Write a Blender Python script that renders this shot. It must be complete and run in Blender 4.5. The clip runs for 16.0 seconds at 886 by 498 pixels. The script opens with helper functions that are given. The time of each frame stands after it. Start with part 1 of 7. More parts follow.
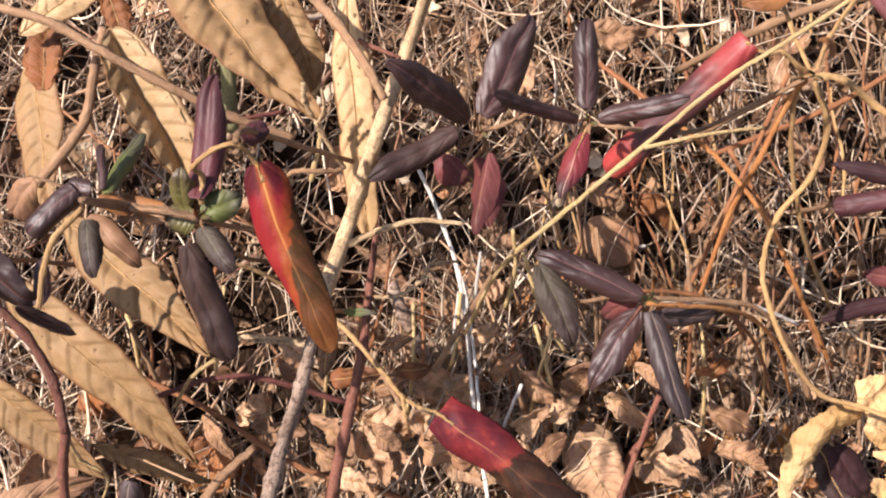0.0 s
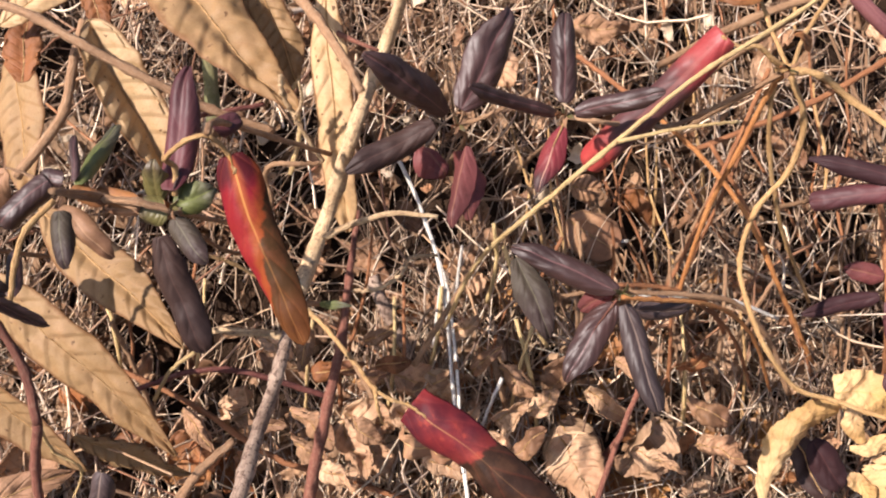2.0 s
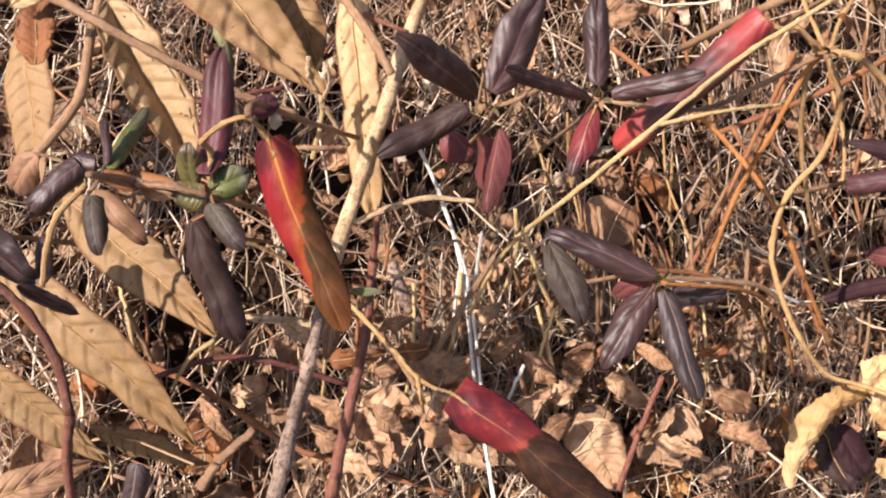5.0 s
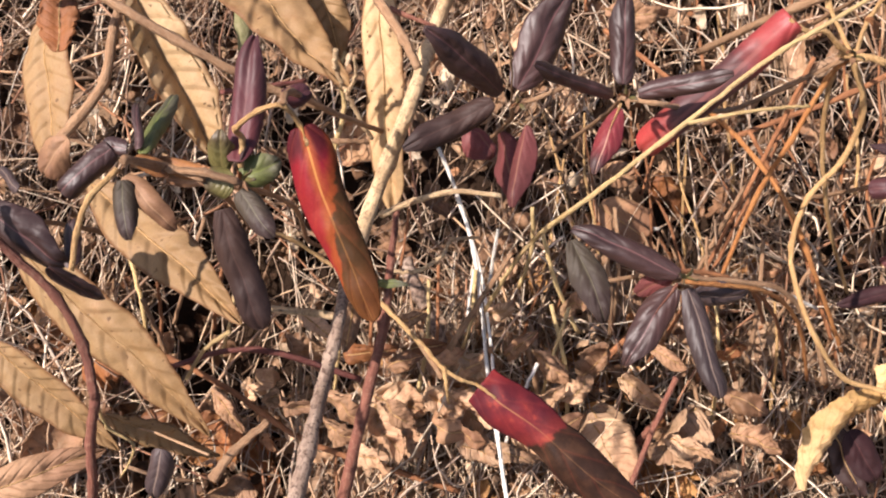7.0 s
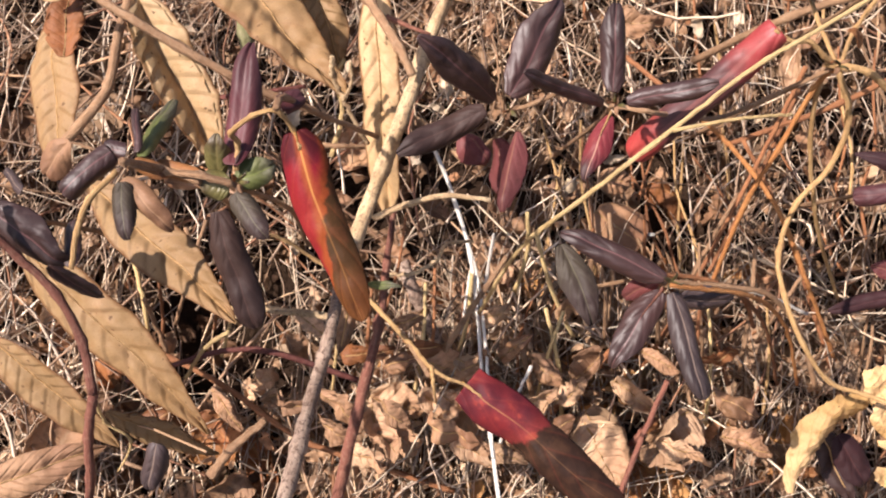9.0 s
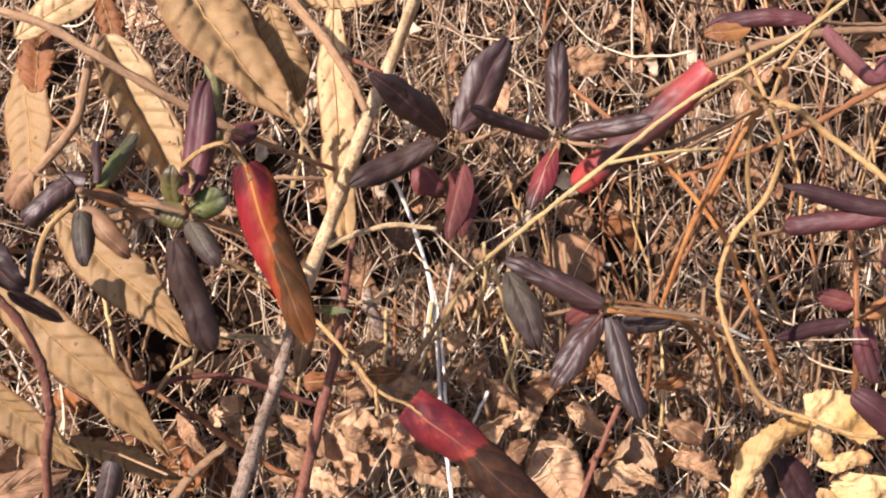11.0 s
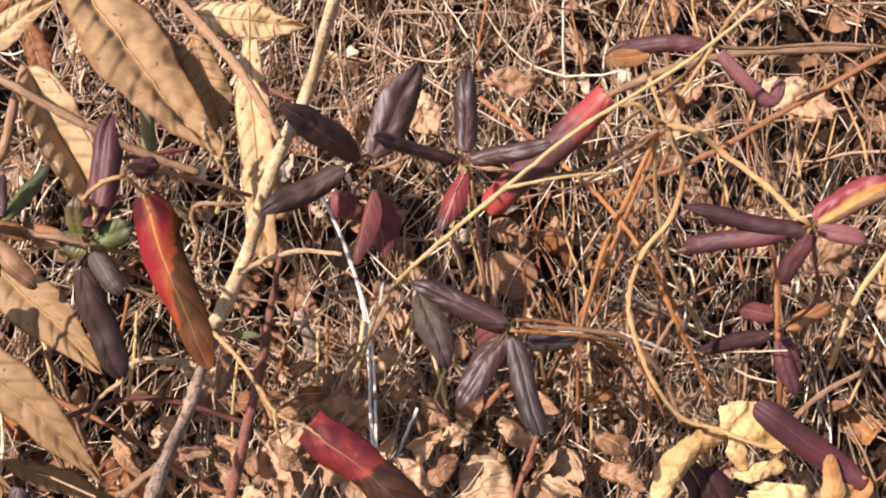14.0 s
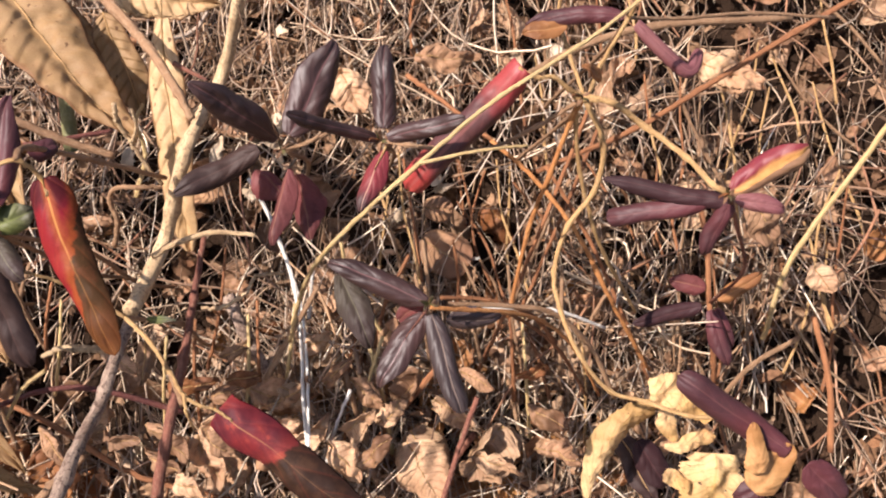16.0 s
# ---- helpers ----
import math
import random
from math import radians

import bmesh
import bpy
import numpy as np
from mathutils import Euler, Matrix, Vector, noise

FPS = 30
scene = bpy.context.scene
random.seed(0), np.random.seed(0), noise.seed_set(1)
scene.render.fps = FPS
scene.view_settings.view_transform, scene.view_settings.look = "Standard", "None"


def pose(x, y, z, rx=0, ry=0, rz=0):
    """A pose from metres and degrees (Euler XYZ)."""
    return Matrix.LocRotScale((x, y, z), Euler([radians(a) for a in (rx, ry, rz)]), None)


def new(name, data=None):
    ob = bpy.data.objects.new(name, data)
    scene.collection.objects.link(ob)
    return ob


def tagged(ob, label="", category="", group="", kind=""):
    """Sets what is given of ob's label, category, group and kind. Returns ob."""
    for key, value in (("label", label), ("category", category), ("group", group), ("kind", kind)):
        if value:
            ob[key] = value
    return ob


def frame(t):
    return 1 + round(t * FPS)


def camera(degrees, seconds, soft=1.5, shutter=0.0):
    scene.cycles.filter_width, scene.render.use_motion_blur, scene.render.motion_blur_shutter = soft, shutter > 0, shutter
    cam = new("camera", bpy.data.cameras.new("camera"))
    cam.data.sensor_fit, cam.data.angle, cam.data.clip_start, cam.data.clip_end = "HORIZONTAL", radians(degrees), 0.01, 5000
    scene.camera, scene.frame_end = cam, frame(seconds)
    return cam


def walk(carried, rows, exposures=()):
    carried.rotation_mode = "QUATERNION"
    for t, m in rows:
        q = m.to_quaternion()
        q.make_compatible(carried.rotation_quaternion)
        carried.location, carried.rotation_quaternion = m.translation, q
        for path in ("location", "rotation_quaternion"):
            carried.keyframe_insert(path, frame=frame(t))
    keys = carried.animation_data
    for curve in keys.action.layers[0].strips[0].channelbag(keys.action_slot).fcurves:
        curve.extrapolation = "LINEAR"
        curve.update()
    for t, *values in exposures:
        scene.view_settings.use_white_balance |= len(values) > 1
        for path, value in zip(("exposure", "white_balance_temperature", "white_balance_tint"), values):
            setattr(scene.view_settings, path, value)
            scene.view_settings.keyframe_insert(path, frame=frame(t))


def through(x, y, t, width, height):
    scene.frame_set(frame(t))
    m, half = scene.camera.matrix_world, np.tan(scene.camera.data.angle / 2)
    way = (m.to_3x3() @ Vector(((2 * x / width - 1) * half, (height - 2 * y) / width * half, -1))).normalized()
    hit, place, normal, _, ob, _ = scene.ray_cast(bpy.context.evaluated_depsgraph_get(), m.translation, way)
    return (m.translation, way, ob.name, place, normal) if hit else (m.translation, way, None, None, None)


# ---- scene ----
# ---- camera ----
cam = camera(50, 16.0, 2.05)
walk(cam, [
    (0.0, pose(-0.0092, -0.4906, 0.5868, 40.257, 0.389, 0.055)),
    (0.5, pose(-0.0065, -0.4919, 0.5862, 40.234, 0.302, 0.356)),
    (1.0, pose(0.0035, -0.4917, 0.5813, 40.051, 0.272, 0.298)),
    (1.5, pose(-0.0015, -0.4928, 0.5852, 40.010, 0.044, 0.035)),
    (2.0, pose(-0.0000, -0.4917, 0.5860, 40.000, 0.001, 0.000)),
    (2.5, pose(0.0045, -0.4907, 0.5872, 40.079, -0.082, -0.051)),
    (3.0, pose(0.0160, -0.4905, 0.5891, 40.099, 0.224, -0.618)),
    (3.5, pose(0.0357, -0.4916, 0.5856, 40.176, 0.147, -1.054)),
    (4.0, pose(0.0243, -0.4917, 0.5828, 39.908, -0.373, -1.303)),
    (4.5, pose(0.0034, -0.4892, 0.5796, 39.445, -0.533, -1.348)),
    (5.0, pose(-0.0245, -0.4866, 0.5789, 39.204, -0.666, -0.685)),
    (5.2, pose(-0.0329, -0.4874, 0.5806, 39.359, -0.617, -0.411)),
    (7.3, pose(-0.0404, -0.4930, 0.5760, 39.475, -1.836, 0.351)),
    (7.5, pose(-0.0416, -0.4967, 0.5800, 39.556, -1.892, 0.598)),
    (8.0, pose(-0.0418, -0.4979, 0.5799, 39.558, -1.844, 1.044)),
    (8.5, pose(-0.0435, -0.4980, 0.5740, 39.468, -1.735, 0.978)),
    (9.0, pose(-0.0299, -0.4993, 0.5843, 39.758, -1.550, 0.823)),
    (9.2, pose(-0.0147, -0.4999, 0.5889, 39.830, -1.056, 0.601)),
    (11.3, pose(-0.0102, -0.5169, 0.6019, 41.958, -2.192, 0.376)),
    (11.5, pose(-0.0109, -0.5163, 0.6045, 41.844, -2.261, 0.624)),
    (12.0, pose(-0.0068, -0.5183, 0.6091, 41.913, -2.156, 0.997)),
    (12.5, pose(0.0098, -0.5202, 0.6138, 42.073, -1.638, 0.470)),
    (13.0, pose(0.0221, -0.5209, 0.6155, 42.202, -1.664, 0.064)),
    (13.5, pose(0.0309, -0.5200, 0.6146, 42.346, -1.748, -0.575)),
    (14.0, pose(0.0320, -0.5206, 0.6165, 42.476, -2.027, -0.848)),
    (14.5, pose(0.0384, -0.5196, 0.6129, 42.273, -2.035, -1.129)),
    (15.0, pose(0.0671, -0.5147, 0.6106, 41.698, -1.340, -2.502)),
    (15.5, pose(0.0712, -0.5176, 0.6117, 41.468, -1.730, -3.808)),
    (16.0, pose(0.0572, -0.5194, 0.6108, 41.550, -2.673, -3.305)),
], [(0.0, 0.82, 6290, 18), (16.0, 0.82, 6290, 18)])

# ---- light ----
world = bpy.data.worlds.new("sky")
scene.world = world
world.use_nodes = True
wn = world.node_tree
sky = wn.nodes.new("ShaderNodeTexSky")
sky.sky_type = 'NISHITA'
sky.sun_disc = False
sky.dust_density = 2.5
sky.ozone_density = 0.6
SUN_TO = Vector((0.564, 0.274, -0.779)).normalized()   # the way the sunlight travels
sky.sun_elevation = math.asin(-SUN_TO.z)
sky.sun_rotation = math.atan2(-SUN_TO.x, -SUN_TO.y)
wn.links.new(sky.outputs[0], wn.nodes["Background"].inputs[0])
wn.nodes["Background"].inputs[1].default_value = 0.085
sun_data = bpy.data.lights.new("sun", 'SUN')
sun_data.energy = 5.0
sun_data.angle = radians(0.55)
sun_data.color = (1.0, 0.91, 0.80)
sun = new("sun", sun_data)
sun.matrix_world = Matrix.Translation((-3, -2, 5)) @ SUN_TO.to_track_quat("-Z", "Y").to_matrix().to_4x4()


# ---- materials ----
class Nodes:
    """Small helper to wire a node material."""

    def __init__(self, name):
        self.mat = bpy.data.materials.new(name)
        self.mat.use_nodes = True
        self.t = self.mat.node_tree
        self.bsdf = self.t.nodes["Principled BSDF"]
        self.out = self.t.nodes["Material Output"]

    def set(self, socket, value):
        if isinstance(value, bpy.types.NodeSocket):
            self.t.links.new(value, socket)
        elif isinstance(value, (tuple, list)) and len(value) == 3 and socket.type == 'RGBA':
            socket.default_value = (*value, 1)
        else:
            socket.default_value = value

    def math(self, op, a, b=0.0, c=0.0, clamp=False):
        n = self.t.nodes.new("ShaderNodeMath")
        n.operation, n.use_clamp = op, clamp
        for s, v in zip(n.inputs, (a, b, c)):
            self.set(s, v)
        return n.outputs[0]

    def ramp(self, v, lo, hi, a=0.0, b=1.0):
        n = self.t.nodes.new("ShaderNodeMapRange")
        n.interpolation_type = 'SMOOTHSTEP'
        for s, x in zip(n.inputs, (v, lo, hi, a, b)):
            self.set(s, x)
        return n.outputs[0]

    def mix(self, f, a, b, mode='MIX'):
        n = self.t.nodes.new("ShaderNodeMix")
        n.data_type, n.blend_type = 'RGBA', mode
        self.set(n.inputs[0], f), self.set(n.inputs[6], a), self.set(n.inputs[7], b)
        return n.outputs[2]

    def coords(self, what="Object", scale=1.0):
        c = self.t.nodes.new("ShaderNodeTexCoord")
        if scale == 1.0:
            return c.outputs[what]
        m = self.t.nodes.new("ShaderNodeMapping")
        self.t.links.new(c.outputs[what], m.inputs[0])
        m.inputs["Scale"].default_value = scale if isinstance(scale, tuple) else (scale,) * 3
        return m.outputs[0]

    def noise(self, vec, scale, detail=4.0, rough=0.6, dist=0.0):
        n = self.t.nodes.new("ShaderNodeTexNoise")
        self.t.links.new(vec, n.inputs["Vector"])
        n.inputs["Scale"].default_value, n.inputs["Detail"].default_value = scale, detail
        n.inputs["Roughness"].default_value, n.inputs["Distortion"].default_value = rough, dist
        return n.outputs["Fac"]

    def random(self):
        return self.t.nodes.new("ShaderNodeObjectInfo").outputs["Random"]

    def island(self):
        return self.t.nodes.new("ShaderNodeNewGeometry").outputs["Random Per Island"]

    def scatter(self, v, k):
        """Another random number out of v."""
        return self.math('FRACT', self.math('MULTIPLY', v, k))

    def palette(self, f, colours):
        n = self.t.nodes.new("ShaderNodeValToRGB")
        e = n.color_ramp.elements
        while len(e) < len(colours):
            e.new(0.5)
        for i, col in enumerate(colours):
            e[i].position, e[i].color = i / max(1, len(colours) - 1), (*col, 1)
        self.set(n.inputs[0], f)
        return n.outputs[0]

    def done(self, colour, rough=0.6, height=None, depth=0.0003, strength=0.6, through=0.0, spec=0.4):
        self.set(self.bsdf.inputs["Base Color"], colour)
        self.set(self.bsdf.inputs["Roughness"], rough)
        self.bsdf.inputs["Specular IOR Level"].default_value = spec
        if height is not None:
            b = self.t.nodes.new("ShaderNodeBump")
            b.inputs["Strength"].default_value, b.inputs["Distance"].default_value = strength, depth
            self.set(b.inputs["Height"], height)
            self.t.links.new(b.outputs[0], self.bsdf.inputs["Normal"])
        if through:
            tr = self.t.nodes.new("ShaderNodeBsdfTranslucent")
            self.set(tr.inputs[0], colour)
            m = self.t.nodes.new("ShaderNodeMixShader")
            m.inputs[0].default_value = through
            self.t.links.new(self.bsdf.outputs[0], m.inputs[1])
            self.t.links.new(tr.outputs[0], m.inputs[2])
            self.t.links.new(m.outputs[0], self.out.inputs[0])
        return self.mat


def leaf_material(name, near, far, turn=0.5, soft=0.25, skew=0.0, mid=None, early=None, wave=0.9, rib=(0.3, 0.2, 0.1), rib_width=0.05, rib_mix=0.6, veins=9, lean=1.6,
                  vein_mix=0.2, vein_col=None, blotch=(0.02, 0.01, 0.01), blotch_mix=0.3, rough=0.42, through=0.08, spec=0.4, vary=0.3, depth=0.0002, relief=(0.10, 0.6), tip=None, vein_from=0.80, shift=0.5, paint=None, spots=0.0, rib_fade=None):
    """A leaf blade: one colour near the stalk, one to the tip, a midrib, side veins, blotches and fine grain. U runs across, V along."""
    n = Nodes(name)
    uv = n.t.nodes.new("ShaderNodeSeparateXYZ")
    n.t.links.new(n.coords("UV"), uv.inputs[0])
    u, v = uv.outputs[0], uv.outputs[1]
    a = n.math('ABSOLUTE', n.math('MULTIPLY_ADD', u, 2.0, -1.0))
    ob = n.coords("Object")
    big, mid_n, fine = n.noise(ob, 38, 3), n.noise(ob, 140, 4), n.noise(ob, 900, 3, 0.7)
    edge = n.math('ADD', v, n.math('MULTIPLY_ADD', big, wave, -wave / 2))
    if skew:
        edge = n.math('ADD', edge, n.math('MULTIPLY_ADD', u, 2 * skew, -skew))
    if mid:
        col = n.mix(n.ramp(edge, *(early or (turn - soft * 1.6, turn - soft * 0.4))), near, mid)
        col = n.mix(n.ramp(edge, turn, turn + soft), col, far)
    else:
        col = n.mix(n.ramp(edge, turn - soft, turn + soft), near, far)
    if paint:
        col = paint(n, u, v, big, mid_n)
    if tip:
        col = n.mix(n.ramp(edge, 0.80, 1.0), col, tip)
    ph = n.math('ADD', shift, n.math('MULTIPLY_ADD', v, veins, n.math('MULTIPLY', a, -lean)))
    tri = n.math('ABSOLUTE', n.math('MULTIPLY_ADD', n.math('FRACT', n.math('ADD', ph, n.math('MULTIPLY', mid_n, 0.12))), 2.0, -1.0))
    vein = n.ramp(tri, vein_from, 1.0)
    ribm = n.ramp(a, rib_width * 1.6, rib_width * 0.5)
    if rib_fade:
        ribm = n.math('MULTIPLY', ribm, n.ramp(v, rib_fade[0], rib_fade[1], 1.0, 0.25))
    col = n.mix(n.math('MULTIPLY', vein, vein_mix), col, vein_col or rib)
    col = n.mix(n.math('MULTIPLY', n.ramp(mid_n, 0.52, 0.72), blotch_mix), col, blotch)
    if spots:       # rot spots and a browned margin
        col = n.mix(n.math('MULTIPLY', n.ramp(n.noise(ob, 210, 2, 0.5), 0.66, 0.74), spots), col, (0.10, 0.045, 0.018))
        col = n.mix(n.math('MULTIPLY', n.ramp(n.math('MULTIPLY_ADD', mid_n, 0.25, a), 0.95, 1.10), spots), col, (0.17, 0.075, 0.028))
        col = n.mix(n.math('MULTIPLY', n.ramp(big, 0.50, 0.68), spots * 0.6), col, (0.25, 0.120, 0.044))
    shade = n.math('MULTIPLY_ADD', fine, 0.5, 0.75)
    shade = n.math('MULTIPLY', shade, n.math('MULTIPLY_ADD', n.random(), vary, 1.0 - vary / 2))
    val = n.t.nodes.new("ShaderNodeHueSaturation")
    n.set(val.inputs["Value"], shade), n.set(val.inputs["Color"], col)
    n.set(val.inputs["Hue"], n.math('MULTIPLY_ADD', big, 0.03, 0.485))
    col = n.mix(n.math('MULTIPLY', ribm, rib_mix), val.outputs[0], rib)
    h = n.math('ADD', n.math('MULTIPLY', n.ramp(tri, 0.55, 1.0), -relief[0]), n.math('MULTIPLY_ADD', fine, 0.3, n.math('MULTIPLY', mid_n, relief[1])))
    return n.done(col, n.math('MULTIPLY_ADD', mid_n, 0.25, rough - 0.12), h, depth, 0.7, through, spec)


def flame_paint(n, u, v, big, mid_n):
    """Crimson above, orange along the rib and the border, brown towards one edge and the tip."""
    w = n.math('MULTIPLY_ADD', u, 2.0, -1.0)
    rough_v = n.math('ADD', v, n.math('MULTIPLY_ADD', big, 0.5, -0.25))
    col = n.mix(n.ramp(rough_v, 0.05, 0.20), (0.065, 0.0103, 0.0120), (0.172, 0.0120, 0.0172))
    col = n.mix(n.ramp(rough_v, 0.18, 0.46), col, (0.194, 0.0172, 0.0172))
    b = n.math('SUBTRACT', n.math('SUBTRACT', v, n.math('MULTIPLY', w, 0.36)), n.math('MULTIPLY_ADD', mid_n, 0.22, 0.36))
    b = n.math('ADD', b, n.math('MULTIPLY_ADD', big, 0.34, -0.17))
    col = n.mix(n.ramp(b, -0.16, -0.02), col, (0.215, 0.0482, 0.0146))
    near = n.ramp(n.math('ABSOLUTE', w), 0.30, 0.0)
    col = n.mix(n.math('MULTIPLY', near, n.ramp(v, 0.55, 0.2)), col, (0.258, 0.0645, 0.0215))
    brown = n.mix(n.ramp(rough_v, 0.62, 0.9), (0.048, 0.0241, 0.0095), (0.095, 0.0353, 0.0112))
    brown = n.mix(n.ramp(mid_n, 0.42, 0.7), brown, (0.086, 0.0327, 0.0138))
    return n.mix(n.ramp(b, 0.0, 0.05), col, brown)


def ember_paint(n, u, v, big, mid_n):
    """Dark crimson near the stalk, cut off sharply by dull brown."""
    w = n.math('MULTIPLY_ADD', u, 2.0, -1.0)
    col = n.mix(n.ramp(big, 0.35, 0.62), (0.056, 0.009, 0.012), (0.145, 0.016, 0.018))
    col = n.mix(n.math('MULTIPLY', n.ramp(mid_n, 0.48, 0.68), n.ramp(n.math('ABSOLUTE', w), 0.7, 0.1)), col, (0.22, 0.035, 0.022))
    b = n.math('SUBTRACT', n.math('ADD', v, n.math('MULTIPLY', w, 0.05)), n.math('MULTIPLY_ADD', big, 0.20, n.math('MULTIPLY_ADD', mid_n, 0.10, 0.24)))
    col = n.mix(n.math('MULTIPLY', n.ramp(b, -0.09, 0.0), 0.25), col, (0.16, 0.032, 0.020))
    # The leaf's own brown, deepened to include shade on its turned-away lower part.
    brown = n.mix(n.ramp(mid_n, 0.40, 0.66), (0.022, 0.0105, 0.0065), (0.044, 0.020, 0.0110))
    brown = n.mix(n.math('MULTIPLY', n.ramp(v, 0.75, 1.0), n.ramp(big, 0.45, 0.6)), brown, (0.13, 0.045, 0.020))
    return n.mix(n.ramp(b, 0.0, 0.03), col, brown)


def twig_material(name, colours, along=60.0, rough=0.75, flecks=(0.5, 0.4, 0.28), fleck_mix=0.3, vary=0.3):
    """Bark or stalk with streaks along the stem: V runs along it."""
    n = Nodes(name)
    st = n.noise(n.coords("UV", (10.0, 1.2, 1.0)), 1.0, 6, 0.7)
    ob = n.coords("Object")
    m, f = n.noise(ob, along, 4, 0.6), n.noise(ob, 420, 4, 0.7)
    col = n.palette(n.math('ADD', n.math('MULTIPLY_ADD', st, 1.0, -0.2), n.math('MULTIPLY_ADD', m, 1.3, -0.5)), colours)
    col = n.mix(n.math('MULTIPLY', n.ramp(f, 0.5, 0.62), fleck_mix), col, flecks)
    k = n.math('MULTIPLY_ADD', n.random(), vary, 1.0 - vary / 2)
    hs = n.t.nodes.new("ShaderNodeHueSaturation")
    n.set(hs.inputs["Value"], k), n.set(hs.inputs["Color"], col)
    return n.done(hs.outputs[0], rough, n.math('ADD', n.math('MULTIPLY', st, 1.0), n.math('MULTIPLY', f, 0.5)), 0.0016, 1.0, 0.0, 0.3)


def litter_material(name, colours, through=0.12, rough=0.8, grain=220.0, piece=False):
    """Small dead pieces, each with a colour of its own."""
    n = Nodes(name)
    r = n.random() if piece else n.island()
    ob = n.coords("Object")
    a, f = n.noise(ob, 110, 5, 0.7), n.noise(ob, grain * 4, 3, 0.7)
    col = n.palette(r, colours)
    k = n.math('MULTIPLY', n.math('MULTIPLY_ADD', a, 1.8, 0.1), n.math('MULTIPLY_ADD', f, 0.5, 0.75))
    k = n.math('MULTIPLY', k, n.math('MULTIPLY_ADD', n.scatter(r, 17.3), 0.7, 0.65))
    hs = n.t.nodes.new("ShaderNodeHueSaturation")
    n.set(hs.inputs["Value"], k), n.set(hs.inputs["Color"], col)
    return n.done(hs.outputs[0], rough, n.math('ADD', a, f), 0.0006, 0.6, through, 0.25)


M = {}
M["purple"] = leaf_material("purple_leaf", (0.050, 0.024, 0.020), (0.038, 0.019, 0.016), rib=(0.16, 0.07, 0.065), rib_width=0.035, rib_mix=0.65, veins=5, lean=1.9, vein_mix=0.09,
                            blotch=(0.02, 0.012, 0.018), rough=0.47, spec=0.5, vary=0.4, depth=0.0006, relief=(0.10, 0.45))
M["plum"] = leaf_material("plum_leaf", (0.088, 0.024, 0.026), (0.060, 0.020, 0.022), rib=(0.20, 0.08, 0.07), rib_width=0.035, rib_mix=0.25, veins=5, lean=1.9, vein_mix=0.09, rough=0.55, spec=0.36, vary=0.4, depth=0.0006, relief=(0.10, 0.45))
M["mauve"] = leaf_material("mauve_leaf", (0.20, 0.078, 0.074), (0.17, 0.060, 0.062), rib=(0.26, 0.11, 0.10), rib_width=0.035, rib_mix=0.5, veins=5, lean=1.9, vein_mix=0.09, blotch=(0.06, 0.022, 0.024), rough=0.5, spec=0.4, vary=0.2, depth=0.0006, relief=(0.10, 0.45))
# Own tone of two leaves; on a third it stands in for shade.
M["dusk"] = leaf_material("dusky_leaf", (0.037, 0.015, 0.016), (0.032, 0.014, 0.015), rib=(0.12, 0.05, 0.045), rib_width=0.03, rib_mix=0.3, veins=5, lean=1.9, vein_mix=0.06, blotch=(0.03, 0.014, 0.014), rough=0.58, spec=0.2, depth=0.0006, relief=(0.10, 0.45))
M["slate"] = leaf_material("slate_leaf", (0.052, 0.034, 0.031), (0.040, 0.026, 0.025), rib=(0.24, 0.17, 0.13), rib_width=0.04, rib_mix=0.7, veins=5, lean=1.9, vein_mix=0.09, rough=0.5, spec=0.42, depth=0.0006, relief=(0.10, 0.45))
M["umber"] = leaf_material("umber_leaf", (0.044, 0.023, 0.017), (0.034, 0.018, 0.015), rib=(0.09, 0.045, 0.035), rib_width=0.03, rib_mix=0.4, veins=5, lean=1.9, vein_mix=0.1, rough=0.6, spec=0.3, depth=0.0006, relief=(0.10, 0.45))
M["sage"] = leaf_material("sage_leaf", (0.056, 0.043, 0.030), (0.042, 0.027, 0.024), rib=(0.16, 0.15, 0.09), rib_width=0.03, rib_mix=0.4, veins=5, lean=1.9, vein_mix=0.08, rough=0.56, spec=0.2, depth=0.0006, relief=(0.10, 0.45))
M["red_brown"] = leaf_material("red_to_brown_leaf", (0.100, 0.010, 0.011), (0.038, 0.018, 0.009), turn=0.45, soft=0.05, wave=0.45, rib=(0.36, 0.17, 0.070), rib_width=0.020, rib_mix=0.6, rib_fade=(0.10, 0.45), veins=5, lean=1.4,
                               vein_mix=0.06, vein_col=(0.36, 0.06, 0.03), blotch=(0.036, 0.011, 0.011), blotch_mix=0.0, rough=0.6, through=0.08, spec=0.16, paint=ember_paint, relief=(0.35, 0.8), depth=0.0005)
M["flame"] = leaf_material("flame_red_leaf", (0.145, 0.012, 0.014), (0.070, 0.029, 0.014), turn=0.44, soft=0.14, skew=-0.34, mid=(0.21, 0.032, 0.012), early=(0.06, 0.34), wave=0.8, rib=(0.50, 0.230, 0.065), rib_width=0.032, rib_mix=0.75, rib_fade=(0.30, 0.50), veins=5,
                           lean=1.4, vein_mix=0.06, vein_col=(0.45, 0.10, 0.02), blotch=(0.06, 0.020, 0.013), blotch_mix=0.0, rough=0.55, through=0.10, spec=0.1, paint=flame_paint, relief=(0.35, 0.8), depth=0.0005)
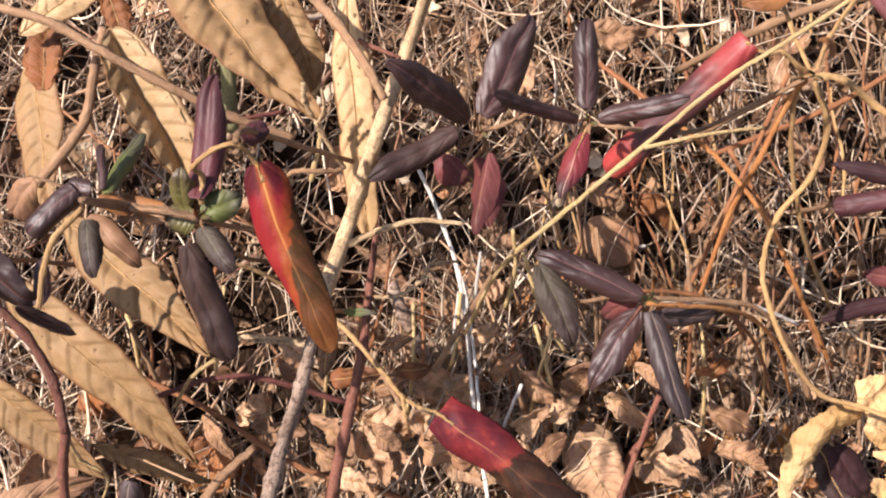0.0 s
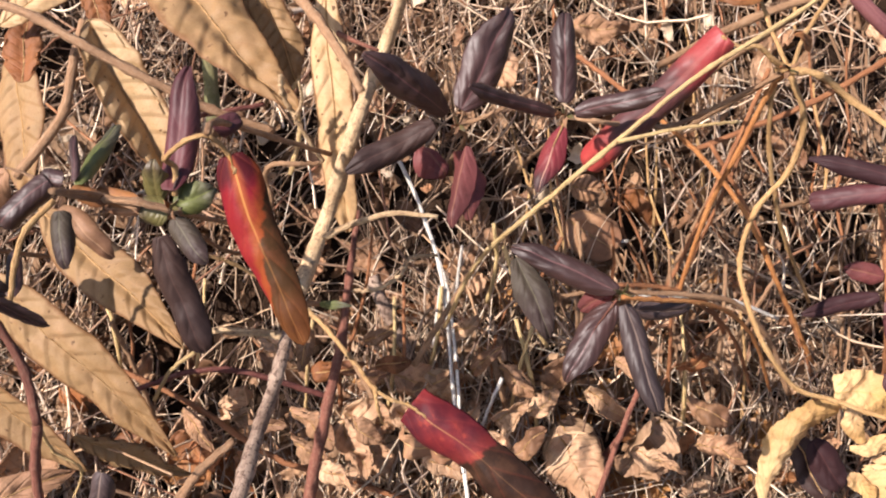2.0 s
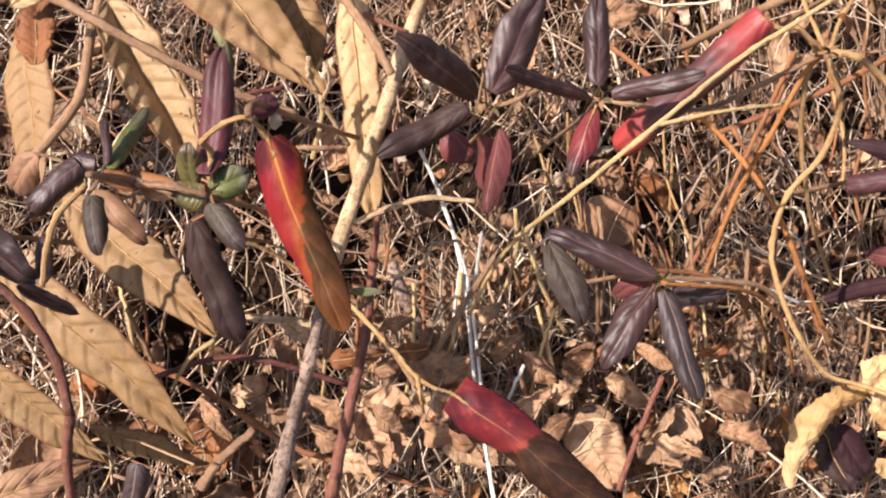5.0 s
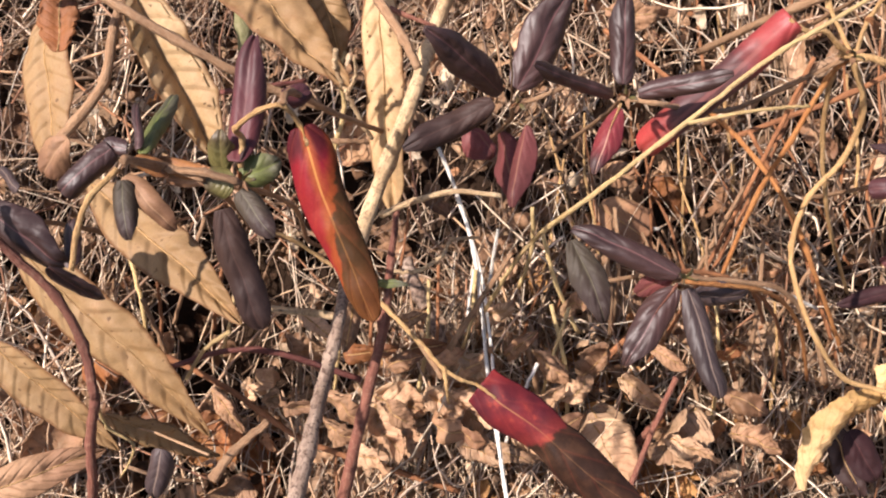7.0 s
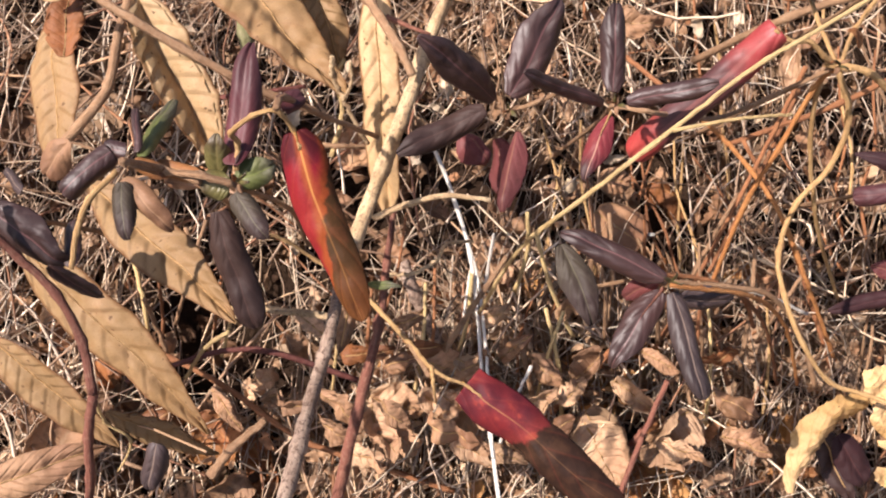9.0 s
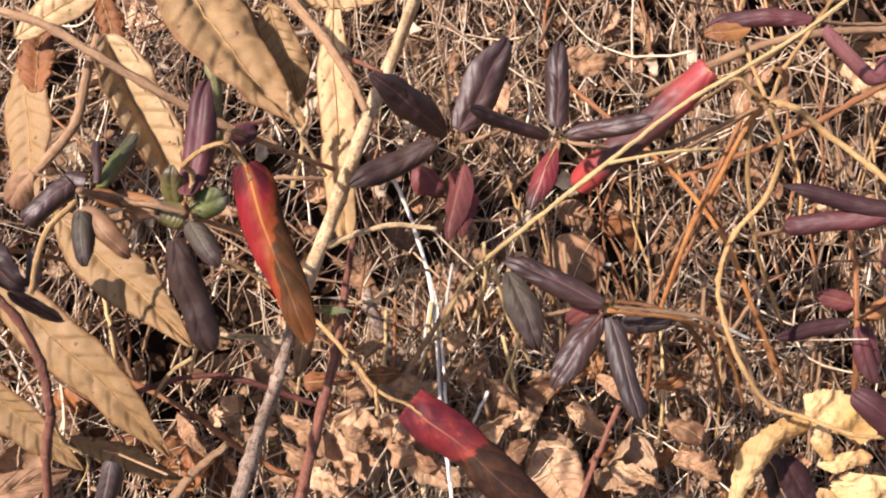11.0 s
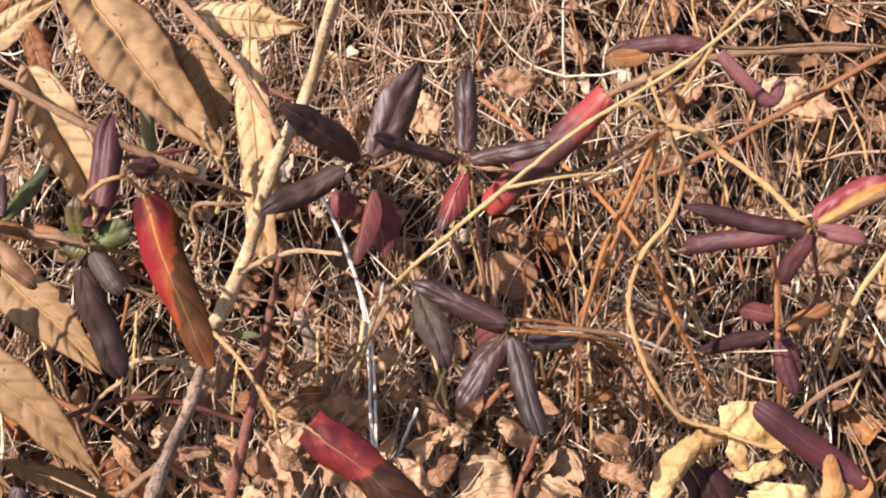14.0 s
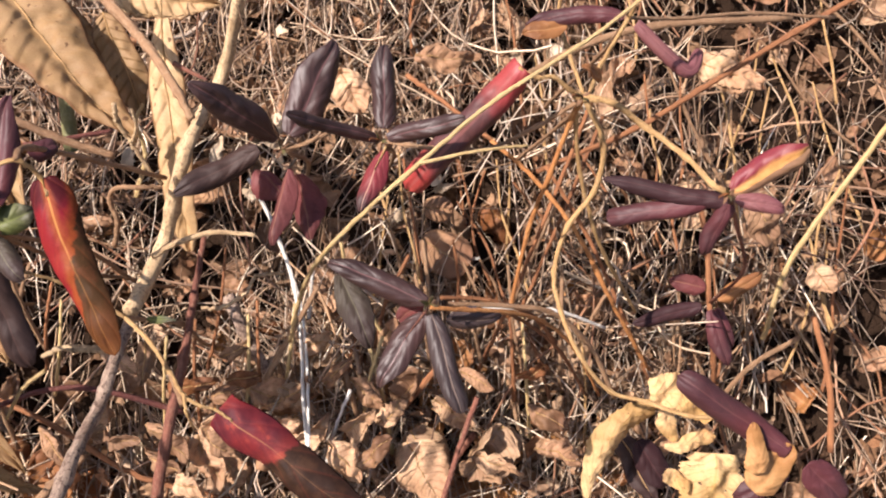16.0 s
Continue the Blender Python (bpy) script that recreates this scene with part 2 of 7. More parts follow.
M["crimson"] = leaf_material("crimson_leaf", (0.30, 0.098, 0.088), (0.21, 0.070, 0.066), turn=0.55, soft=0.35, rib=(0.42, 0.20, 0.13), rib_width=0.06, rib_mix=0.6, veins=5, lean=1.9, vein_mix=0.16,
                             vein_col=(0.3, 0.05, 0.05), rough=0.55, through=0.55, depth=0.0006, relief=(0.10, 0.45))
M["tip_red"] = leaf_material("red_ended_leaf", (0.26, 0.040, 0.036), (0.31, 0.040, 0.034), turn=0.70, soft=0.2, mid=(0.075, 0.027, 0.026), early=(0.12, 0.36), wave=0.5, rib=(0.30, 0.11, 0.09), rib_width=0.05, rib_mix=0.4, veins=5, lean=1.9, vein_mix=0.09, rough=0.5, spec=0.42, depth=0.0006, relief=(0.10, 0.45))
M["blush"] = leaf_material("blushed_leaf", (0.20, 0.032, 0.036), (0.050, 0.022, 0.022), turn=0.72, soft=0.22, rib=(0.42, 0.24, 0.17), rib_width=0.05, rib_mix=0.7, veins=5, lean=1.9, vein_mix=0.12, rough=0.5, spec=0.35, depth=0.0006, relief=(0.10, 0.45))
M["sunset"] = leaf_material("red_and_yellow_leaf", (0.17, 0.026, 0.030), (0.50, 0.25, 0.075), turn=-0.05, soft=0.4, skew=2.2, wave=1.2, rib=(0.45, 0.26, 0.10), rib_width=0.03, rib_mix=0.3, veins=5, lean=1.9, vein_mix=0.12, vein_col=(0.35, 0.13, 0.05), blotch=(0.20, 0.09, 0.04), rough=0.5, through=0.12, tip=(0.22, 0.12, 0.065), depth=0.0006, relief=(0.10, 0.45))
M["green"] = leaf_material("green_leaf", (0.098, 0.110, 0.034), (0.074, 0.068, 0.042), turn=0.6, rib=(0.17, 0.20, 0.05), rib_width=0.05, rib_mix=0.5, veins=5, vein_mix=0.1, blotch=(0.06, 0.05, 0.025), blotch_mix=0.4, rough=0.52, spec=0.3, depth=0.0006, relief=(0.10, 0.45), lean=1.9)
M["olive"] = leaf_material("olive_leaf", (0.105, 0.092, 0.030), (0.075, 0.055, 0.028), turn=0.6, rib=(0.20, 0.16, 0.06), veins=5, vein_mix=0.1, rough=0.45, depth=0.0006, relief=(0.10, 0.45), lean=1.9)
M["tan"] = leaf_material("tan_dry_leaf", (0.322, 0.203, 0.095), (0.270, 0.161, 0.070), turn=0.6, soft=0.4, rib=(0.50, 0.33, 0.17), rib_width=0.025, rib_mix=0.6, veins=10, lean=1.15, vein_mix=0.22,
                         vein_col=(0.22, 0.115, 0.045), blotch=(0.28, 0.15, 0.055), blotch_mix=0.4, rough=0.62, through=0.22, spec=0.3, depth=0.0006, relief=(0.5, 0.9), vein_from=0.88, spots=0.85)
# Tan again, paler: sunlight on the brighter leaves is put into its colour.
M["sunlit_tan"] = leaf_material("sunlit_dry_leaf", (0.55, 0.380, 0.200), (0.47, 0.305, 0.148), turn=0.5, soft=0.4, rib=(0.5, 0.33, 0.17), rib_width=0.025, veins=10, lean=1.15, vein_mix=0.22,
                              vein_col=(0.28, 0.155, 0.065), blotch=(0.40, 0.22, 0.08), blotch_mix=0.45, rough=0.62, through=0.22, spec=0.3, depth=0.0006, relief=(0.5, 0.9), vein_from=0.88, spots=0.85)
M["rust"] = leaf_material("rust_dry_leaf", (0.30, 0.115, 0.038), (0.22, 0.085, 0.032), turn=0.5, rib=(0.40, 0.22, 0.09), rib_width=0.03, veins=10, lean=2.4, vein_mix=0.18, vein_col=(0.14, 0.055, 0.022),
                          blotch=(0.10, 0.04, 0.02), blotch_mix=0.5, rough=0.6, through=0.2, spec=0.3, vary=0.6, depth=0.0009, relief=(0.25, 1.0))
M["straw_leaf"] = leaf_material("yellow_dry_leaf", (0.76, 0.52, 0.26), (0.52, 0.31, 0.12), turn=0.5, soft=0.4, rib=(0.55, 0.36, 0.12), rib_width=0.03, veins=7, lean=2.0, vein_mix=0.25,
                                vein_col=(0.42, 0.24, 0.07), blotch=(0.34, 0.17, 0.05), blotch_mix=0.65, rough=0.8, through=0.25, spec=0.15, vary=0.4, depth=0.0014, relief=(0.4, 1.6))
M["straw_pale"] = leaf_material("bleached_dry_leaf", (0.66, 0.53, 0.37), (0.56, 0.42, 0.27), turn=0.5, rib=(0.5, 0.38, 0.24), rib_width=0.03, veins=6, lean=2.0, vein_mix=0.1, blotch=(0.36, 0.24, 0.13), blotch_mix=0.4, rough=0.7, through=0.2, spec=0.2, vary=0.4, depth=0.0006, relief=(0.3, 1.0))
M["amber"] = leaf_material("amber_dry_leaf", (0.50, 0.27, 0.105), (0.38, 0.18, 0.062), turn=0.5, rib=(0.42, 0.22, 0.08), rib_width=0.03, veins=7, lean=2.0, vein_mix=0.15, vein_col=(0.26, 0.12, 0.04), blotch=(0.30, 0.13, 0.045), blotch_mix=0.5,
                           rough=0.65, through=0.2, spec=0.25, vary=0.2, depth=0.0006, relief=(0.3, 1.0))
M["brown_leaf"] = leaf_material("brown_dry_leaf", (0.36, 0.208, 0.113), (0.25, 0.135, 0.072), turn=0.5, rib=(0.33, 0.21, 0.12), rib_width=0.04, veins=8, lean=2.0, vein_mix=0.3, vein_col=(0.15, 0.08, 0.04),
                                blotch=(0.10, 0.055, 0.03), blotch_mix=0.5, rough=0.65, through=0.15, spec=0.3, vary=0.6, depth=0.0009, relief=(0.8, 1.2))
M["withered"] = leaf_material("withered_leaf", (0.30, 0.165, 0.085), (0.19, 0.095, 0.050), turn=0.5, rib=(0.36, 0.22, 0.12), rib_width=0.04, veins=5, vein_mix=0.1, vein_col=(0.12, 0.06, 0.03), blotch=(0.09, 0.045, 0.025), blotch_mix=0.5,
                              rough=0.6, through=0.12, spec=0.3, vary=0.5, depth=0.0005)
M["withered_orange"] = leaf_material("withered_orange_leaf", (0.34, 0.150, 0.050), (0.24, 0.10, 0.038), turn=0.5, rib=(0.40, 0.22, 0.09), rib_width=0.04, veins=5, vein_mix=0.1, vein_col=(0.12, 0.05, 0.02), blotch=(0.12, 0.05, 0.025), blotch_mix=0.5,
                                     rough=0.6, through=0.15, spec=0.3, vary=0.5, depth=0.0005)
M["pink_dry"] = leaf_material("pinkish_dry_leaf", (0.52, 0.335, 0.195), (0.38, 0.222, 0.122), turn=0.5, rib=(0.45, 0.30, 0.19), rib_width=0.035, veins=8, lean=2.0, vein_mix=0.25, vein_col=(0.24, 0.12, 0.07),
                              blotch=(0.20, 0.10, 0.06), blotch_mix=0.5, rough=0.65, through=0.18, spec=0.3, vary=0.6, depth=0.0009, relief=(0.8, 1.2))

M["bark_cream"] = twig_material("cream_bark", [(0.20, 0.12, 0.065), (0.46, 0.315, 0.17), (0.60, 0.44, 0.255), (0.52, 0.37, 0.21)], flecks=(0.20, 0.12, 0.07), fleck_mix=0.7)
M["bark_grey"] = twig_material("grey_bark", [(0.13, 0.08, 0.055), (0.31, 0.215, 0.155), (0.47, 0.35, 0.26), (0.36, 0.25, 0.185)], flecks=(0.10, 0.055, 0.038), fleck_mix=0.9)
M["bark_red"] = twig_material("red_brown_bark", [(0.10, 0.035, 0.025), (0.20, 0.075, 0.048), (0.30, 0.13, 0.08)], flecks=(0.35, 0.22, 0.14), fleck_mix=0.25)
M["bark_dark"] = twig_material("dark_red_bark", [(0.065, 0.020, 0.018), (0.14, 0.044, 0.034), (0.22, 0.080, 0.055)], flecks=(0.25, 0.14, 0.10), fleck_mix=0.2, rough=0.6)
M["vine"] = twig_material("tan_vine", [(0.32, 0.175, 0.064), (0.53, 0.325, 0.137), (0.66, 0.45, 0.21)], flecks=(0.22, 0.12, 0.05), fleck_mix=0.25)
M["vine_orange"] = twig_material("orange_vine", [(0.28, 0.105, 0.034), (0.47, 0.200, 0.064), (0.60, 0.31, 0.115)], flecks=(0.22, 0.09, 0.03), fleck_mix=0.3)
M["vine_brown"] = twig_material("brown_vine", [(0.16, 0.085, 0.045), (0.31, 0.18, 0.095), (0.43, 0.27, 0.155)], flecks=(0.42, 0.30, 0.19), fleck_mix=0.25)
M["straw"] = twig_material("yellow_straw", [(0.48, 0.32, 0.13), (0.62, 0.44, 0.20), (0.70, 0.53, 0.27)], flecks=(0.38, 0.24, 0.10), fleck_mix=0.2)
M["white_straw"] = twig_material("white_straw", [(0.62, 0.55, 0.45), (0.78, 0.72, 0.62), (0.84, 0.79, 0.70)], flecks=(0.5, 0.42, 0.33), fleck_mix=0.2)
M["orange_stick"] = twig_material("orange_stalk", [(0.165, 0.064, 0.031), (0.30, 0.126, 0.053), (0.42, 0.200, 0.086)], flecks=(0.25, 0.10, 0.04), fleck_mix=0.25)
M["green_stem"] = twig_material("mossy_green_stem", [(0.10, 0.10, 0.04), (0.18, 0.17, 0.075), (0.27, 0.24, 0.13)], flecks=(0.30, 0.26, 0.17), fleck_mix=0.3)
M["petiole"] = twig_material("yellow_petiole", [(0.46, 0.22, 0.05), (0.60, 0.33, 0.09), (0.66, 0.41, 0.14)], fleck_mix=0.1)



# ---- builders ----
FACE = Vector((0.0, -0.64, 0.77))      # up out of the bank
SLOPE = 0.43
HOLLOWS = [(-0.1652, -0.0402, 0.085, 0.075), (0.1666, 0.0367, 0.05, 0.018), (0.3766, 0.1268, 0.05, 0.015), (-0.0695, 0.0151, 0.045, 0.035), (0.4491, 0.195, 0.065, 0.018), (0.4849, 0.0869, 0.06, 0.018), (0.35, 0.24, 0.06, 0.03), (0.155, 0.01, 0.04, 0.025), (-0.045, -0.045, 0.045, 0.03), (-0.22, -0.07, 0.05, 0.03), (0.42, 0.12, 0.04, 0.025), (0.30, -0.01, 0.035, 0.02), (0.47, 0.10, 0.07, 0.03), (0.50, 0.18, 0.06, 0.03), (0.43, 0.19, 0.04, 0.025), (0.385, -0.135, 0.06, 0.02), (0.40, -0.19, 0.06, 0.016)]    # shady dips in the bank: x, y, radius, depth


def bank(x, y):
    """Height of the bare ground: a bank that levels out above and below."""
    w = math.exp(-(x * x + y * y) / 6.0)
    return (-sum(hd * math.exp(-((x - hx) ** 2 + (y - hy) ** 2) / (hr * hr)) for hx, hy, hr, hd in HOLLOWS) + SLOPE * 2.4 * math.tanh(y / 2.4) - 0.022 + w * 0.016 * noise.noise((x * 7, y * 7, 3.1)) + 0.05 * (1 - w) * noise.noise((x * 0.5, y * 0.5, 1.7)))


def mesh_of(name, verts, faces, material, uvs=None, smooth=True):
    me = bpy.data.meshes.new(name)
    me.from_pydata(verts, [], faces)
    if uvs is not None:
        lay = me.uv_layers.new(name="UVMap")
        idx = np.empty(len(me.loops), dtype=np.int32)
        me.loops.foreach_get("vertex_index", idx)
        lay.data.foreach_set("uv", np.asarray(uvs, dtype=np.float32)[idx].ravel())
    me.materials.append(M[material] if isinstance(material, str) else material)
    if smooth:
        me.polygons.foreach_set("use_smooth", [True] * len(me.polygons))
    me.update()
    return me


def profile(kind, v):
    if kind == "long":      # long tapering dry leaf
        return (math.sin(math.pi * min(1, v ** 0.85)) ** 0.75) * (1 - 0.25 * v)
    if kind == "round":
        return math.sin(math.pi * (0.03 + 0.94 * v)) ** 0.5
    if kind == "ovate":     # broad at the stalk, long taper
        if v < 0.17:
            return 0.40 + 0.60 * math.sin(v / 0.17 * math.pi / 2)
        t = (v - 0.17) / 0.83
        return (1 - 0.42 * t) * math.sqrt(max(0.0, 1 - t ** 7))
    if kind == "cut":       # cut off straight at the stalk, then a long taper
        return min(1.0, 0.60 + 1.5 * v) * (1 - 0.42 * v) * math.sqrt(max(0.0, 1 - v ** 8))
    if kind == "tube":      # rolled up, blunt at both ends
        return min(1.0, 0.38 + 2.6 * v) * (1.0 if v < 0.72 else math.sqrt(max(0.0, 1 - ((v - 0.72) / 0.282) ** 2))) * (1 - 0.12 * v)
    if kind == "lance":
        return math.sin(math.pi * (0.06 + 0.92 * v ** 0.8)) ** 0.9
    if kind == "torn":
        return 0.75 + 0.25 * math.sin(v * 9) if v < 0.9 else 0.6
    return math.sin(math.pi * (0.05 + 0.925 * v ** 0.88)) ** 0.78     # oval evergreen leaf


def creases(x, y, ph, scale):
    """Crumpled like paper: sharp folds that cross at odd angles, -0.5 to 0.5."""
    x, y = x / scale, y / scale
    s = 0.0
    for k, (f, g) in enumerate(((1.0, 1.0), (0.7, 0.9), (1.6, 0.5), (2.3, 0.3), (3.4, 0.16))):
        a = ph.x * 3.1 + k * 2.4
        w = (x * math.cos(a) + y * math.sin(a)) * f + ph.y + k * 0.37 + 0.55 * noise.noise((x * 0.6 + k * 7, y * 0.6, ph.z))
        s += g * (abs(w % 1.0 - 0.5) * 2 - 0.5)
    return s / 2.0


def blade(name, material, L, W, kind="oval", roll=120.0, bend=25.0, fold=0.0, pucker=0.0002, veins=6, lean=1.5, crinkle=0.0020, fine=0.35, furrow=0.09, cap=0.0, hook=0.0, crumple=0.0, sweep=0.0, curl=0.0, quilt=0.0, wrinkle=0.0, twist=0.0, saw=0.0, seed=0, nu=12, nv=36, ragged=0.0, thick=0.0005):
    """Leaf blade: base at the origin, tip at +Y, face to +Z. W: width as seen once rolled. roll: degrees by which the edges roll back."""
    rng = random.Random(seed)
    ph = Vector((rng.uniform(0, 50), rng.uniform(0, 50), rng.uniform(0, 50)))
    R = radians(abs(roll)) + 1e-4
    full = W / 2 * R if R > math.pi else W * (R / 2) / math.sin(R / 2)
    sgn = -1 if roll >= 0 else 1
    kk = R / full
    B = radians(bend)
    line = [(0.0, 0.0)]
    for j in range(nv):
        a = B * ((j + 0.5) / nv - 0.5) + radians(curl) * max(0, (j + 0.5) / nv - 0.7) ** 2 / 0.09
        line.append((line[-1][0] + math.cos(a) / nv, line[-1][1] - math.sin(a) / nv))
    s = L / math.hypot(*line[-1])
    ang = math.atan2(line[-1][1], line[-1][0])
    ca, sa = math.cos(-ang) * s, math.sin(-ang) * s
    line = [(y * ca - z * sa, y * sa + z * ca) for y, z in line]
    if hook:
        turns = [hook * 1.9 / (1 + math.exp(-(j / nv - 0.72) * 30)) for j in range(nv + 1)]
        spine = [Vector((0, 0))]
        for a in turns[:-1]:
            spine.append(spine[-1] + Vector((-math.sin(a), math.cos(a))))
        back = -math.atan2(-spine[-1].x, spine[-1].y)
        sc = L / spine[-1].length
        spine_n = [Vector((math.cos(a + back), math.sin(a + back))) for a in turns]
        spine = [Vector((p.x * math.cos(back) - p.y * math.sin(back), p.x * math.sin(back) + p.y * math.cos(back))) * sc for p in spine]
    verts, uvs, faces = [], [], []
    for j in range(nv + 1):
        v = j / nv
        hw = max(0.02, profile(kind, v)) * full / 2 * (1 + 0.16 * noise.noise((v * 3.5, ph.x, ph.z)) + (0.09 * noise.noise((v * 11, ph.y, ph.x)) if quilt else 0.0))
        side = 0.035 * L * noise.noise((v * 1.8, ph.y, 4.0)) * math.sin(math.pi * v)
        tilt = B * (v - 0.5) - ang
        tw = radians(twist) * (v - 0.35)
        for i in range(nu + 1):
            u = 2 * i / nu - 1
            rag = 1 - ragged * (0.5 + 0.5 * noise.noise((v * 14 + ph.x, 3 * (1 if u > 0 else -1), ph.y))) if abs(u) > 0.7 else 1
            sl = u * hw * rag
            f = kk * sl
            x, z = math.sin(f) / kk, sgn * (1 - math.cos(f)) / kk
            z += fold * abs(sl)
            z -= furrow * W * math.exp(-(u / 0.26) ** 2) * min(1.0, v * 6)
            if crumple:
                z += crumple * creases(sl, v * L, ph, 0.022)
            z -= cap * W * max(0.0, (v - 0.80) / 0.20) ** 2
            p = 2 * math.pi * (veins * v - lean * abs(u))
            z += pucker * (1 - 0.8 * abs(u) ** 4) * ((math.cos(p) + 0.4 * math.sin(2 * p)) * min(1, abs(u) * 4) - (1.2 * math.exp(-(u / 0.10) ** 2) if nu > 10 else 0))
            q = Vector((x * 55, v * L * 55, 0)) + ph
            if quilt or saw:    # side veins: sunk lines with the blade swelling between them, or a stepped corrugation
                fr = (veins * v - lean * abs(u) + 0.5 + (0.22 * noise.noise((v * 5, ph.x, 3 if u > 0 else 8)) if quilt else 0.0)) % 1.0
                tri = abs(2 * fr - 1)
                near = min(1.0, abs(u) * 5) * (1 - 0.7 * abs(u) ** 6) * (max(0.0, 0.55 + 1.3 * noise.noise((v * 4 + ph.z, u * 1.5, ph.y))) if quilt else 1.0)
                z += quilt * near * (0.55 * (1 - tri * tri) - 1.1 * tri ** 6)
                z += saw * near * ((fr / 0.78 if fr < 0.78 else (1 - fr) / 0.22) - 0.5)
            if wrinkle:
                z += wrinkle * (0.35 - abs(noise.noise(q * 2.6)) - 0.6 * abs(noise.noise(q * 5.7 + Vector((4, 1, 7)))))
            z += crinkle * (noise.noise(q) + 0.5 * noise.noise(q * 2.3))
            x += crinkle * 0.8 * noise.noise(q * 0.8 + Vector((9, 9, 9))) * (0.4 + abs(u))
            x += side
            z += crinkle * fine * noise.noise(q * 5.1)
            if twist:
                x, z = x * math.cos(tw) - z * math.sin(tw), x * math.sin(tw) + z * math.cos(tw)
            yy = line[j][0] + z * math.sin(tilt)
            if sweep:
                g, rad = radians(sweep) * (v - 0.5), L / (2 * math.sin(radians(sweep) / 2))
                x, yy = (rad + x) * math.cos(g) - rad * math.cos(radians(sweep) / 2), (rad + x) * math.sin(g) + L / 2
            if hook:    # the last quarter turns sharply aside, the chord kept
                kx, ky = spine[j]
                nx, ny = spine_n[j]
                x, yy = kx + x * nx, ky + x * ny
            verts.append((x, yy, line[j][1] + z * math.cos(tilt)))
            uvs.append((0.5 + u / 2, v))
    n = nu + 1
    faces = [(j * n + i, j * n + i + 1, (j + 1) * n + i + 1, (j + 1) * n + i) for j in range(nv) for i in range(nu)]
    # a second skin below, so that the blade has its thickness
    me = mesh_of(name, verts, faces, material, uvs)
    rim = ([i for i in range(n)] + [j * n + nu for j in range(1, nv + 1)] + [nv * n + i for i in range(nu - 1, -1, -1)] + [j * n for j in range(nv - 1, 0, -1)])
    me.update()
    nor = [p.vector.copy() for p in me.vertex_normals]
    m = len(verts)
    verts2 = verts + [tuple(Vector(p) - q * thick) for p, q in zip(verts, nor)]
    faces2 = faces + [tuple(m + k for k in reversed(f)) for f in faces]
    faces2 += [(rim[k], m + rim[k], m + rim[(k + 1) % len(rim)], rim[(k + 1) % len(rim)]) for k in range(len(rim))]
    bpy.data.meshes.remove(me)
    me = mesh_of(name, verts2, faces2, material, uvs + uvs)
    return me, [tuple(Vector(verts[j * n + nu // 2]) + Vector((0, 0, 0.0001))) for j in range(nv + 1)]


def spline(points, per=6):
    """A smooth line through the points."""
    p = [Vector(q) for q in points]
    p = [p[0] * 2 - p[1]] + p + [p[-1] * 2 - p[-2]]
    out = []
    for i in range(1, len(p) - 2):
        for k in range(per):
            t = k / per
            out.append(0.5 * ((2 * p[i]) + (p[i + 1] - p[i - 1]) * t + (2 * p[i - 1] - 5 * p[i] + 4 * p[i + 1] - p[i + 2]) * t * t
                              + (3 * p[i] - p[i - 1] - 3 * p[i + 1] + p[i + 2]) * t ** 3))
    out.append(p[-2])
    return out


def tube(name, material, points, r0, r1=None, sides=8, per=6, wobble=0.15, kink=0.0, seed=0, knots=0):
    """A tapering stalk along a smooth line, with uneven girth; knots: swollen joints."""
    r1 = r0 * 0.8 if r1 is None else r1
    c = spline(points, per)
    n = len(c)
    ks = [round((i + 1) * (n - 1) / (knots + 1)) for i in range(knots)]
    verts, uvs, faces = [], [], []
    side = Vector((0.3, 0.1, 0.95))
    dist = 0.0
    for j, p in enumerate(c):
        tan = (c[min(n - 1, j + 1)] - c[max(0, j - 1)]).normalized()
        side = (side - tan * side.dot(tan)).normalized()
        up = tan.cross(side)
        r = r0 + (r1 - r0) * j / (n - 1)
        r *= 1 + 0.28 * sum(1 for k in ks if k == j)
        if j:
            dist += (p - c[j - 1]).length
        off = Vector((noise.noise((j * 0.9, seed, 0)), noise.noise((j * 0.9, seed, 7)), noise.noise((j * 0.9, seed, 13)))) * kink
        for i in range(sides):
            a = 2 * math.pi * i / sides
            rr = r * (1 + wobble * noise.noise((j * 0.7 + seed * 3.3, math.cos(a) * 1.3, math.sin(a) * 1.3)))
            verts.append(p + off + (side * math.cos(a) + up * math.sin(a)) * rr)
            uvs.append((i / sides, dist * 60))
    for j in range(n - 1):
        for i in range(sides):
            k = (i + 1) % sides
            faces.append((j * sides + i, j * sides + k, (j + 1) * sides + k, (j + 1) * sides + i))
    faces += [tuple(range(sides - 1, -1, -1)), tuple((n - 1) * sides + i for i in range(sides))]
    return mesh_of(name, verts, faces, material, uvs)


def part(name, me, parent, label="", at=(0, 0, 0), turn=None):
    ob = new(name, me)
    ob.parent = parent
    ob.matrix_basis = Matrix.Translation(at) @ (turn or Matrix.Identity(4))
    if label:
        ob["label"] = label
    return ob


def place(base, tip, spin=0.0, face=FACE):
    """The turn of a leaf whose axis runs from base to tip and whose face looks up the bank's normal, spun about the axis."""
    y = (Vector(tip) - Vector(base)).normalized()
    z = (face - y * face.dot(y)).normalized()
    z = Matrix.Rotation(radians(spin), 3, y) @ z
    x = y.cross(z)
    return Matrix((x, y, z)).transposed().to_4x4()


COUNT = [0]


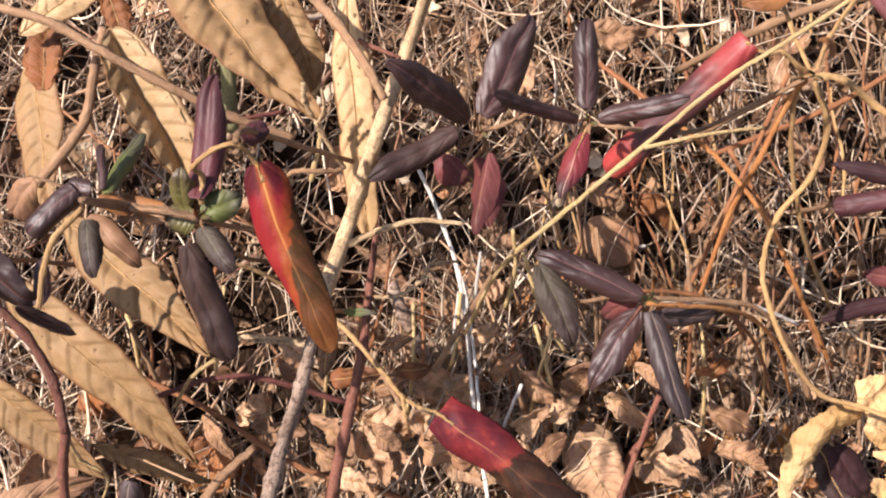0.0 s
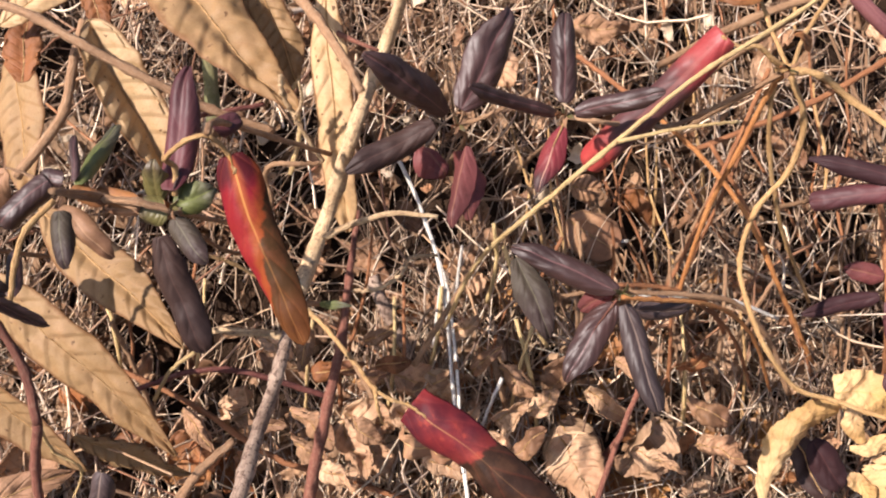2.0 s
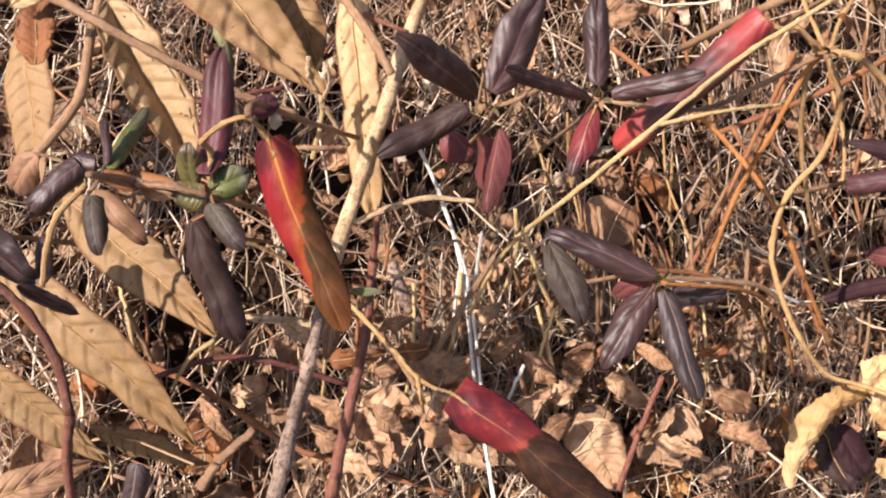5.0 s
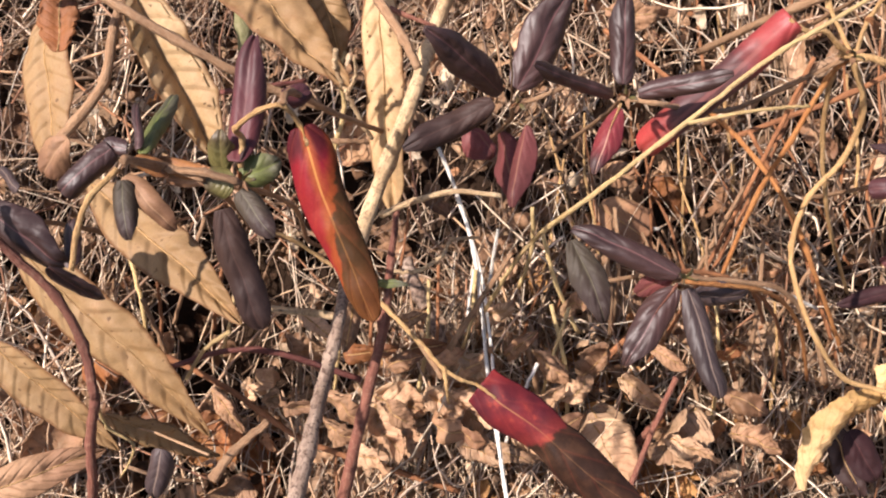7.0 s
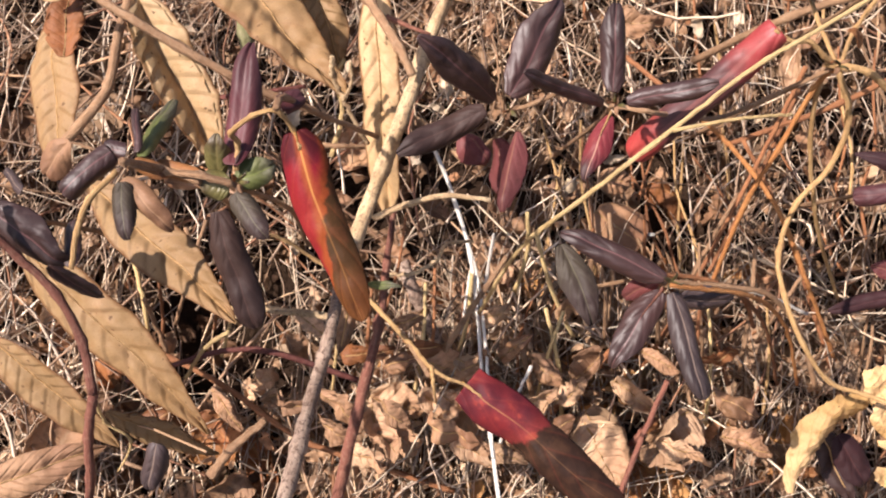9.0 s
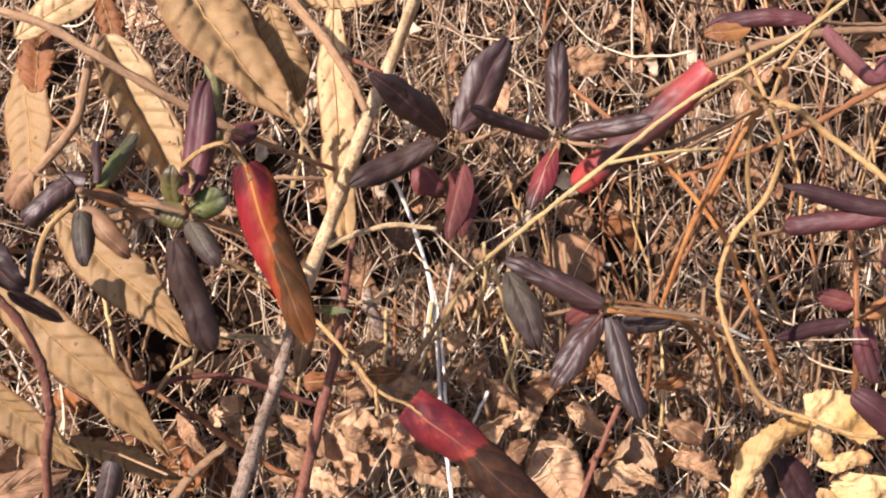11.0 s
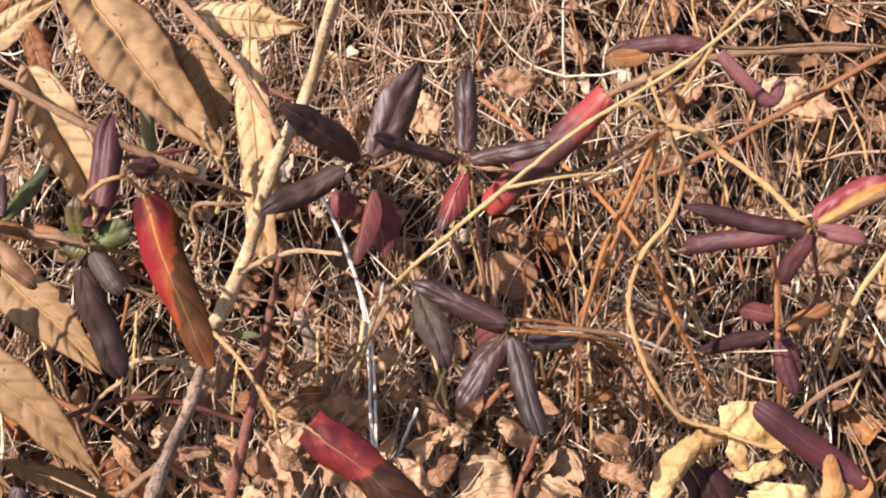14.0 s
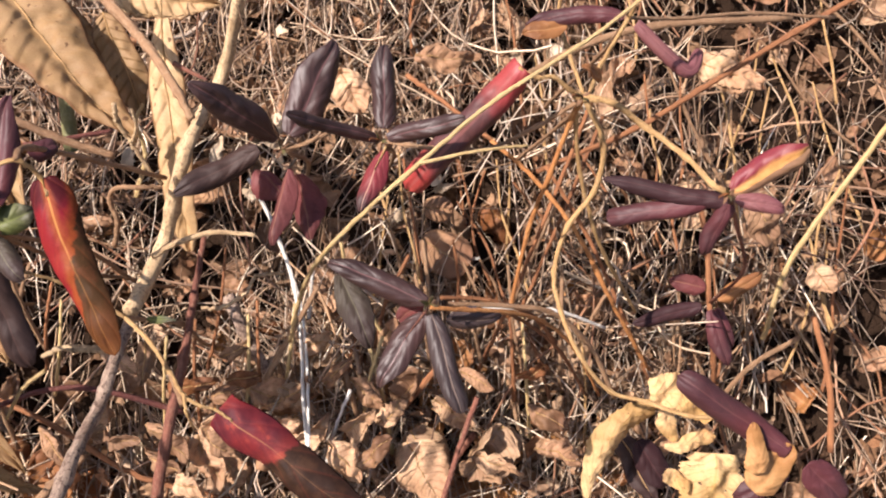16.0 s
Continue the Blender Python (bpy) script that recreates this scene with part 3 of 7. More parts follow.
def leaf_part(parent, origin, material, base, tip, W, spin=0.0, label="", rib=None, **k):
    """A leaf under its sprig."""
    COUNT[0] += 1
    base, tip = Vector(base), Vector(tip)
    k.setdefault("crinkle", 0.0015)
    k.setdefault("fine", 0.06)
    k.setdefault("cap", 0.25)
    if k.get("nu", 20) > 8:
        k["nu"], k["nv"] = 26, 68
        k.setdefault("quilt", min(0.0004, W * 0.020))
        k.setdefault("wrinkle", min(0.0003, W * 0.017))
        k.setdefault("twist", random.Random(COUNT[0] * 7).uniform(-24, 24))
    k.setdefault("lean", 1.9)
    k.setdefault("veins", 5)
    k.setdefault("furrow", 0.07)
    k.setdefault("pucker", 0.0)
    me, line = blade("leaf", material, (tip - base).length, W, seed=COUNT[0], **k)
    ob = part("leaf", me, parent, label, base - Vector(origin), place(base, tip, spin))
    if rib:
        m = len(line) * 2 // 5 if rib != "petiole" else 7
        part("midrib", tube("midrib", rib, [(line[0][0], -0.002, line[0][2] + 0.0003)] + [(a, b, c + 0.0003) for a, b, c in line[1:m:3]], max(0.0008, W * 0.034), 0.0002, 6, 3, seed=COUNT[0]), ob)
    return ob


def sheet_scrap(spine, cup, lift, seed):
    """A torn strip of crumpled leaf along a line on the bank: x, up the bank, width at each point; the edges cup down."""
    ex, ey = Vector((1, 0, 0)), Vector((0, 0.77, 0.64))
    c = spline([(x, y, 0) for x, y, w in spine], 14)
    nv, nu = len(c) - 1, 22
    ws = np.interp(np.linspace(0, len(spine) - 1, nv + 1), range(len(spine)), [w for x, y, w in spine])
    ph = Vector((seed * 1.7, seed * 0.6, seed * 2.3))
    verts, uvs = [], []
    for j, p in enumerate(c):
        t = (c[min(nv, j + 1)] - c[max(0, j - 1)]).normalized()
        side = Vector((-t.y, t.x, 0))
        for i in range(nu + 1):
            u = 2 * i / nu - 1
            rag = 1 + 0.20 * noise.noise((j * 0.16, 5 if u > 0 else 9, seed)) + 0.13 * noise.noise((j * 0.5, 2 if u > 0 else 7, seed))
            q = p + side * (u * ws[j] / 2 * rag)
            z = lift - cup * ws[j] * u * u + 0.009 * creases(q.x, q.y, ph, 0.030) + 0.0022 * creases(q.y, q.x, ph, 0.010) + 0.004 * noise.noise(q * 55 + ph)
            verts.append(ex * q.x + ey * q.y + FACE * z)
            uvs.append((0.5 + u / 2, j / nv))
    n = nu + 1
    faces = [(j * n + i, j * n + i + 1, (j + 1) * n + i + 1, (j + 1) * n + i) for j in range(nv) for i in range(nu) if noise.noise((j * 0.21 + seed, i * 0.25, 8)) < 0.56]
    m = len(verts)
    faces += [tuple(v + m for v in reversed(f)) for f in faces]
    verts = verts + [v - FACE * 0.0005 for v in verts]
    return mesh_of("torn_leaf", verts, faces, "straw_leaf", uvs + uvs)


def torn_leaf(centre, label, scraps):
    """A big withered leaf torn open round a hole: an arched rim with crumpled flaps as its parts."""
    ob = tagged(new("torn_leaf", sheet_scrap(*scraps[0][1:], 3)), label, "leaf", "dry leaves")
    ob.location = centre
    for k, (look_, spine, cup, lift) in enumerate(scraps[1:]):
        part("flap", sheet_scrap(spine, cup, lift, 4 + k), ob, look_)
    return ob


def sprig(origin, label, stems=(), group="honeysuckle sprigs"):
    """A honeysuckle shoot: an Empty at its base with its stems; leaves are added to it."""
    e = tagged(new("honeysuckle_sprig"), label, "plant", group)
    e.location = origin
    o = Vector(origin)
    foot = Vector((o.x * 1.03 + 0.004, o.y, 0)) - Vector((0, FACE.y, 0)) * (o.z - bank(o.x, o.y)) / FACE.z * 0.75
    foot.z = bank(foot.x, foot.y) - 0.01
    side = Vector((0.006, 0.004, 0.0))
    part("stem", tube("stem", "vine_brown", [Vector((0, 0, 0)), (foot - o) * 0.3 + side, (foot - o) * 0.7 - side, foot - o], 0.0012, 0.0018, 7, 5, 0.2, 0.0006, 77, 2), e)
    for pts, mat, r0, r1 in stems:
        COUNT[0] += 1
        part("stem", tube("stem", mat, [Vector(p) - o for p in pts], r0, r1, 8, 6, 0.18, 0.0006, COUNT[0], max(0, len(pts) - 2)), e)
    return e


def dry_leaf(material, base, tip, W, label, spin=0.0, name="dry_leaf", rib="vine", stalk=0.0, group="dry leaves", **k):
    """A fallen or hanging dead leaf with its midrib."""
    COUNT[0] += 1
    base, tip = Vector(base), Vector(tip)
    if k.get("kind") == "long" or k.get("nv", 0) >= 50:
        k["saw"] = k.pop("saw", min(0.0013, W * 0.032))
        k.update(nv=136, nu=26, pucker=0.0, veins=10, lean=1.15)
        k['crumple'] = k.get('crumple', 0.0) + 0.0012
        k.setdefault("fine", 0.1)
        k.setdefault("crinkle", 0.0015)
    me, line = blade(name, material, (tip - base).length, W, seed=COUNT[0], **k)
    ob = tagged(new(name, me), label, "leaf", group)
    ob.matrix_basis = Matrix.Translation(base) @ place(base, tip, spin)
    if rib:
        pts = [line[i] for i in range(0, len(line) - 2, 4)]
        if stalk:
            pts = [(0.001, -stalk, -stalk * 0.3)] + pts
        part("midrib", tube("midrib", rib, pts, max(0.0006, W * 0.016), 0.0004, 6, 3, seed=COUNT[0]), ob)
    return ob


def stick(name, material, points, r0, r1, label, category="twig", group="", knots=0, kink=0.0008, wobble=0.2, sides=8, twigs=()):
    """A loose or rooted stalk; twigs: side shoots that are parts of it."""
    COUNT[0] += 1
    o = Vector(points[0])
    me = tube(name, material, [Vector(p) - o for p in points], r0, r1, sides, 8, wobble, kink, COUNT[0], knots)
    ob = tagged(new(name, me), label, category, group)
    ob.location = o
    for pts, mat, a, b in twigs:
        COUNT[0] += 1
        part("side_twig", tube("side_twig", mat, [Vector(p) - o for p in pts], a, b, 6, 6, 0.2, 0.0006, COUNT[0]), ob)
    return ob


# ---- plants and leaves ----
s = sprig((0.0073, -0.1104, 0.2345), 'honeysuckle shoot with rolled dark purple leaves round its tip', [([(0.0073, -0.1104, 0.2345), (0.0278, -0.115, 0.2494), (0.0475, -0.0986, 0.2502)], 'vine_brown', 0.0014, 0.00109), ([(0.0073, -0.1104, 0.2345), (0.0028, -0.1281, 0.2776), (-0.0036, -0.1186, 0.3117), (-0.0094, -0.1091, 0.3327)], 'vine_brown', 0.00055, 0.00039)])
leaf_part(s, (0.0073, -0.1104, 0.2345), 'purple', (0.0024, -0.1001, 0.2345), (-0.0375, -0.1155, 0.2876), 0.0177, -15, '', roll=150, bend=20)
leaf_part(s, (0.0073, -0.1104, 0.2345), 'purple', (0.0098, -0.105, 0.2418), (0.0385, -0.061, 0.277), 0.0238, 15, '', roll=110, bend=15)
leaf_part(s, (0.0073, -0.1104, 0.2345), 'umber', (-0.0042, -0.1309, 0.2549), (-0.0483, -0.1542, 0.2458), 0.0137, 0, '', roll=180, bend=-15)
leaf_part(s, (0.0073, -0.1104, 0.2345), 'crimson', (0.0115, -0.1424, 0.2513), (0.0030, -0.1844, 0.2372), 0.0140, 30, 'thin pinkish red leaf folded lengthwise', roll=60, fold=-0.8, bend=20)
leaf_part(s, (0.0073, -0.1104, 0.2345), 'crimson', (-0.0144, -0.0894, 0.2001), (0.0033, -0.1031, 0.1887), 0.0190, -30, 'crumpled pinkish red leaf', roll=80, fold=-0.5, bend=30, crinkle=0.003)
leaf_part(s, (0.0073, -0.1104, 0.2345), 'crimson', (0.0079, -0.0668, 0.1738), (0.0151, -0.1033, 0.1555), 0.0230, 20, 'thin reddish leaf hanging behind', roll=70, fold=-0.6, bend=-25, crinkle=0.003)
leaf_part(s, (0.0073, -0.1104, 0.2345), 'olive', (0.008, -0.1307, 0.2545), (0.011, -0.1387, 0.2582), 0.0026, 0, '', roll=70, nu=6, nv=8)
leaf_part(s, (0.0073, -0.1104, 0.2345), 'brown_leaf', (0.008, -0.1307, 0.2545), (0.0055, -0.14, 0.2572), 0.0026, 30, '', roll=70, nu=6, nv=8)
leaf_part(s, (0.0073, -0.1104, 0.2345), 'rust', (0.008, -0.1307, 0.2545), (0.0042, -0.1372, 0.2595), 0.0026, 60, '', roll=70, nu=6, nv=8)
leaf_part(s, (0.0073, -0.1104, 0.2345), 'olive', (0.008, -0.1307, 0.2545), (0.0075, -0.1333, 0.2628), 0.0026, 90, '', roll=70, nu=6, nv=8)
leaf_part(s, (0.0073, -0.1104, 0.2345), 'brown_leaf', (0.008, -0.1307, 0.2545), (0.0134, -0.1346, 0.2617), 0.0026, 120, '', roll=70, nu=6, nv=8)
s = sprig((0.0638, -0.1143, 0.2458), 'honeysuckle shoot with four crossed rolled purple leaves', [([(0.0638, -0.1143, 0.2458), (0.0771, -0.1261, 0.2532), (0.0977, -0.1203, 0.245), (0.1258, -0.1056, 0.2312), (0.1537, -0.1028, 0.2466), (0.1753, -0.1122, 0.2753)], 'vine_brown', 0.00133, 0.0014)])
leaf_part(s, (0.0638, -0.1143, 0.2458), 'purple', (0.0608, -0.1094, 0.2434), (0.0143, -0.1373, 0.2852), 0.008, 0, '', roll=260, bend=-10)
leaf_part(s, (0.0638, -0.1143, 0.2458), 'purple', (0.0635, -0.1111, 0.2521), (0.0653, -0.0735, 0.2837), 0.0149, 0, '', roll=160, bend=10)
leaf_part(s, (0.0638, -0.1143, 0.2458), 'purple', (0.0652, -0.1383, 0.2691), (0.104, -0.1468, 0.2906), 0.0104, 10, '', roll=200, bend=-14)
leaf_part(s, (0.0638, -0.1143, 0.2458), 'blush', (0.0645, -0.1122, 0.2377), (0.0495, -0.1491, 0.2258), 0.0138, 20, 'leaf blushed red along a pale rib', roll=90, fold=-0.4, bend=20, rib='vine')
leaf_part(s, (0.0638, -0.1143, 0.2458), 'olive', (0.0619, -0.1321, 0.2625), (0.065, -0.1394, 0.2668), 0.0025, 0, '', roll=70, nu=6, nv=8)
leaf_part(s, (0.0638, -0.1143, 0.2458), 'brown_leaf', (0.0619, -0.1321, 0.2625), (0.0607, -0.1426, 0.2642), 0.0025, 30, '', roll=70, nu=6, nv=8)
leaf_part(s, (0.0638, -0.1143, 0.2458), 'rust', (0.0619, -0.1321, 0.2625), (0.0557, -0.1384, 0.2676), 0.0025, 60, '', roll=70, nu=6, nv=8)
leaf_part(s, (0.0638, -0.1143, 0.2458), 'olive', (0.0619, -0.1321, 0.2625), (0.0602, -0.1336, 0.2717), 0.0025, 90, '', roll=70, nu=6, nv=8)
leaf_part(s, (0.0638, -0.1143, 0.2458), 'brown_leaf', (0.0619, -0.1321, 0.2625), (0.0624, -0.135, 0.2705), 0.0025, 120, '', roll=70, nu=6, nv=8)
s = sprig((0.1753, -0.1122, 0.2753), 'tan honeysuckle runner with a knotty joint and rolled red leaf', [([(0.1753, -0.1122, 0.2753), (0.1654, -0.1142, 0.2828), (0.1557, -0.1146, 0.2915), (0.1457, -0.1172, 0.2933), (0.1358, -0.1155, 0.2986)], 'vine', 0.00164, 0.00094), ([(0.1753, -0.1122, 0.2753), (0.19, -0.1192, 0.2459), (0.1886, -0.1253, 0.2147), (0.1746, -0.1342, 0.1941), (0.1656, -0.1553, 0.1764), (0.1693, -0.1735, 0.1612), (0.1805, -0.1942, 0.1439), (0.2009, -0.2053, 0.1214), (0.2218, -0.2104, 0.1172), (0.2459, -0.2231, 0.1196), (0.2665, -0.2242, 0.1187)], 'vine', 0.00172, 0.00125), ([(0.1753, -0.1122, 0.2753), (0.1705, -0.0769, 0.2814), (0.1653, -0.0593, 0.2962), (0.1708, -0.0542, 0.3266)], 'vine', 0.00117, 0.00094), ([(0.1753, -0.1122, 0.2753), (0.1905, -0.1159, 0.2748), (0.21, -0.1177, 0.2603), (0.2318, -0.1393, 0.2551), (0.2391, -0.1653, 0.2595), (0.2482, -0.1691, 0.2563)], 'vine', 0.0019, 0.0016), ([(0.1753, -0.1122, 0.2753), (0.1752, -0.1025, 0.2539), (0.1838, -0.1051, 0.2114), (0.1977, -0.1136, 0.1705), (0.2126, -0.1132, 0.1375), (0.2438, -0.112, 0.0788)], 'vine', 0.00145, 0.0012), ([(0.1753, -0.1122, 0.2753), (0.1727, -0.1038, 0.2527), (0.1639, -0.1103, 0.2131), (0.1556, -0.1143, 0.1689), (0.1494, -0.1248, 0.0922)], 'vine_orange', 0.0015, 0.0014), ([(0.1690, -0.1105, 0.2760), (0.1753, -0.1125, 0.2758), (0.1830, -0.1140, 0.2752)], 'vine', 0.0027, 0.0022)])
leaf_part(s, (0.1753, -0.1122, 0.2753), 'tip_red', (0.137, -0.1148, 0.2992), (0.0762, -0.1309, 0.2204), 0.0174, 5, 'rolled glossy red leaf, purple in the middle', kind='tube', roll=290, bend=12, crinkle=0.0015, nv=32)
leaf_part(s, (0.1753, -0.1122, 0.2753), 'olive', (0.1724, -0.12, 0.2818), (0.1734, -0.1276, 0.2859), 0.0025, 0, '', roll=70, nu=6, nv=8)
leaf_part(s, (0.1753, -0.1122, 0.2753), 'brown_leaf', (0.1724, -0.12, 0.2818), (0.167, -0.1298, 0.284), 0.0025, 30, '', roll=70, nu=6, nv=8)
leaf_part(s, (0.1753, -0.1122, 0.2753), 'rust', (0.1724, -0.12, 0.2818), (0.1648, -0.1254, 0.2877), 0.0025, 60, '', roll=70, nu=6, nv=8)
leaf_part(s, (0.1753, -0.1122, 0.2753), 'olive', (0.1724, -0.12, 0.2818), (0.1663, -0.1239, 0.2889), 0.0025, 90, '', roll=70, nu=6, nv=8)
leaf_part(s, (0.1753, -0.1122, 0.2753), 'brown_leaf', (0.1724, -0.12, 0.2818), (0.1749, -0.124, 0.2889), 0.0025, 120, '', roll=70, nu=6, nv=8)
leaf_part(s, (0.1753, -0.1122, 0.2753), 'withered_orange', (0.1825, -0.1142, 0.2893), (0.1688, -0.1245, 0.3067), 0.0077, 0, 'small rusty bud scale', roll=60)
s = sprig((0.0872, -0.2107, 0.2144), 'honeysuckle shoot with drooping dark leaves at its tip', [([(0.0868, -0.2132, 0.2178), (0.1053, -0.2085, 0.2095), (0.1310, -0.1982, 0.1932), (0.1562, -0.1848, 0.1661), (0.1833, -0.1740, 0.1234), (0.2130, -0.1644, 0.0525)], 'vine_orange', 0.00125, 0.00115), ([(0.1310, -0.1982, 0.1932), (0.1543, -0.1823, 0.1548), (0.1794, -0.1650, 0.1042), (0.2107, -0.1481, 0.0267)], 'orange_stick', 0.0011, 0.0011)])
leaf_part(s, (0.0872, -0.2107, 0.2144), 'purple', (0.0845, -0.2114, 0.2195), (0.0333, -0.1918, 0.2325), 0.0137, 10, '', roll=170, bend=25)
leaf_part(s, (0.0872, -0.2107, 0.2144), 'sage', (0.0381, -0.1765, 0.204), (0.0557, -0.2145, 0.1833), 0.0175, 0, 'grey-olive leaf with a pale rib', roll=80, bend=30)
leaf_part(s, (0.0872, -0.2107, 0.2144), 'purple', (0.0833, -0.2142, 0.2144), (0.0576, -0.247, 0.196), 0.0159, 15, '', roll=110, bend=15, rib='bark_red')
leaf_part(s, (0.0872, -0.2107, 0.2144), 'slate', (0.0865, -0.2209, 0.222), (0.101, -0.2663, 0.1984), 0.0133, -8, 'long dark leaf with a pale rib', kind='tube', roll=150, bend=20)
leaf_part(s, (0.0872, -0.2107, 0.2144), 'slate', (0.0963, -0.2071, 0.1982), (0.1284, -0.2044, 0.194), 0.0140, 30, '', roll=90, bend=10)
leaf_part(s, (0.0872, -0.2107, 0.2144), 'crimson', (0.084, -0.2052, 0.2129), (0.0692, -0.2015, 0.1899), 0.0097, 0, '', roll=60)
leaf_part(s, (0.0872, -0.2107, 0.2144), 'olive', (0.0854, -0.2178, 0.2258), (0.0803, -0.221, 0.2336), 0.0024, 0, '', roll=60, nu=6, nv=8)
leaf_part(s, (0.0872, -0.2107, 0.2144), 'olive', (0.0854, -0.2178, 0.2258), (0.0872, -0.2196, 0.2348), 0.0024, 40, '', roll=60, nu=6, nv=8)
leaf_part(s, (0.0872, -0.2107, 0.2144), 'olive', (0.0854, -0.2178, 0.2258), (0.089, -0.224, 0.2311), 0.0024, 80, '', roll=60, nu=6, nv=8)
leaf_part(s, (0.0872, -0.2107, 0.2144), 'olive', (0.0854, -0.2178, 0.2258), (0.0821, -0.225, 0.2303), 0.0024, 120, '', roll=60, nu=6, nv=8)
s = sprig((-0.0695, -0.2158, 0.2171), 'honeysuckle runner with two large red leaves turning brown', [([(-0.0695, -0.2158, 0.2171), (-0.0549, -0.2317, 0.2168), (-0.0389, -0.2606, 0.2317), (-0.029, -0.2786, 0.2401), (-0.0214, -0.2835, 0.2392), (-0.0139, -0.2849, 0.2367), (-0.0070, -0.2894, 0.2343)], 'vine', 0.00133, 0.0005), ([(-0.0695, -0.2158, 0.2171), (-0.0866, -0.2081, 0.2235), (-0.0991, -0.2079, 0.2368), (-0.1137, -0.2102, 0.2479)], 'vine', 0.00101, 0.00078), ([(-0.0287, -0.2797, 0.2417), (-0.0275, -0.2857, 0.2368), (-0.0263, -0.2858, 0.2236)], 'vine', 0.00109, 0.00047), ([(-0.0389, -0.2606, 0.2317), (-0.0294, -0.2827, 0.2392)], 'vine_brown', 0.00125, 0.00125)])
leaf_part(s, (-0.0695, -0.2158, 0.2171), 'red_brown', (-0.0139, -0.2845, 0.2361), (0.0549, -0.3274, 0.2083), 0.0240, 4, 'glossy red leaf turning brown along its length', kind='cut', roll=140, bend=14, rib='petiole', veins=5, lean=1.4, furrow=0.0, cap=0.1, crinkle=0.002, quilt=0.0004, twist=8)
leaf_part(s, (-0.0695, -0.2158, 0.2171), 'green', (-0.0613, -0.2107, 0.2083), (-0.0449, -0.217, 0.216), 0.0044, 0, 'small green leaf', roll=60)
s = sprig((-0.1153, -0.2204, 0.2882), 'honeysuckle shoot with stubby green and purple leaves', [([(-0.1160, -0.2100, 0.2860), (-0.1150, -0.2030, 0.2960), (-0.1150, -0.2100, 0.3085), (-0.1047, -0.2109, 0.3191), (-0.0950, -0.2100, 0.3215), (-0.0893, -0.2083, 0.3099), (-0.0860, -0.2149, 0.3047)], 'vine', 0.00133, 0.00094), ([(-0.1153, -0.2204, 0.2882), (-0.1291, -0.2194, 0.2924), (-0.1458, -0.2118, 0.2857), (-0.1617, -0.2104, 0.2869)], 'vine_brown', 0.00172, 0.0014), ([(-0.094, -0.2136, 0.326), (-0.0924, -0.2011, 0.3208), (-0.0847, -0.1472, 0.2616), (-0.0617, -0.1178, 0.221)], 'vine_brown', 0.0014, 0.0014)])
leaf_part(s, (-0.1153, -0.2204, 0.2882), 'flame', (-0.0889, -0.2084, 0.3088), (-0.0584, -0.269, 0.2577), 0.0202, 0, 'red leaf turning orange and brown with a yellow rib', kind='ovate', roll=150, bend=16, rib='petiole', veins=5, lean=1.4, furrow=0.02, cap=0.1, quilt=0.0004, twist=-14)
leaf_part(s, (-0.1153, -0.2204, 0.2882), 'plum', (-0.1176, -0.2108, 0.2909), (-0.1136, -0.1605, 0.3183), 0.0147, -5, '', roll=170, furrow=0.13, bend=-12, crinkle=0.0012, quilt=0.00008, wrinkle=0.0001, twist=6)
leaf_part(s, (-0.1153, -0.2204, 0.2882), 'purple', (-0.1165, -0.2102, 0.2902), (-0.117, -0.1666, 0.2965), 0.0085, -60, '', roll=160, bend=-8)
leaf_part(s, (-0.1153, -0.2204, 0.2882), 'green', (-0.1168, -0.2125, 0.2812), (-0.0993, -0.2052, 0.2859), 0.0143, 10, 'stubby green leaf', roll=105, bend=12, furrow=0.06)
leaf_part(s, (-0.1153, -0.2204, 0.2882), 'sage', (-0.1155, -0.2198, 0.2826), (-0.1006, -0.2384, 0.2749), 0.0111, 0, '', roll=200, bend=10)
leaf_part(s, (-0.1153, -0.2204, 0.2882), 'umber', (-0.1267, -0.2146, 0.2644), (-0.1112, -0.2481, 0.2181), 0.0164, 0, 'hanging dark brown leaf', kind='tube', roll=130, bend=14)
leaf_part(s, (-0.1153, -0.2204, 0.2882), 'olive', (-0.1179, -0.2183, 0.2846), (-0.1312, -0.2191, 0.286), 0.013, 0, 'stubby olive leaf', roll=160, bend=10)
leaf_part(s, (-0.1153, -0.2204, 0.2882), 'olive', (-0.1238, -0.2091, 0.2815), (-0.1236, -0.205, 0.3011), 0.0112, 0, '', roll=160, bend=10)
leaf_part(s, (-0.1153, -0.2204, 0.2882), 'withered_orange', (-0.1325, -0.2132, 0.2845), (-0.1551, -0.2008, 0.2819), 0.0074, 10, 'curled dry brown leaf', roll=190, crinkle=0.002)
leaf_part(s, (-0.1153, -0.2204, 0.2882), 'withered', (-0.1297, -0.2156, 0.2825), (-0.1539, -0.2047, 0.2721), 0.0084, -10, 'curled dry brown leaf', roll=120, crinkle=0.002)
leaf_part(s, (-0.1153, -0.2204, 0.2882), 'plum', (-0.0963, -0.1958, 0.3122), (-0.0858, -0.1851, 0.3081), 0.0101, 0, '', roll=170, bend=10)
leaf_part(s, (-0.1153, -0.2204, 0.2882), 'olive', (-0.1101, -0.2314, 0.3019), (-0.1037, -0.2367, 0.3079), 0.002, 0, '', roll=70, nu=6, nv=8)
leaf_part(s, (-0.1153, -0.2204, 0.2882), 'brown_leaf', (-0.1101, -0.2314, 0.3019), (-0.1077, -0.2402, 0.3049), 0.002, 30, '', roll=70, nu=6, nv=8)
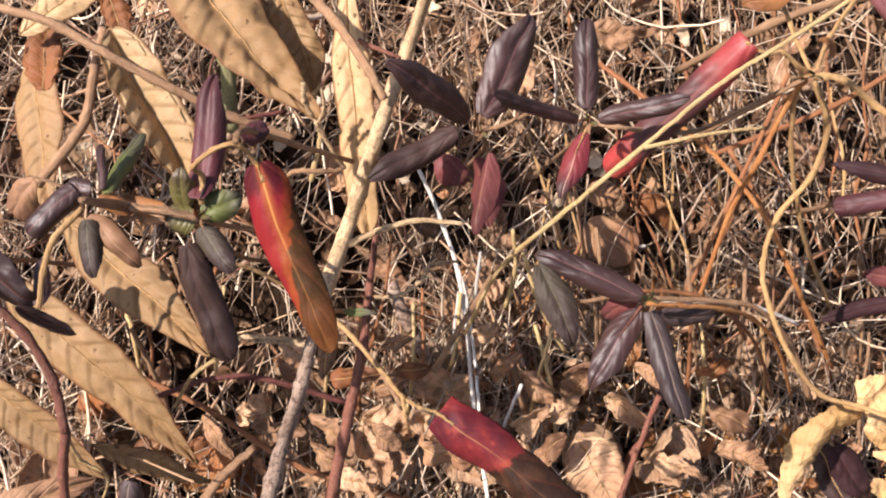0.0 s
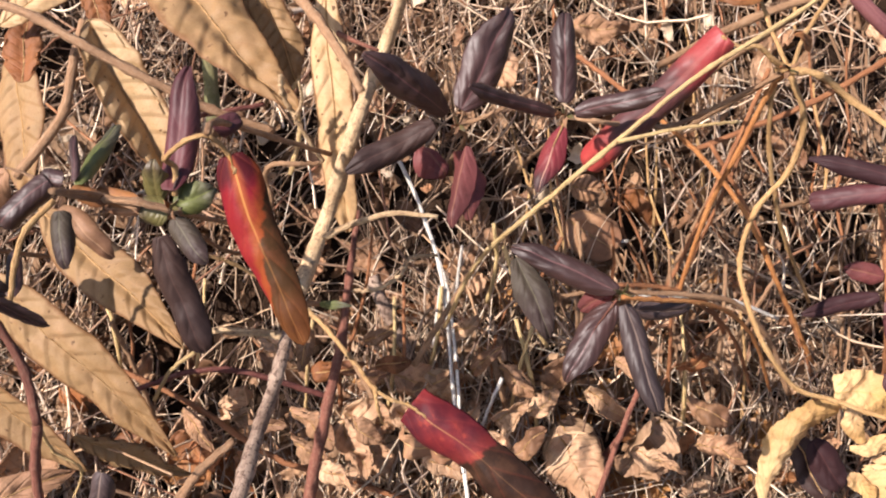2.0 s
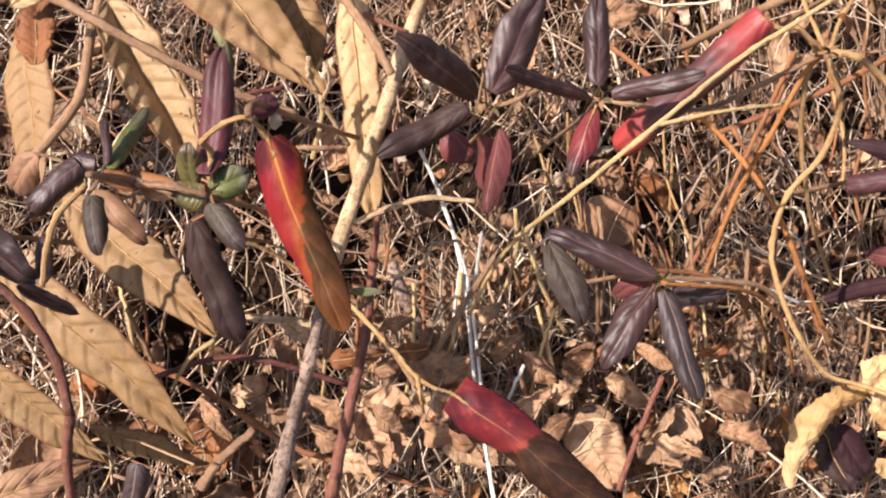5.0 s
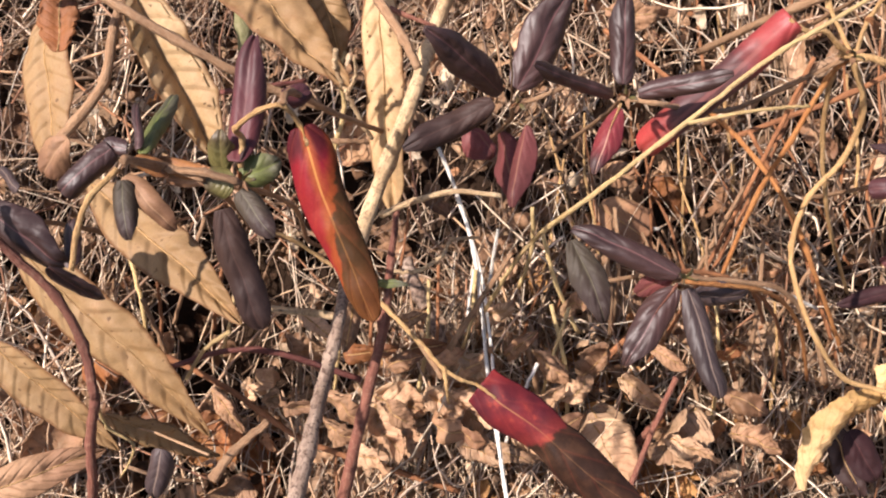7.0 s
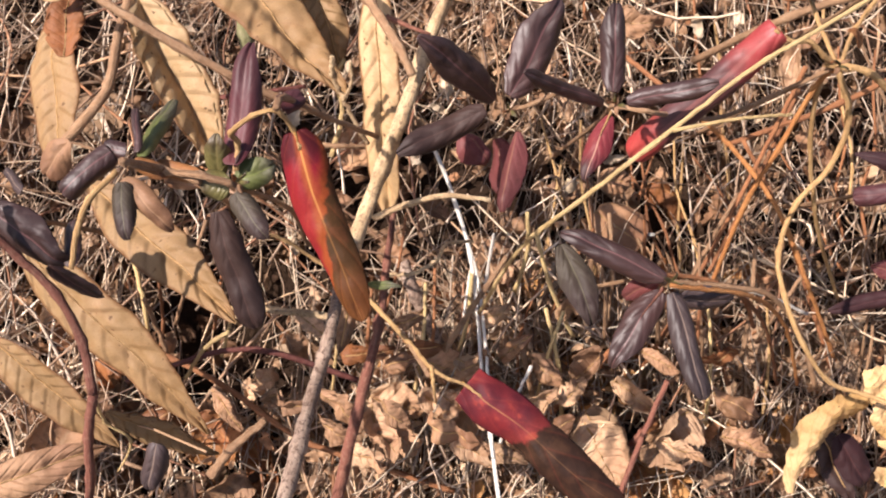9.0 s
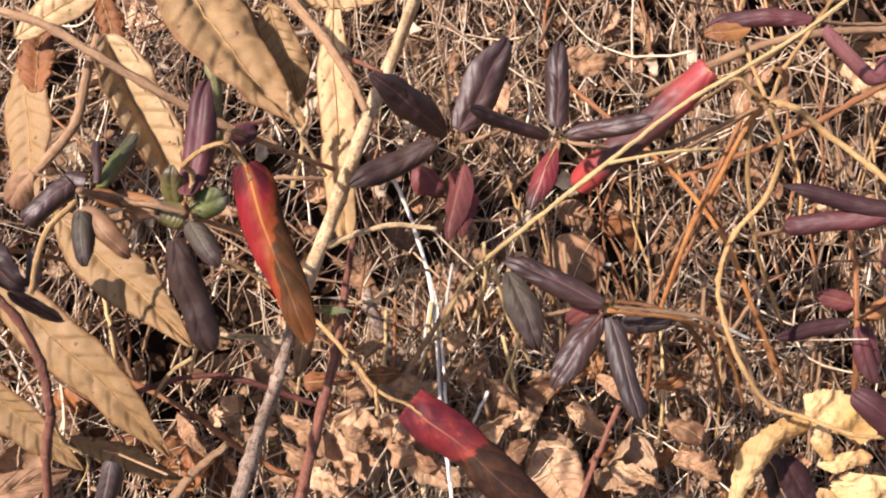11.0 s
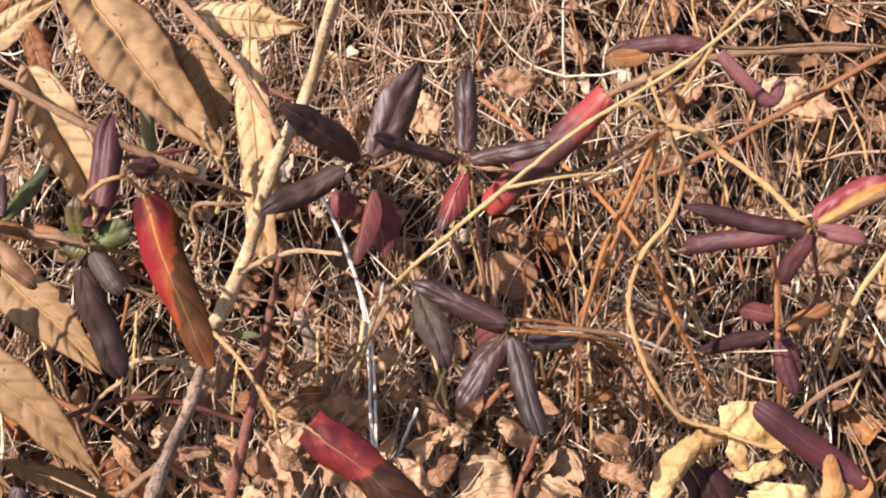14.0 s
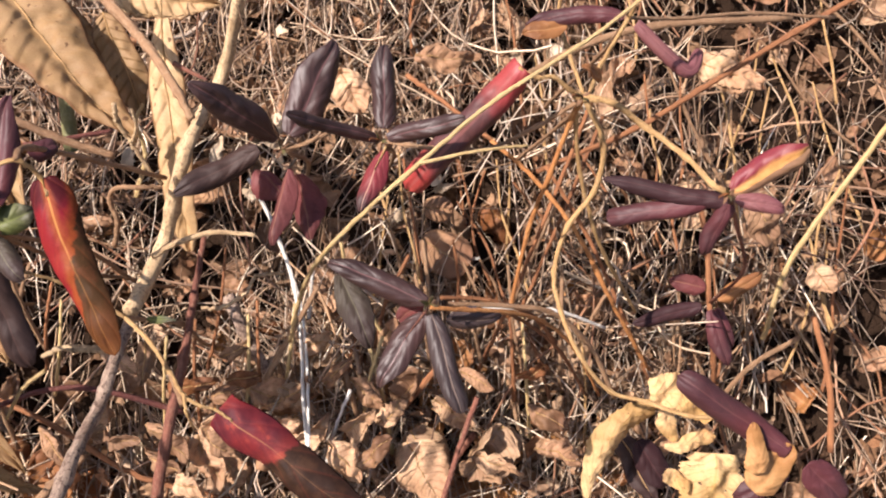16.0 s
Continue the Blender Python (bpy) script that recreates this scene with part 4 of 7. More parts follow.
leaf_part(s, (-0.1153, -0.2204, 0.2882), 'rust', (-0.1101, -0.2314, 0.3019), (-0.1099, -0.2349, 0.3094), 0.002, 60, '', roll=70, nu=6, nv=8)
leaf_part(s, (-0.1153, -0.2204, 0.2882), 'olive', (-0.1101, -0.2314, 0.3019), (-0.1045, -0.235, 0.3093), 0.002, 90, '', roll=70, nu=6, nv=8)
s = sprig((-0.1516, -0.2379, 0.3185), 'honeysuckle shoot with thin green and purple rolled leaves', [([(-0.1516, -0.2379, 0.3185), (-0.1481, -0.2106, 0.2867), (-0.13, -0.2182, 0.2868)], 'vine_brown', 0.00148, 0.00148), ([(-0.1657, -0.2155, 0.2891), (-0.1755, -0.2284, 0.2849), (-0.1803, -0.2393, 0.2757), (-0.1821, -0.2511, 0.2658)], 'vine', 0.0014, 0.00117), ([(-0.1622, -0.2136, 0.2907), (-0.1923, -0.1825, 0.2711), (-0.2305, -0.1374, 0.2306)], 'vine_brown', 0.00094, 0.00062)])
leaf_part(s, (-0.1516, -0.2379, 0.3185), 'green', (-0.156, -0.2102, 0.2936), (-0.1563, -0.1527, 0.2765), 0.0077, 0, 'thin rolled green leaf with a brown tip', roll=220, bend=10)
leaf_part(s, (-0.1516, -0.2379, 0.3185), 'purple', (-0.1577, -0.2089, 0.2946), (-0.1624, -0.1825, 0.2973), 0.0042, 0, '', roll=240)
leaf_part(s, (-0.1516, -0.2379, 0.3185), 'purple', (-0.1684, -0.2089, 0.2947), (-0.1885, -0.2262, 0.2862), 0.011, 0, '', kind='tube', roll=230, bend=15, quilt=0.0001, wrinkle=0.0001, twist=5)
leaf_part(s, (-0.1516, -0.2379, 0.3185), 'purple', (-0.1624, -0.2091, 0.2945), (-0.1748, -0.2045, 0.2918), 0.0073, 0, '', roll=180)
leaf_part(s, (-0.1516, -0.2379, 0.3185), 'sage', (-0.1637, -0.2191, 0.2861), (-0.1605, -0.2409, 0.2743), 0.0101, 0, 'dark leaf with a green blush', roll=200, bend=10)
leaf_part(s, (-0.1516, -0.2379, 0.3185), 'withered', (-0.1628, -0.2173, 0.2876), (-0.1429, -0.2321, 0.2687), 0.0107, 0, 'dry brown leaf', roll=140, bend=15, crinkle=0.002)
leaf_part(s, (-0.1516, -0.2379, 0.3185), 'withered_orange', (-0.1587, -0.2126, 0.2915), (-0.1444, -0.2123, 0.2852), 0.0082, 0, 'curled dry brown leaf', roll=140, crinkle=0.002)
leaf_part(s, (-0.1516, -0.2379, 0.3185), 'withered', (-0.1881, -0.2024, 0.2936), (-0.2022, -0.2078, 0.276), 0.0123, 0, 'withered pinkish brown leaf', roll=90, crinkle=0.003)
s = sprig((-0.2221, -0.2341, 0.28), 'red honeysuckle stem arching down with a broad purple leaf', [([(-0.2267, -0.2383, 0.3026), (-0.2176, -0.242, 0.2865), (-0.2052, -0.2472, 0.2691), (-0.1902, -0.2563, 0.2548), (-0.1806, -0.2688, 0.2379), (-0.1754, -0.2857, 0.2223)], 'bark_red', 0.0017, 0.0021), ([(-0.1754, -0.2857, 0.2223), (-0.1802, -0.2963, 0.2017), (-0.1822, -0.3051, 0.1813), (-0.1902, -0.3104, 0.1508)], 'bark_red', 0.0022, 0.002), ([(-0.1754, -0.2857, 0.2223), (-0.1761, -0.2855, 0.1978), (-0.1674, -0.2872, 0.1833), (-0.1794, -0.2892, 0.1555)], 'straw', 0.0009, 0.0005)])
leaf_part(s, (-0.2221, -0.2341, 0.28), 'purple', (-0.2204, -0.231, 0.2827), (-0.1876, -0.2449, 0.2579), 0.0173, 10, 'broad grey-purple leaf', roll=110, bend=15)
leaf_part(s, (-0.2221, -0.2341, 0.28), 'purple', (-0.1948, -0.2432, 0.2593), (-0.1791, -0.2437, 0.2328), 0.01, 20, 'withered dark leaf', roll=120, crinkle=0.003)
leaf_part(s, (-0.2221, -0.2341, 0.28), 'purple', (-0.1864, -0.244, 0.2587), (-0.1906, -0.2207, 0.2652), 0.0084, 0, '', roll=160)
leaf_part(s, (-0.2221, -0.2341, 0.28), 'slate', (-0.2294, -0.1855, 0.2425), (-0.2477, -0.1634, 0.2349), 0.0062, 0, '', roll=200)
leaf_part(s, (-0.2221, -0.2341, 0.28), 'slate', (-0.1457, -0.3038, 0.2137), (-0.1508, -0.3195, 0.1954), 0.0100, 0, 'hanging slate leaf with a pale tip', roll=200, kind='lance')
s = sprig((0.2487, -0.1692, 0.2561), 'honeysuckle shoot with rolled purple leaves and one red-yellow leaf', [([(0.2487, -0.1692, 0.2561), (0.2756, -0.1419, 0.2008), (0.3027, -0.1242, 0.1373), (0.3051, -0.097, 0.0687)], 'bark_red', 0.0012, 0.0012)])
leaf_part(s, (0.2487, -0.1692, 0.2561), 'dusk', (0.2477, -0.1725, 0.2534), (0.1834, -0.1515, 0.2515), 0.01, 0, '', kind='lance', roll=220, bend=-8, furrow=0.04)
leaf_part(s, (0.2487, -0.1692, 0.2561), 'plum', (0.2368, -0.1694, 0.2495), (0.1865, -0.1612, 0.2302), 0.0107, 0, '', kind='tube', roll=280, bend=14)
leaf_part(s, (0.2487, -0.1692, 0.2561), 'sunset', (0.2496, -0.1681, 0.2571), (0.2909, -0.1588, 0.278), 0.0168, 10, 'rolled leaf half red and half yellow', roll=180, bend=10)
leaf_part(s, (0.2487, -0.1692, 0.2561), 'plum', (0.2477, -0.1737, 0.2524), (0.2406, -0.1827, 0.2187), 0.0101, 0, '', roll=220)
leaf_part(s, (0.2487, -0.1692, 0.2561), 'mauve', (0.2517, -0.1713, 0.2544), (0.2809, -0.1757, 0.2507), 0.0104, 20, '', roll=130, bend=25)
leaf_part(s, (0.2487, -0.1692, 0.2561), 'olive', (0.2446, -0.1747, 0.262), (0.2434, -0.1829, 0.2655), 0.0024, 0, '', roll=70, nu=6, nv=8)
leaf_part(s, (0.2487, -0.1692, 0.2561), 'brown_leaf', (0.2446, -0.1747, 0.262), (0.2392, -0.1835, 0.2651), 0.0024, 30, '', roll=70, nu=6, nv=8)
leaf_part(s, (0.2487, -0.1692, 0.2561), 'rust', (0.2446, -0.1747, 0.262), (0.2363, -0.1817, 0.2666), 0.0024, 60, '', roll=70, nu=6, nv=8)
leaf_part(s, (0.2487, -0.1692, 0.2561), 'olive', (0.2446, -0.1747, 0.262), (0.241, -0.1776, 0.27), 0.0024, 90, '', roll=70, nu=6, nv=8)
leaf_part(s, (0.2487, -0.1692, 0.2561), 'brown_leaf', (0.2446, -0.1747, 0.262), (0.2454, -0.1782, 0.2695), 0.0024, 120, '', roll=70, nu=6, nv=8)
s = sprig((0.3042, -0.097, 0.0687), 'low honeysuckle shoot with plum leaves near the ground', [([(0.3042, -0.097, 0.0687), (0.307, -0.0603, 0.0865), (0.3084, -0.0139, 0.0993)], 'orange_stick', 0.0022, 0.002), ([(0.3042, -0.097, 0.0687), (0.3173, -0.1132, 0.0159), (0.3317, -0.1114, -0.0348)], 'orange_stick', 0.002, 0.002)])
leaf_part(s, (0.3042, -0.097, 0.0687), 'crimson', (0.3018, -0.0885, 0.0759), (0.2749, -0.0836, 0.08), 0.0139, 0, '', roll=120)
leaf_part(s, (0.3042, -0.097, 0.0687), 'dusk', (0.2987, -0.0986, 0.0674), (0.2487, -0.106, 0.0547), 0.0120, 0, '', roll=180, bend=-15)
leaf_part(s, (0.3042, -0.097, 0.0687), 'plum', (0.305, -0.1011, 0.0653), (0.3182, -0.1333, 0.0382), 0.0147, 0, '', roll=130)
leaf_part(s, (0.3042, -0.097, 0.0687), 'plum', (0.3121, -0.0971, 0.0621), (0.3249, -0.1181, 0.038), 0.0102, 30, '', roll=130)
leaf_part(s, (0.3042, -0.097, 0.0687), 'withered_orange', (0.3114, -0.096, 0.0695), (0.3466, -0.08, 0.083), 0.0131, 0, 'dry orange-brown leaf', roll=150)
s = sprig((0.2924, -0.2507, 0.1356), 'honeysuckle shoot with smooth plum leaves beside a torn yellow leaf', [([(0.2963, -0.2547, 0.1323), (0.3064, -0.2567, 0.1175), (0.3212, -0.2632, 0.0729)], 'vine_brown', 0.00125, 0.00109)])
leaf_part(s, (0.2924, -0.2507, 0.1356), 'plum', (0.294, -0.2584, 0.1357), (0.2297, -0.2323, 0.1732), 0.0163, 0, 'rolled smooth plum leaf', kind='tube', roll=190, bend=-10, furrow=0.10, crinkle=0.0008, cap=0.5, quilt=0.00006, wrinkle=0.00008, twist=4)
# Dusk is used here for the deep shade inside the torn ring.
leaf_part(s, (0.2924, -0.2507, 0.1356), 'dusk', (0.2375, -0.1930, 0.0380), (0.2600, -0.2190, 0.0160), 0.0207, 0, 'purple leaf darkened to stand for shade in the torn ring', roll=90)
leaf_part(s, (0.2924, -0.2507, 0.1356), 'plum', (0.2994, -0.2606, 0.1142), (0.2687, -0.2672, 0.0957), 0.0172, 0, '', roll=100)
leaf_part(s, (0.2924, -0.2507, 0.1356), 'plum', (0.3069, -0.2616, 0.1264), (0.335, -0.2759, 0.1014), 0.0228, 0, '', roll=90)
s = sprig((0.2002, -0.0812, 0.3065), 'honeysuckle shoot with a rolled plum leaf and a hooked leaf', [([(0.2002, -0.0812, 0.3065), (0.1871, -0.0915, 0.2822), (0.1772, -0.1119, 0.2755)], 'vine', 0.00125, 0.00109), ([(0.2002, -0.0812, 0.3065), (0.2032, -0.0851, 0.3268), (0.2136, -0.0797, 0.3443)], 'vine', 0.00109, 0.00109), ([(0.2002, -0.0812, 0.3065), (0.238, -0.0626, 0.2934), (0.2869, -0.0429, 0.2838), (0.3498, -0.0278, 0.2704)], 'vine_brown', 0.00109, 0.00109)])
leaf_part(s, (0.2002, -0.0812, 0.3065), 'plum', (0.198, -0.0797, 0.3077), (0.1442, -0.0743, 0.2966), 0.0115, 10, '', roll=150, bend=16, sweep=28)
leaf_part(s, (0.2002, -0.0812, 0.3065), 'withered_orange', (0.1673, -0.0775, 0.2979), (0.1417, -0.08, 0.2957), 0.0127, 0, 'tan underside of a rolled leaf', roll=50)
leaf_part(s, (0.2002, -0.0812, 0.3065), 'mauve', (0.205, -0.083, 0.305), (0.2446, -0.0884, 0.2913), 0.008, 0, 'plum leaf hooked at its tip', kind='tube', roll=250, hook=1, nu=14, nv=44, crinkle=0.0006, pucker=0.0001)
dry_leaf('tan', (-0.3161, 0.0734, 0.1465), (-0.2955, -0.0315, 0.0845), 0.054, 'tan dry leaf with fine ribs standing in the tangle', 26, kind='long', roll=50, bend=20, veins=11, lean=1.9, pucker=0.0011, nv=64)
dry_leaf('sunlit_tan', (-0.2052, -0.0368, 0.2498), (-0.1556, -0.1065, 0.1782), 0.0446, 'tan dry leaf folded along its midrib, sunlit on one half', -22, kind='long', roll=20, fold=0.65, bend=10, veins=11, lean=1.9, pucker=0.0014, ragged=0.2, crinkle=0.001, nv=64)
dry_leaf('tan', (-0.1837, 0.022, 0.286), (-0.081, -0.0933, 0.2285), 0.056, 'broad tan dry leaf with ribbed side veins', -30, sweep=10, kind='long', roll=40, bend=15, veins=11, lean=1.9, pucker=0.002, crinkle=0.003, fine=0.1, nv=64)
dry_leaf('sunlit_tan', (-0.0656, -0.0384, 0.2746), (-0.0565, -0.1245, 0.1631), 0.024, 'narrow tan dry leaf behind a stick', 15, kind='tube', nv=50, roll=60, bend=25, veins=12, lean=3, pucker=0.0012, stalk=0.02)
dry_leaf('tan', (-0.2066, -0.163, 0.226), (-0.1191, -0.2448, 0.2207), 0.0317, 'tan dry leaf with strong ribs lying across the tangle', -12, kind='long', roll=50, bend=16, veins=11, lean=1.9, pucker=0.0018, crinkle=0.0015, fine=0.1, nv=64)
dry_leaf('tan', (-0.2783, -0.1361, 0.1403), (-0.1658, -0.2112, 0.0512), 0.0431, 'long tan dry leaf with wavy ribs', 10, kind='long', roll=60, bend=20, sweep=-12, saw=0.0010, crinkle=0.0015, fine=0.1, ragged=0.1, nv=64)
dry_leaf('tan', (-0.2906, -0.1847, 0.1127), (-0.2175, -0.2226, 0.0547), 0.0322, 'tan dry leaf with upturned edges', 16, kind='long', roll=-45, bend=16, saw=0.0006, crinkle=0.0015, fine=0.1, nv=64)
dry_leaf('brown_leaf', (-0.3085, -0.2466, 0.0346), (-0.2323, -0.2133, 0.0364), 0.0281, 'arched dull brown dry leaf low in the tangle', 0, kind='long', saw=0.0003, roll=70, bend=40, crinkle=0.0015, fine=0.1, nv=64)
dry_leaf('tan', (-0.233, -0.197, 0.0501), (-0.1746, -0.1874, -0.0202), 0.0281, 'torn tan-brown dry leaf low down', 10, kind='long', roll=60, bend=16, ragged=0.5, nv=64)
dry_leaf('rust', (-0.2272, 0.0296, 0.2403), (-0.2049, -0.0186, 0.1998), 0.0221, 'rust-brown crumpled dry leaf', 0, kind='long', roll=90, crinkle=0.004, ragged=0.4, nv=64)
dry_leaf('rust', (-0.2673, -0.0247, 0.1946), (-0.2701, 0.0256, 0.2107), 0.0308, 'dark rust dry leaf curled on a stem', 0, kind='round', roll=80, crinkle=0.003, ragged=0.4)
dry_leaf('sunlit_tan', (-0.2807, 0.0021, 0.2171), (-0.2049, 0.0419, 0.2506), 0.0268, 'pale dry leaf fragment lit by the sun', 0, kind='long', roll=40, nv=64)
dry_leaf('sunlit_tan', (-0.1061, -0.0099, 0.2724), (-0.0336, -0.0139, 0.269), 0.036, 'pale crumpled dry leaf in the sun', 0, kind='long', roll=50, crinkle=0.004, ragged=0.4, nv=64)
dry_leaf('tan', (-0.1105, -0.0012, 0.2535), (-0.0873, -0.0445, 0.2042), 0.0291, 'tan dry leaf behind a broad one', 0, kind='long', roll=50, crinkle=0.003, nv=64)
dry_leaf('tan', (-0.1365, 0.0112, 0.2509), (-0.105, -0.033, 0.1877), 0.0246, 'tan dry leaf seen edge on', 20, kind='long', roll=40, nv=64)
torn_leaf((0.2441, -0.2288, 0.0599), 'crumpled yellow dry leaf torn into an open ring', [
    ('', [(-0.0507, -0.0154, 0.0048), (-0.0481, -0.0003, 0.0099), (-0.0406, 0.0158, 0.0191), (-0.0291, 0.0298, 0.0178), (-0.0169, 0.0376, 0.0156), (-0.0061, 0.042, 0.0112)], 0.35, 0.0),
    ('crumpled flap', [(-0.0091, 0.0504, 0.0175), (0.0001, 0.0514, 0.0255), (0.0107, 0.0503, 0.0271), (0.0213, 0.0468, 0.0255), (0.0334, 0.0368, 0.0175)], 0.18, 0.004),
    ('hanging flap', [(0.0007, 0.0426, 0.0112), (-0.0002, 0.0328, 0.014), (0.005, 0.0217, 0.0048)], 0.3, 0.008),
    ('torn strip', [(-0.0012, 0.0177, 0.0029), (0.0072, 0.0171, 0.008), (0.0179, 0.0209, 0.0112), (0.0279, 0.0228, 0.0092), (0.0324, 0.0232, 0.0022)], 0.3, 0.007),
    ('browned sheet', [(0.0345, 0.0111, 0.0303), (0.0336, 0.0012, 0.0398), (0.032, -0.0093, 0.0414), (0.0295, -0.0214, 0.0366), (0.0262, -0.0349, 0.0175)], 0.12, 0.0),
    ('pale scrap', [(-0.003, -0.0024, 0.0038), (0.0054, -0.004, 0.0112), (0.0144, -0.0098, 0.008)], 0.3, 0.006),
])
dry_leaf('amber', (0.2734, -0.2745, 0.1191), (0.2964, -0.2559, 0.1378), 0.0235, 'folded tan dry leaf wrapped round a plum leaf', 0, kind='ovate', roll=90, bend=30, crinkle=0.002, fine=0.1, ragged=0.15, crumple=0.003, nu=16, rib=None)
dry_leaf('amber', (0.2712, -0.2710, 0.1354), (0.2690, -0.2494, 0.1543), 0.0165, 'narrow tan leaf flap laid over a plum leaf', 0, kind='ovate', roll=70, crinkle=0.0015, ragged=0.18, crumple=0.0025, furrow=0.0, nu=16, rib=None)
# Umber instead of rust brown: the hollow's shade is put into the colour.
dry_leaf('umber', (0.2248, -0.1823, 0.0363), (0.2519, -0.222, 0.003), 0.0221, 'brown dead leaf darkened for the shade of a hollow', 0, kind='oval', roll=80, crinkle=0.004)
dry_leaf('withered', (0.0966, -0.0015, 0.0379), (0.1338, -0.0206, 0.0219), 0.042, 'smooth dull brown dead leaf lying flat', 0, kind='round', roll=40, group='fallen leaves')
dry_leaf('brown_leaf', (0.0981, 0.0144, 0.0578), (0.122, 0.0128, 0.0564), 0.0226, 'ribbed shell-like dead leaf', 0, kind='round', roll=90, veins=5, pucker=0.002, group='fallen leaves')
dry_leaf('pink_dry', (0.0831, -0.1493, -0.0143), (0.1019, -0.1861, -0.0322), 0.0442, 'pinkish curled dead leaf with a ridge', 0, kind='oval', roll=120, bend=40, crinkle=0.003, crumple=0.01, nu=16, group='fallen leaves')
dry_leaf('pink_dry', (0.1606, -0.1618, 0.0013), (0.127, -0.1731, -0.0212), 0.0237, 'curled dead leaf with a raised edge', 0, kind='oval', roll=-140, crinkle=0.004, crumple=0.01, nu=16, group='fallen leaves')
dry_leaf('pink_dry', (-0.071, -0.1499, -0.0018), (-0.0338, -0.1539, -0.0182), 0.0321, 'crumpled pale dead leaf on the ground', 0, kind='oval', roll=60, crinkle=0.006, crumple=0.01, nu=16, group='fallen leaves')
dry_leaf('rust', (-0.0448, -0.1464, 0.0534), (-0.0212, -0.1431, 0.0562), 0.0127, 'small orange dead leaf on twigs', 0, kind='oval', roll=60, crumple=0.01, nu=16, group='fallen leaves')
dry_leaf('brown_leaf', (-0.034, -0.1287, 0.016), (0.0041, -0.1394, 0.007), 0.0279, 'brown curled dead leaf on the ground', 0, kind='oval', roll=130, crinkle=0.004, crumple=0.01, nu=16, group='fallen leaves')
dry_leaf('brown_leaf', (-0.0758, -0.1834, 0.1529), (-0.0803, -0.1972, 0.1283), 0.0127, 'pale dry scrap hanging beside a stick', 0, kind='oval', roll=100, crinkle=0.003, crumple=0.01, nu=16, group='fallen leaves')
dry_leaf('pink_dry', (-0.1083, -0.1699, 0.125), (-0.0896, -0.1822, 0.1147), 0.0147, 'torn pale dry scrap on a stick', 0, kind='oval', roll=90, crinkle=0.004, ragged=0.5, crumple=0.01, nu=16, group='fallen leaves')
stick('cream_stick', 'bark_cream', [(-0.0076, -0.0643, 0.3311), (-0.0335, -0.0527, 0.2424), (-0.0457, -0.1196, 0.2461), (-0.0665, -0.1348, 0.1847), (-0.0768, -0.1893, 0.1879)], 0.00349, 0.00475, 'dry cream-coloured stick with flaky bark', knots=2, kink=0.0004, wobble=0.25, twigs=[([(-0.0592, -0.1799, 0.2237), (-0.0464, -0.1848, 0.2378), (-0.0248, -0.1862, 0.2484), (-0.0024, -0.1908, 0.2511)], 'bark_cream', 0.00185, 0.00107)])
stick('grey_stick', 'bark_grey', [(-0.0783, -0.181, 0.1768), (-0.0795, -0.2246, 0.1904), (-0.0834, -0.2489, 0.1869), (-0.0853, -0.2857, 0.2022), (-0.0891, -0.322, 0.2056), (-0.0978, -0.3552, 0.198)], 0.00336, 0.00343, 'weathered grey stick, forked near its top', knots=2, kink=0.0005, wobble=0.25, twigs=[([(-0.0805, -0.2059, 0.1732), (-0.0964, -0.1992, 0.1657), (-0.119, -0.1927, 0.1581)], 'bark_cream', 0.00238, 0.00108)])
stick('woody_twig', 'bark_red', [(-0.0535, -0.0877, 0.1418), (-0.0575, -0.1331, 0.1298), (-0.0601, -0.1738, 0.1218), (-0.0716, -0.2148, 0.0874), (-0.086, -0.2525, 0.0296)], 0.00178, 0.00397, 'reddish brown woody twig, upright', knots=3)
stick('long_straw', 'straw', [(0.0011, -0.1437, 0.0948), (0.018, -0.1639, 0.1823), (0.0433, -0.1822, 0.2452), (0.0822, -0.1697, 0.2819), (0.1155, -0.1519, 0.3033), (0.14, -0.1433, 0.3171), (0.1741, -0.1262, 0.3314), (0.217, -0.0999, 0.3534)], 0.00134, 0.00102, 'long yellow dry straw crossing the tangle', knots=4, twigs=[([(0.08, -0.1752, 0.2851), (0.1035, -0.174, 0.2913), (0.1238, -0.1705, 0.2917), (0.1353, -0.1676, 0.2901)], 'straw', 0.00103, 0.00078)])
stick('yellow_stalk', 'vine_orange', [(0.1411, -0.0191, 0.1602), (0.1705, -0.0393, 0.1433), (0.2013, -0.0696, 0.1178), (0.2299, -0.0938, 0.0714), (0.2721, -0.1064, -0.0045)], 0.00169, 0.00167, 'tawny dry stalk bent towards the ground', knots=2)
stick('orange_stalk', 'orange_stick', [(0.0833, 0.0405, 0.1711), (0.1076, 0.0186, 0.1657), (0.1429, -0.0116, 0.1535)], 0.00196, 0.00171, 'short orange-brown dry stalk in the tangle')
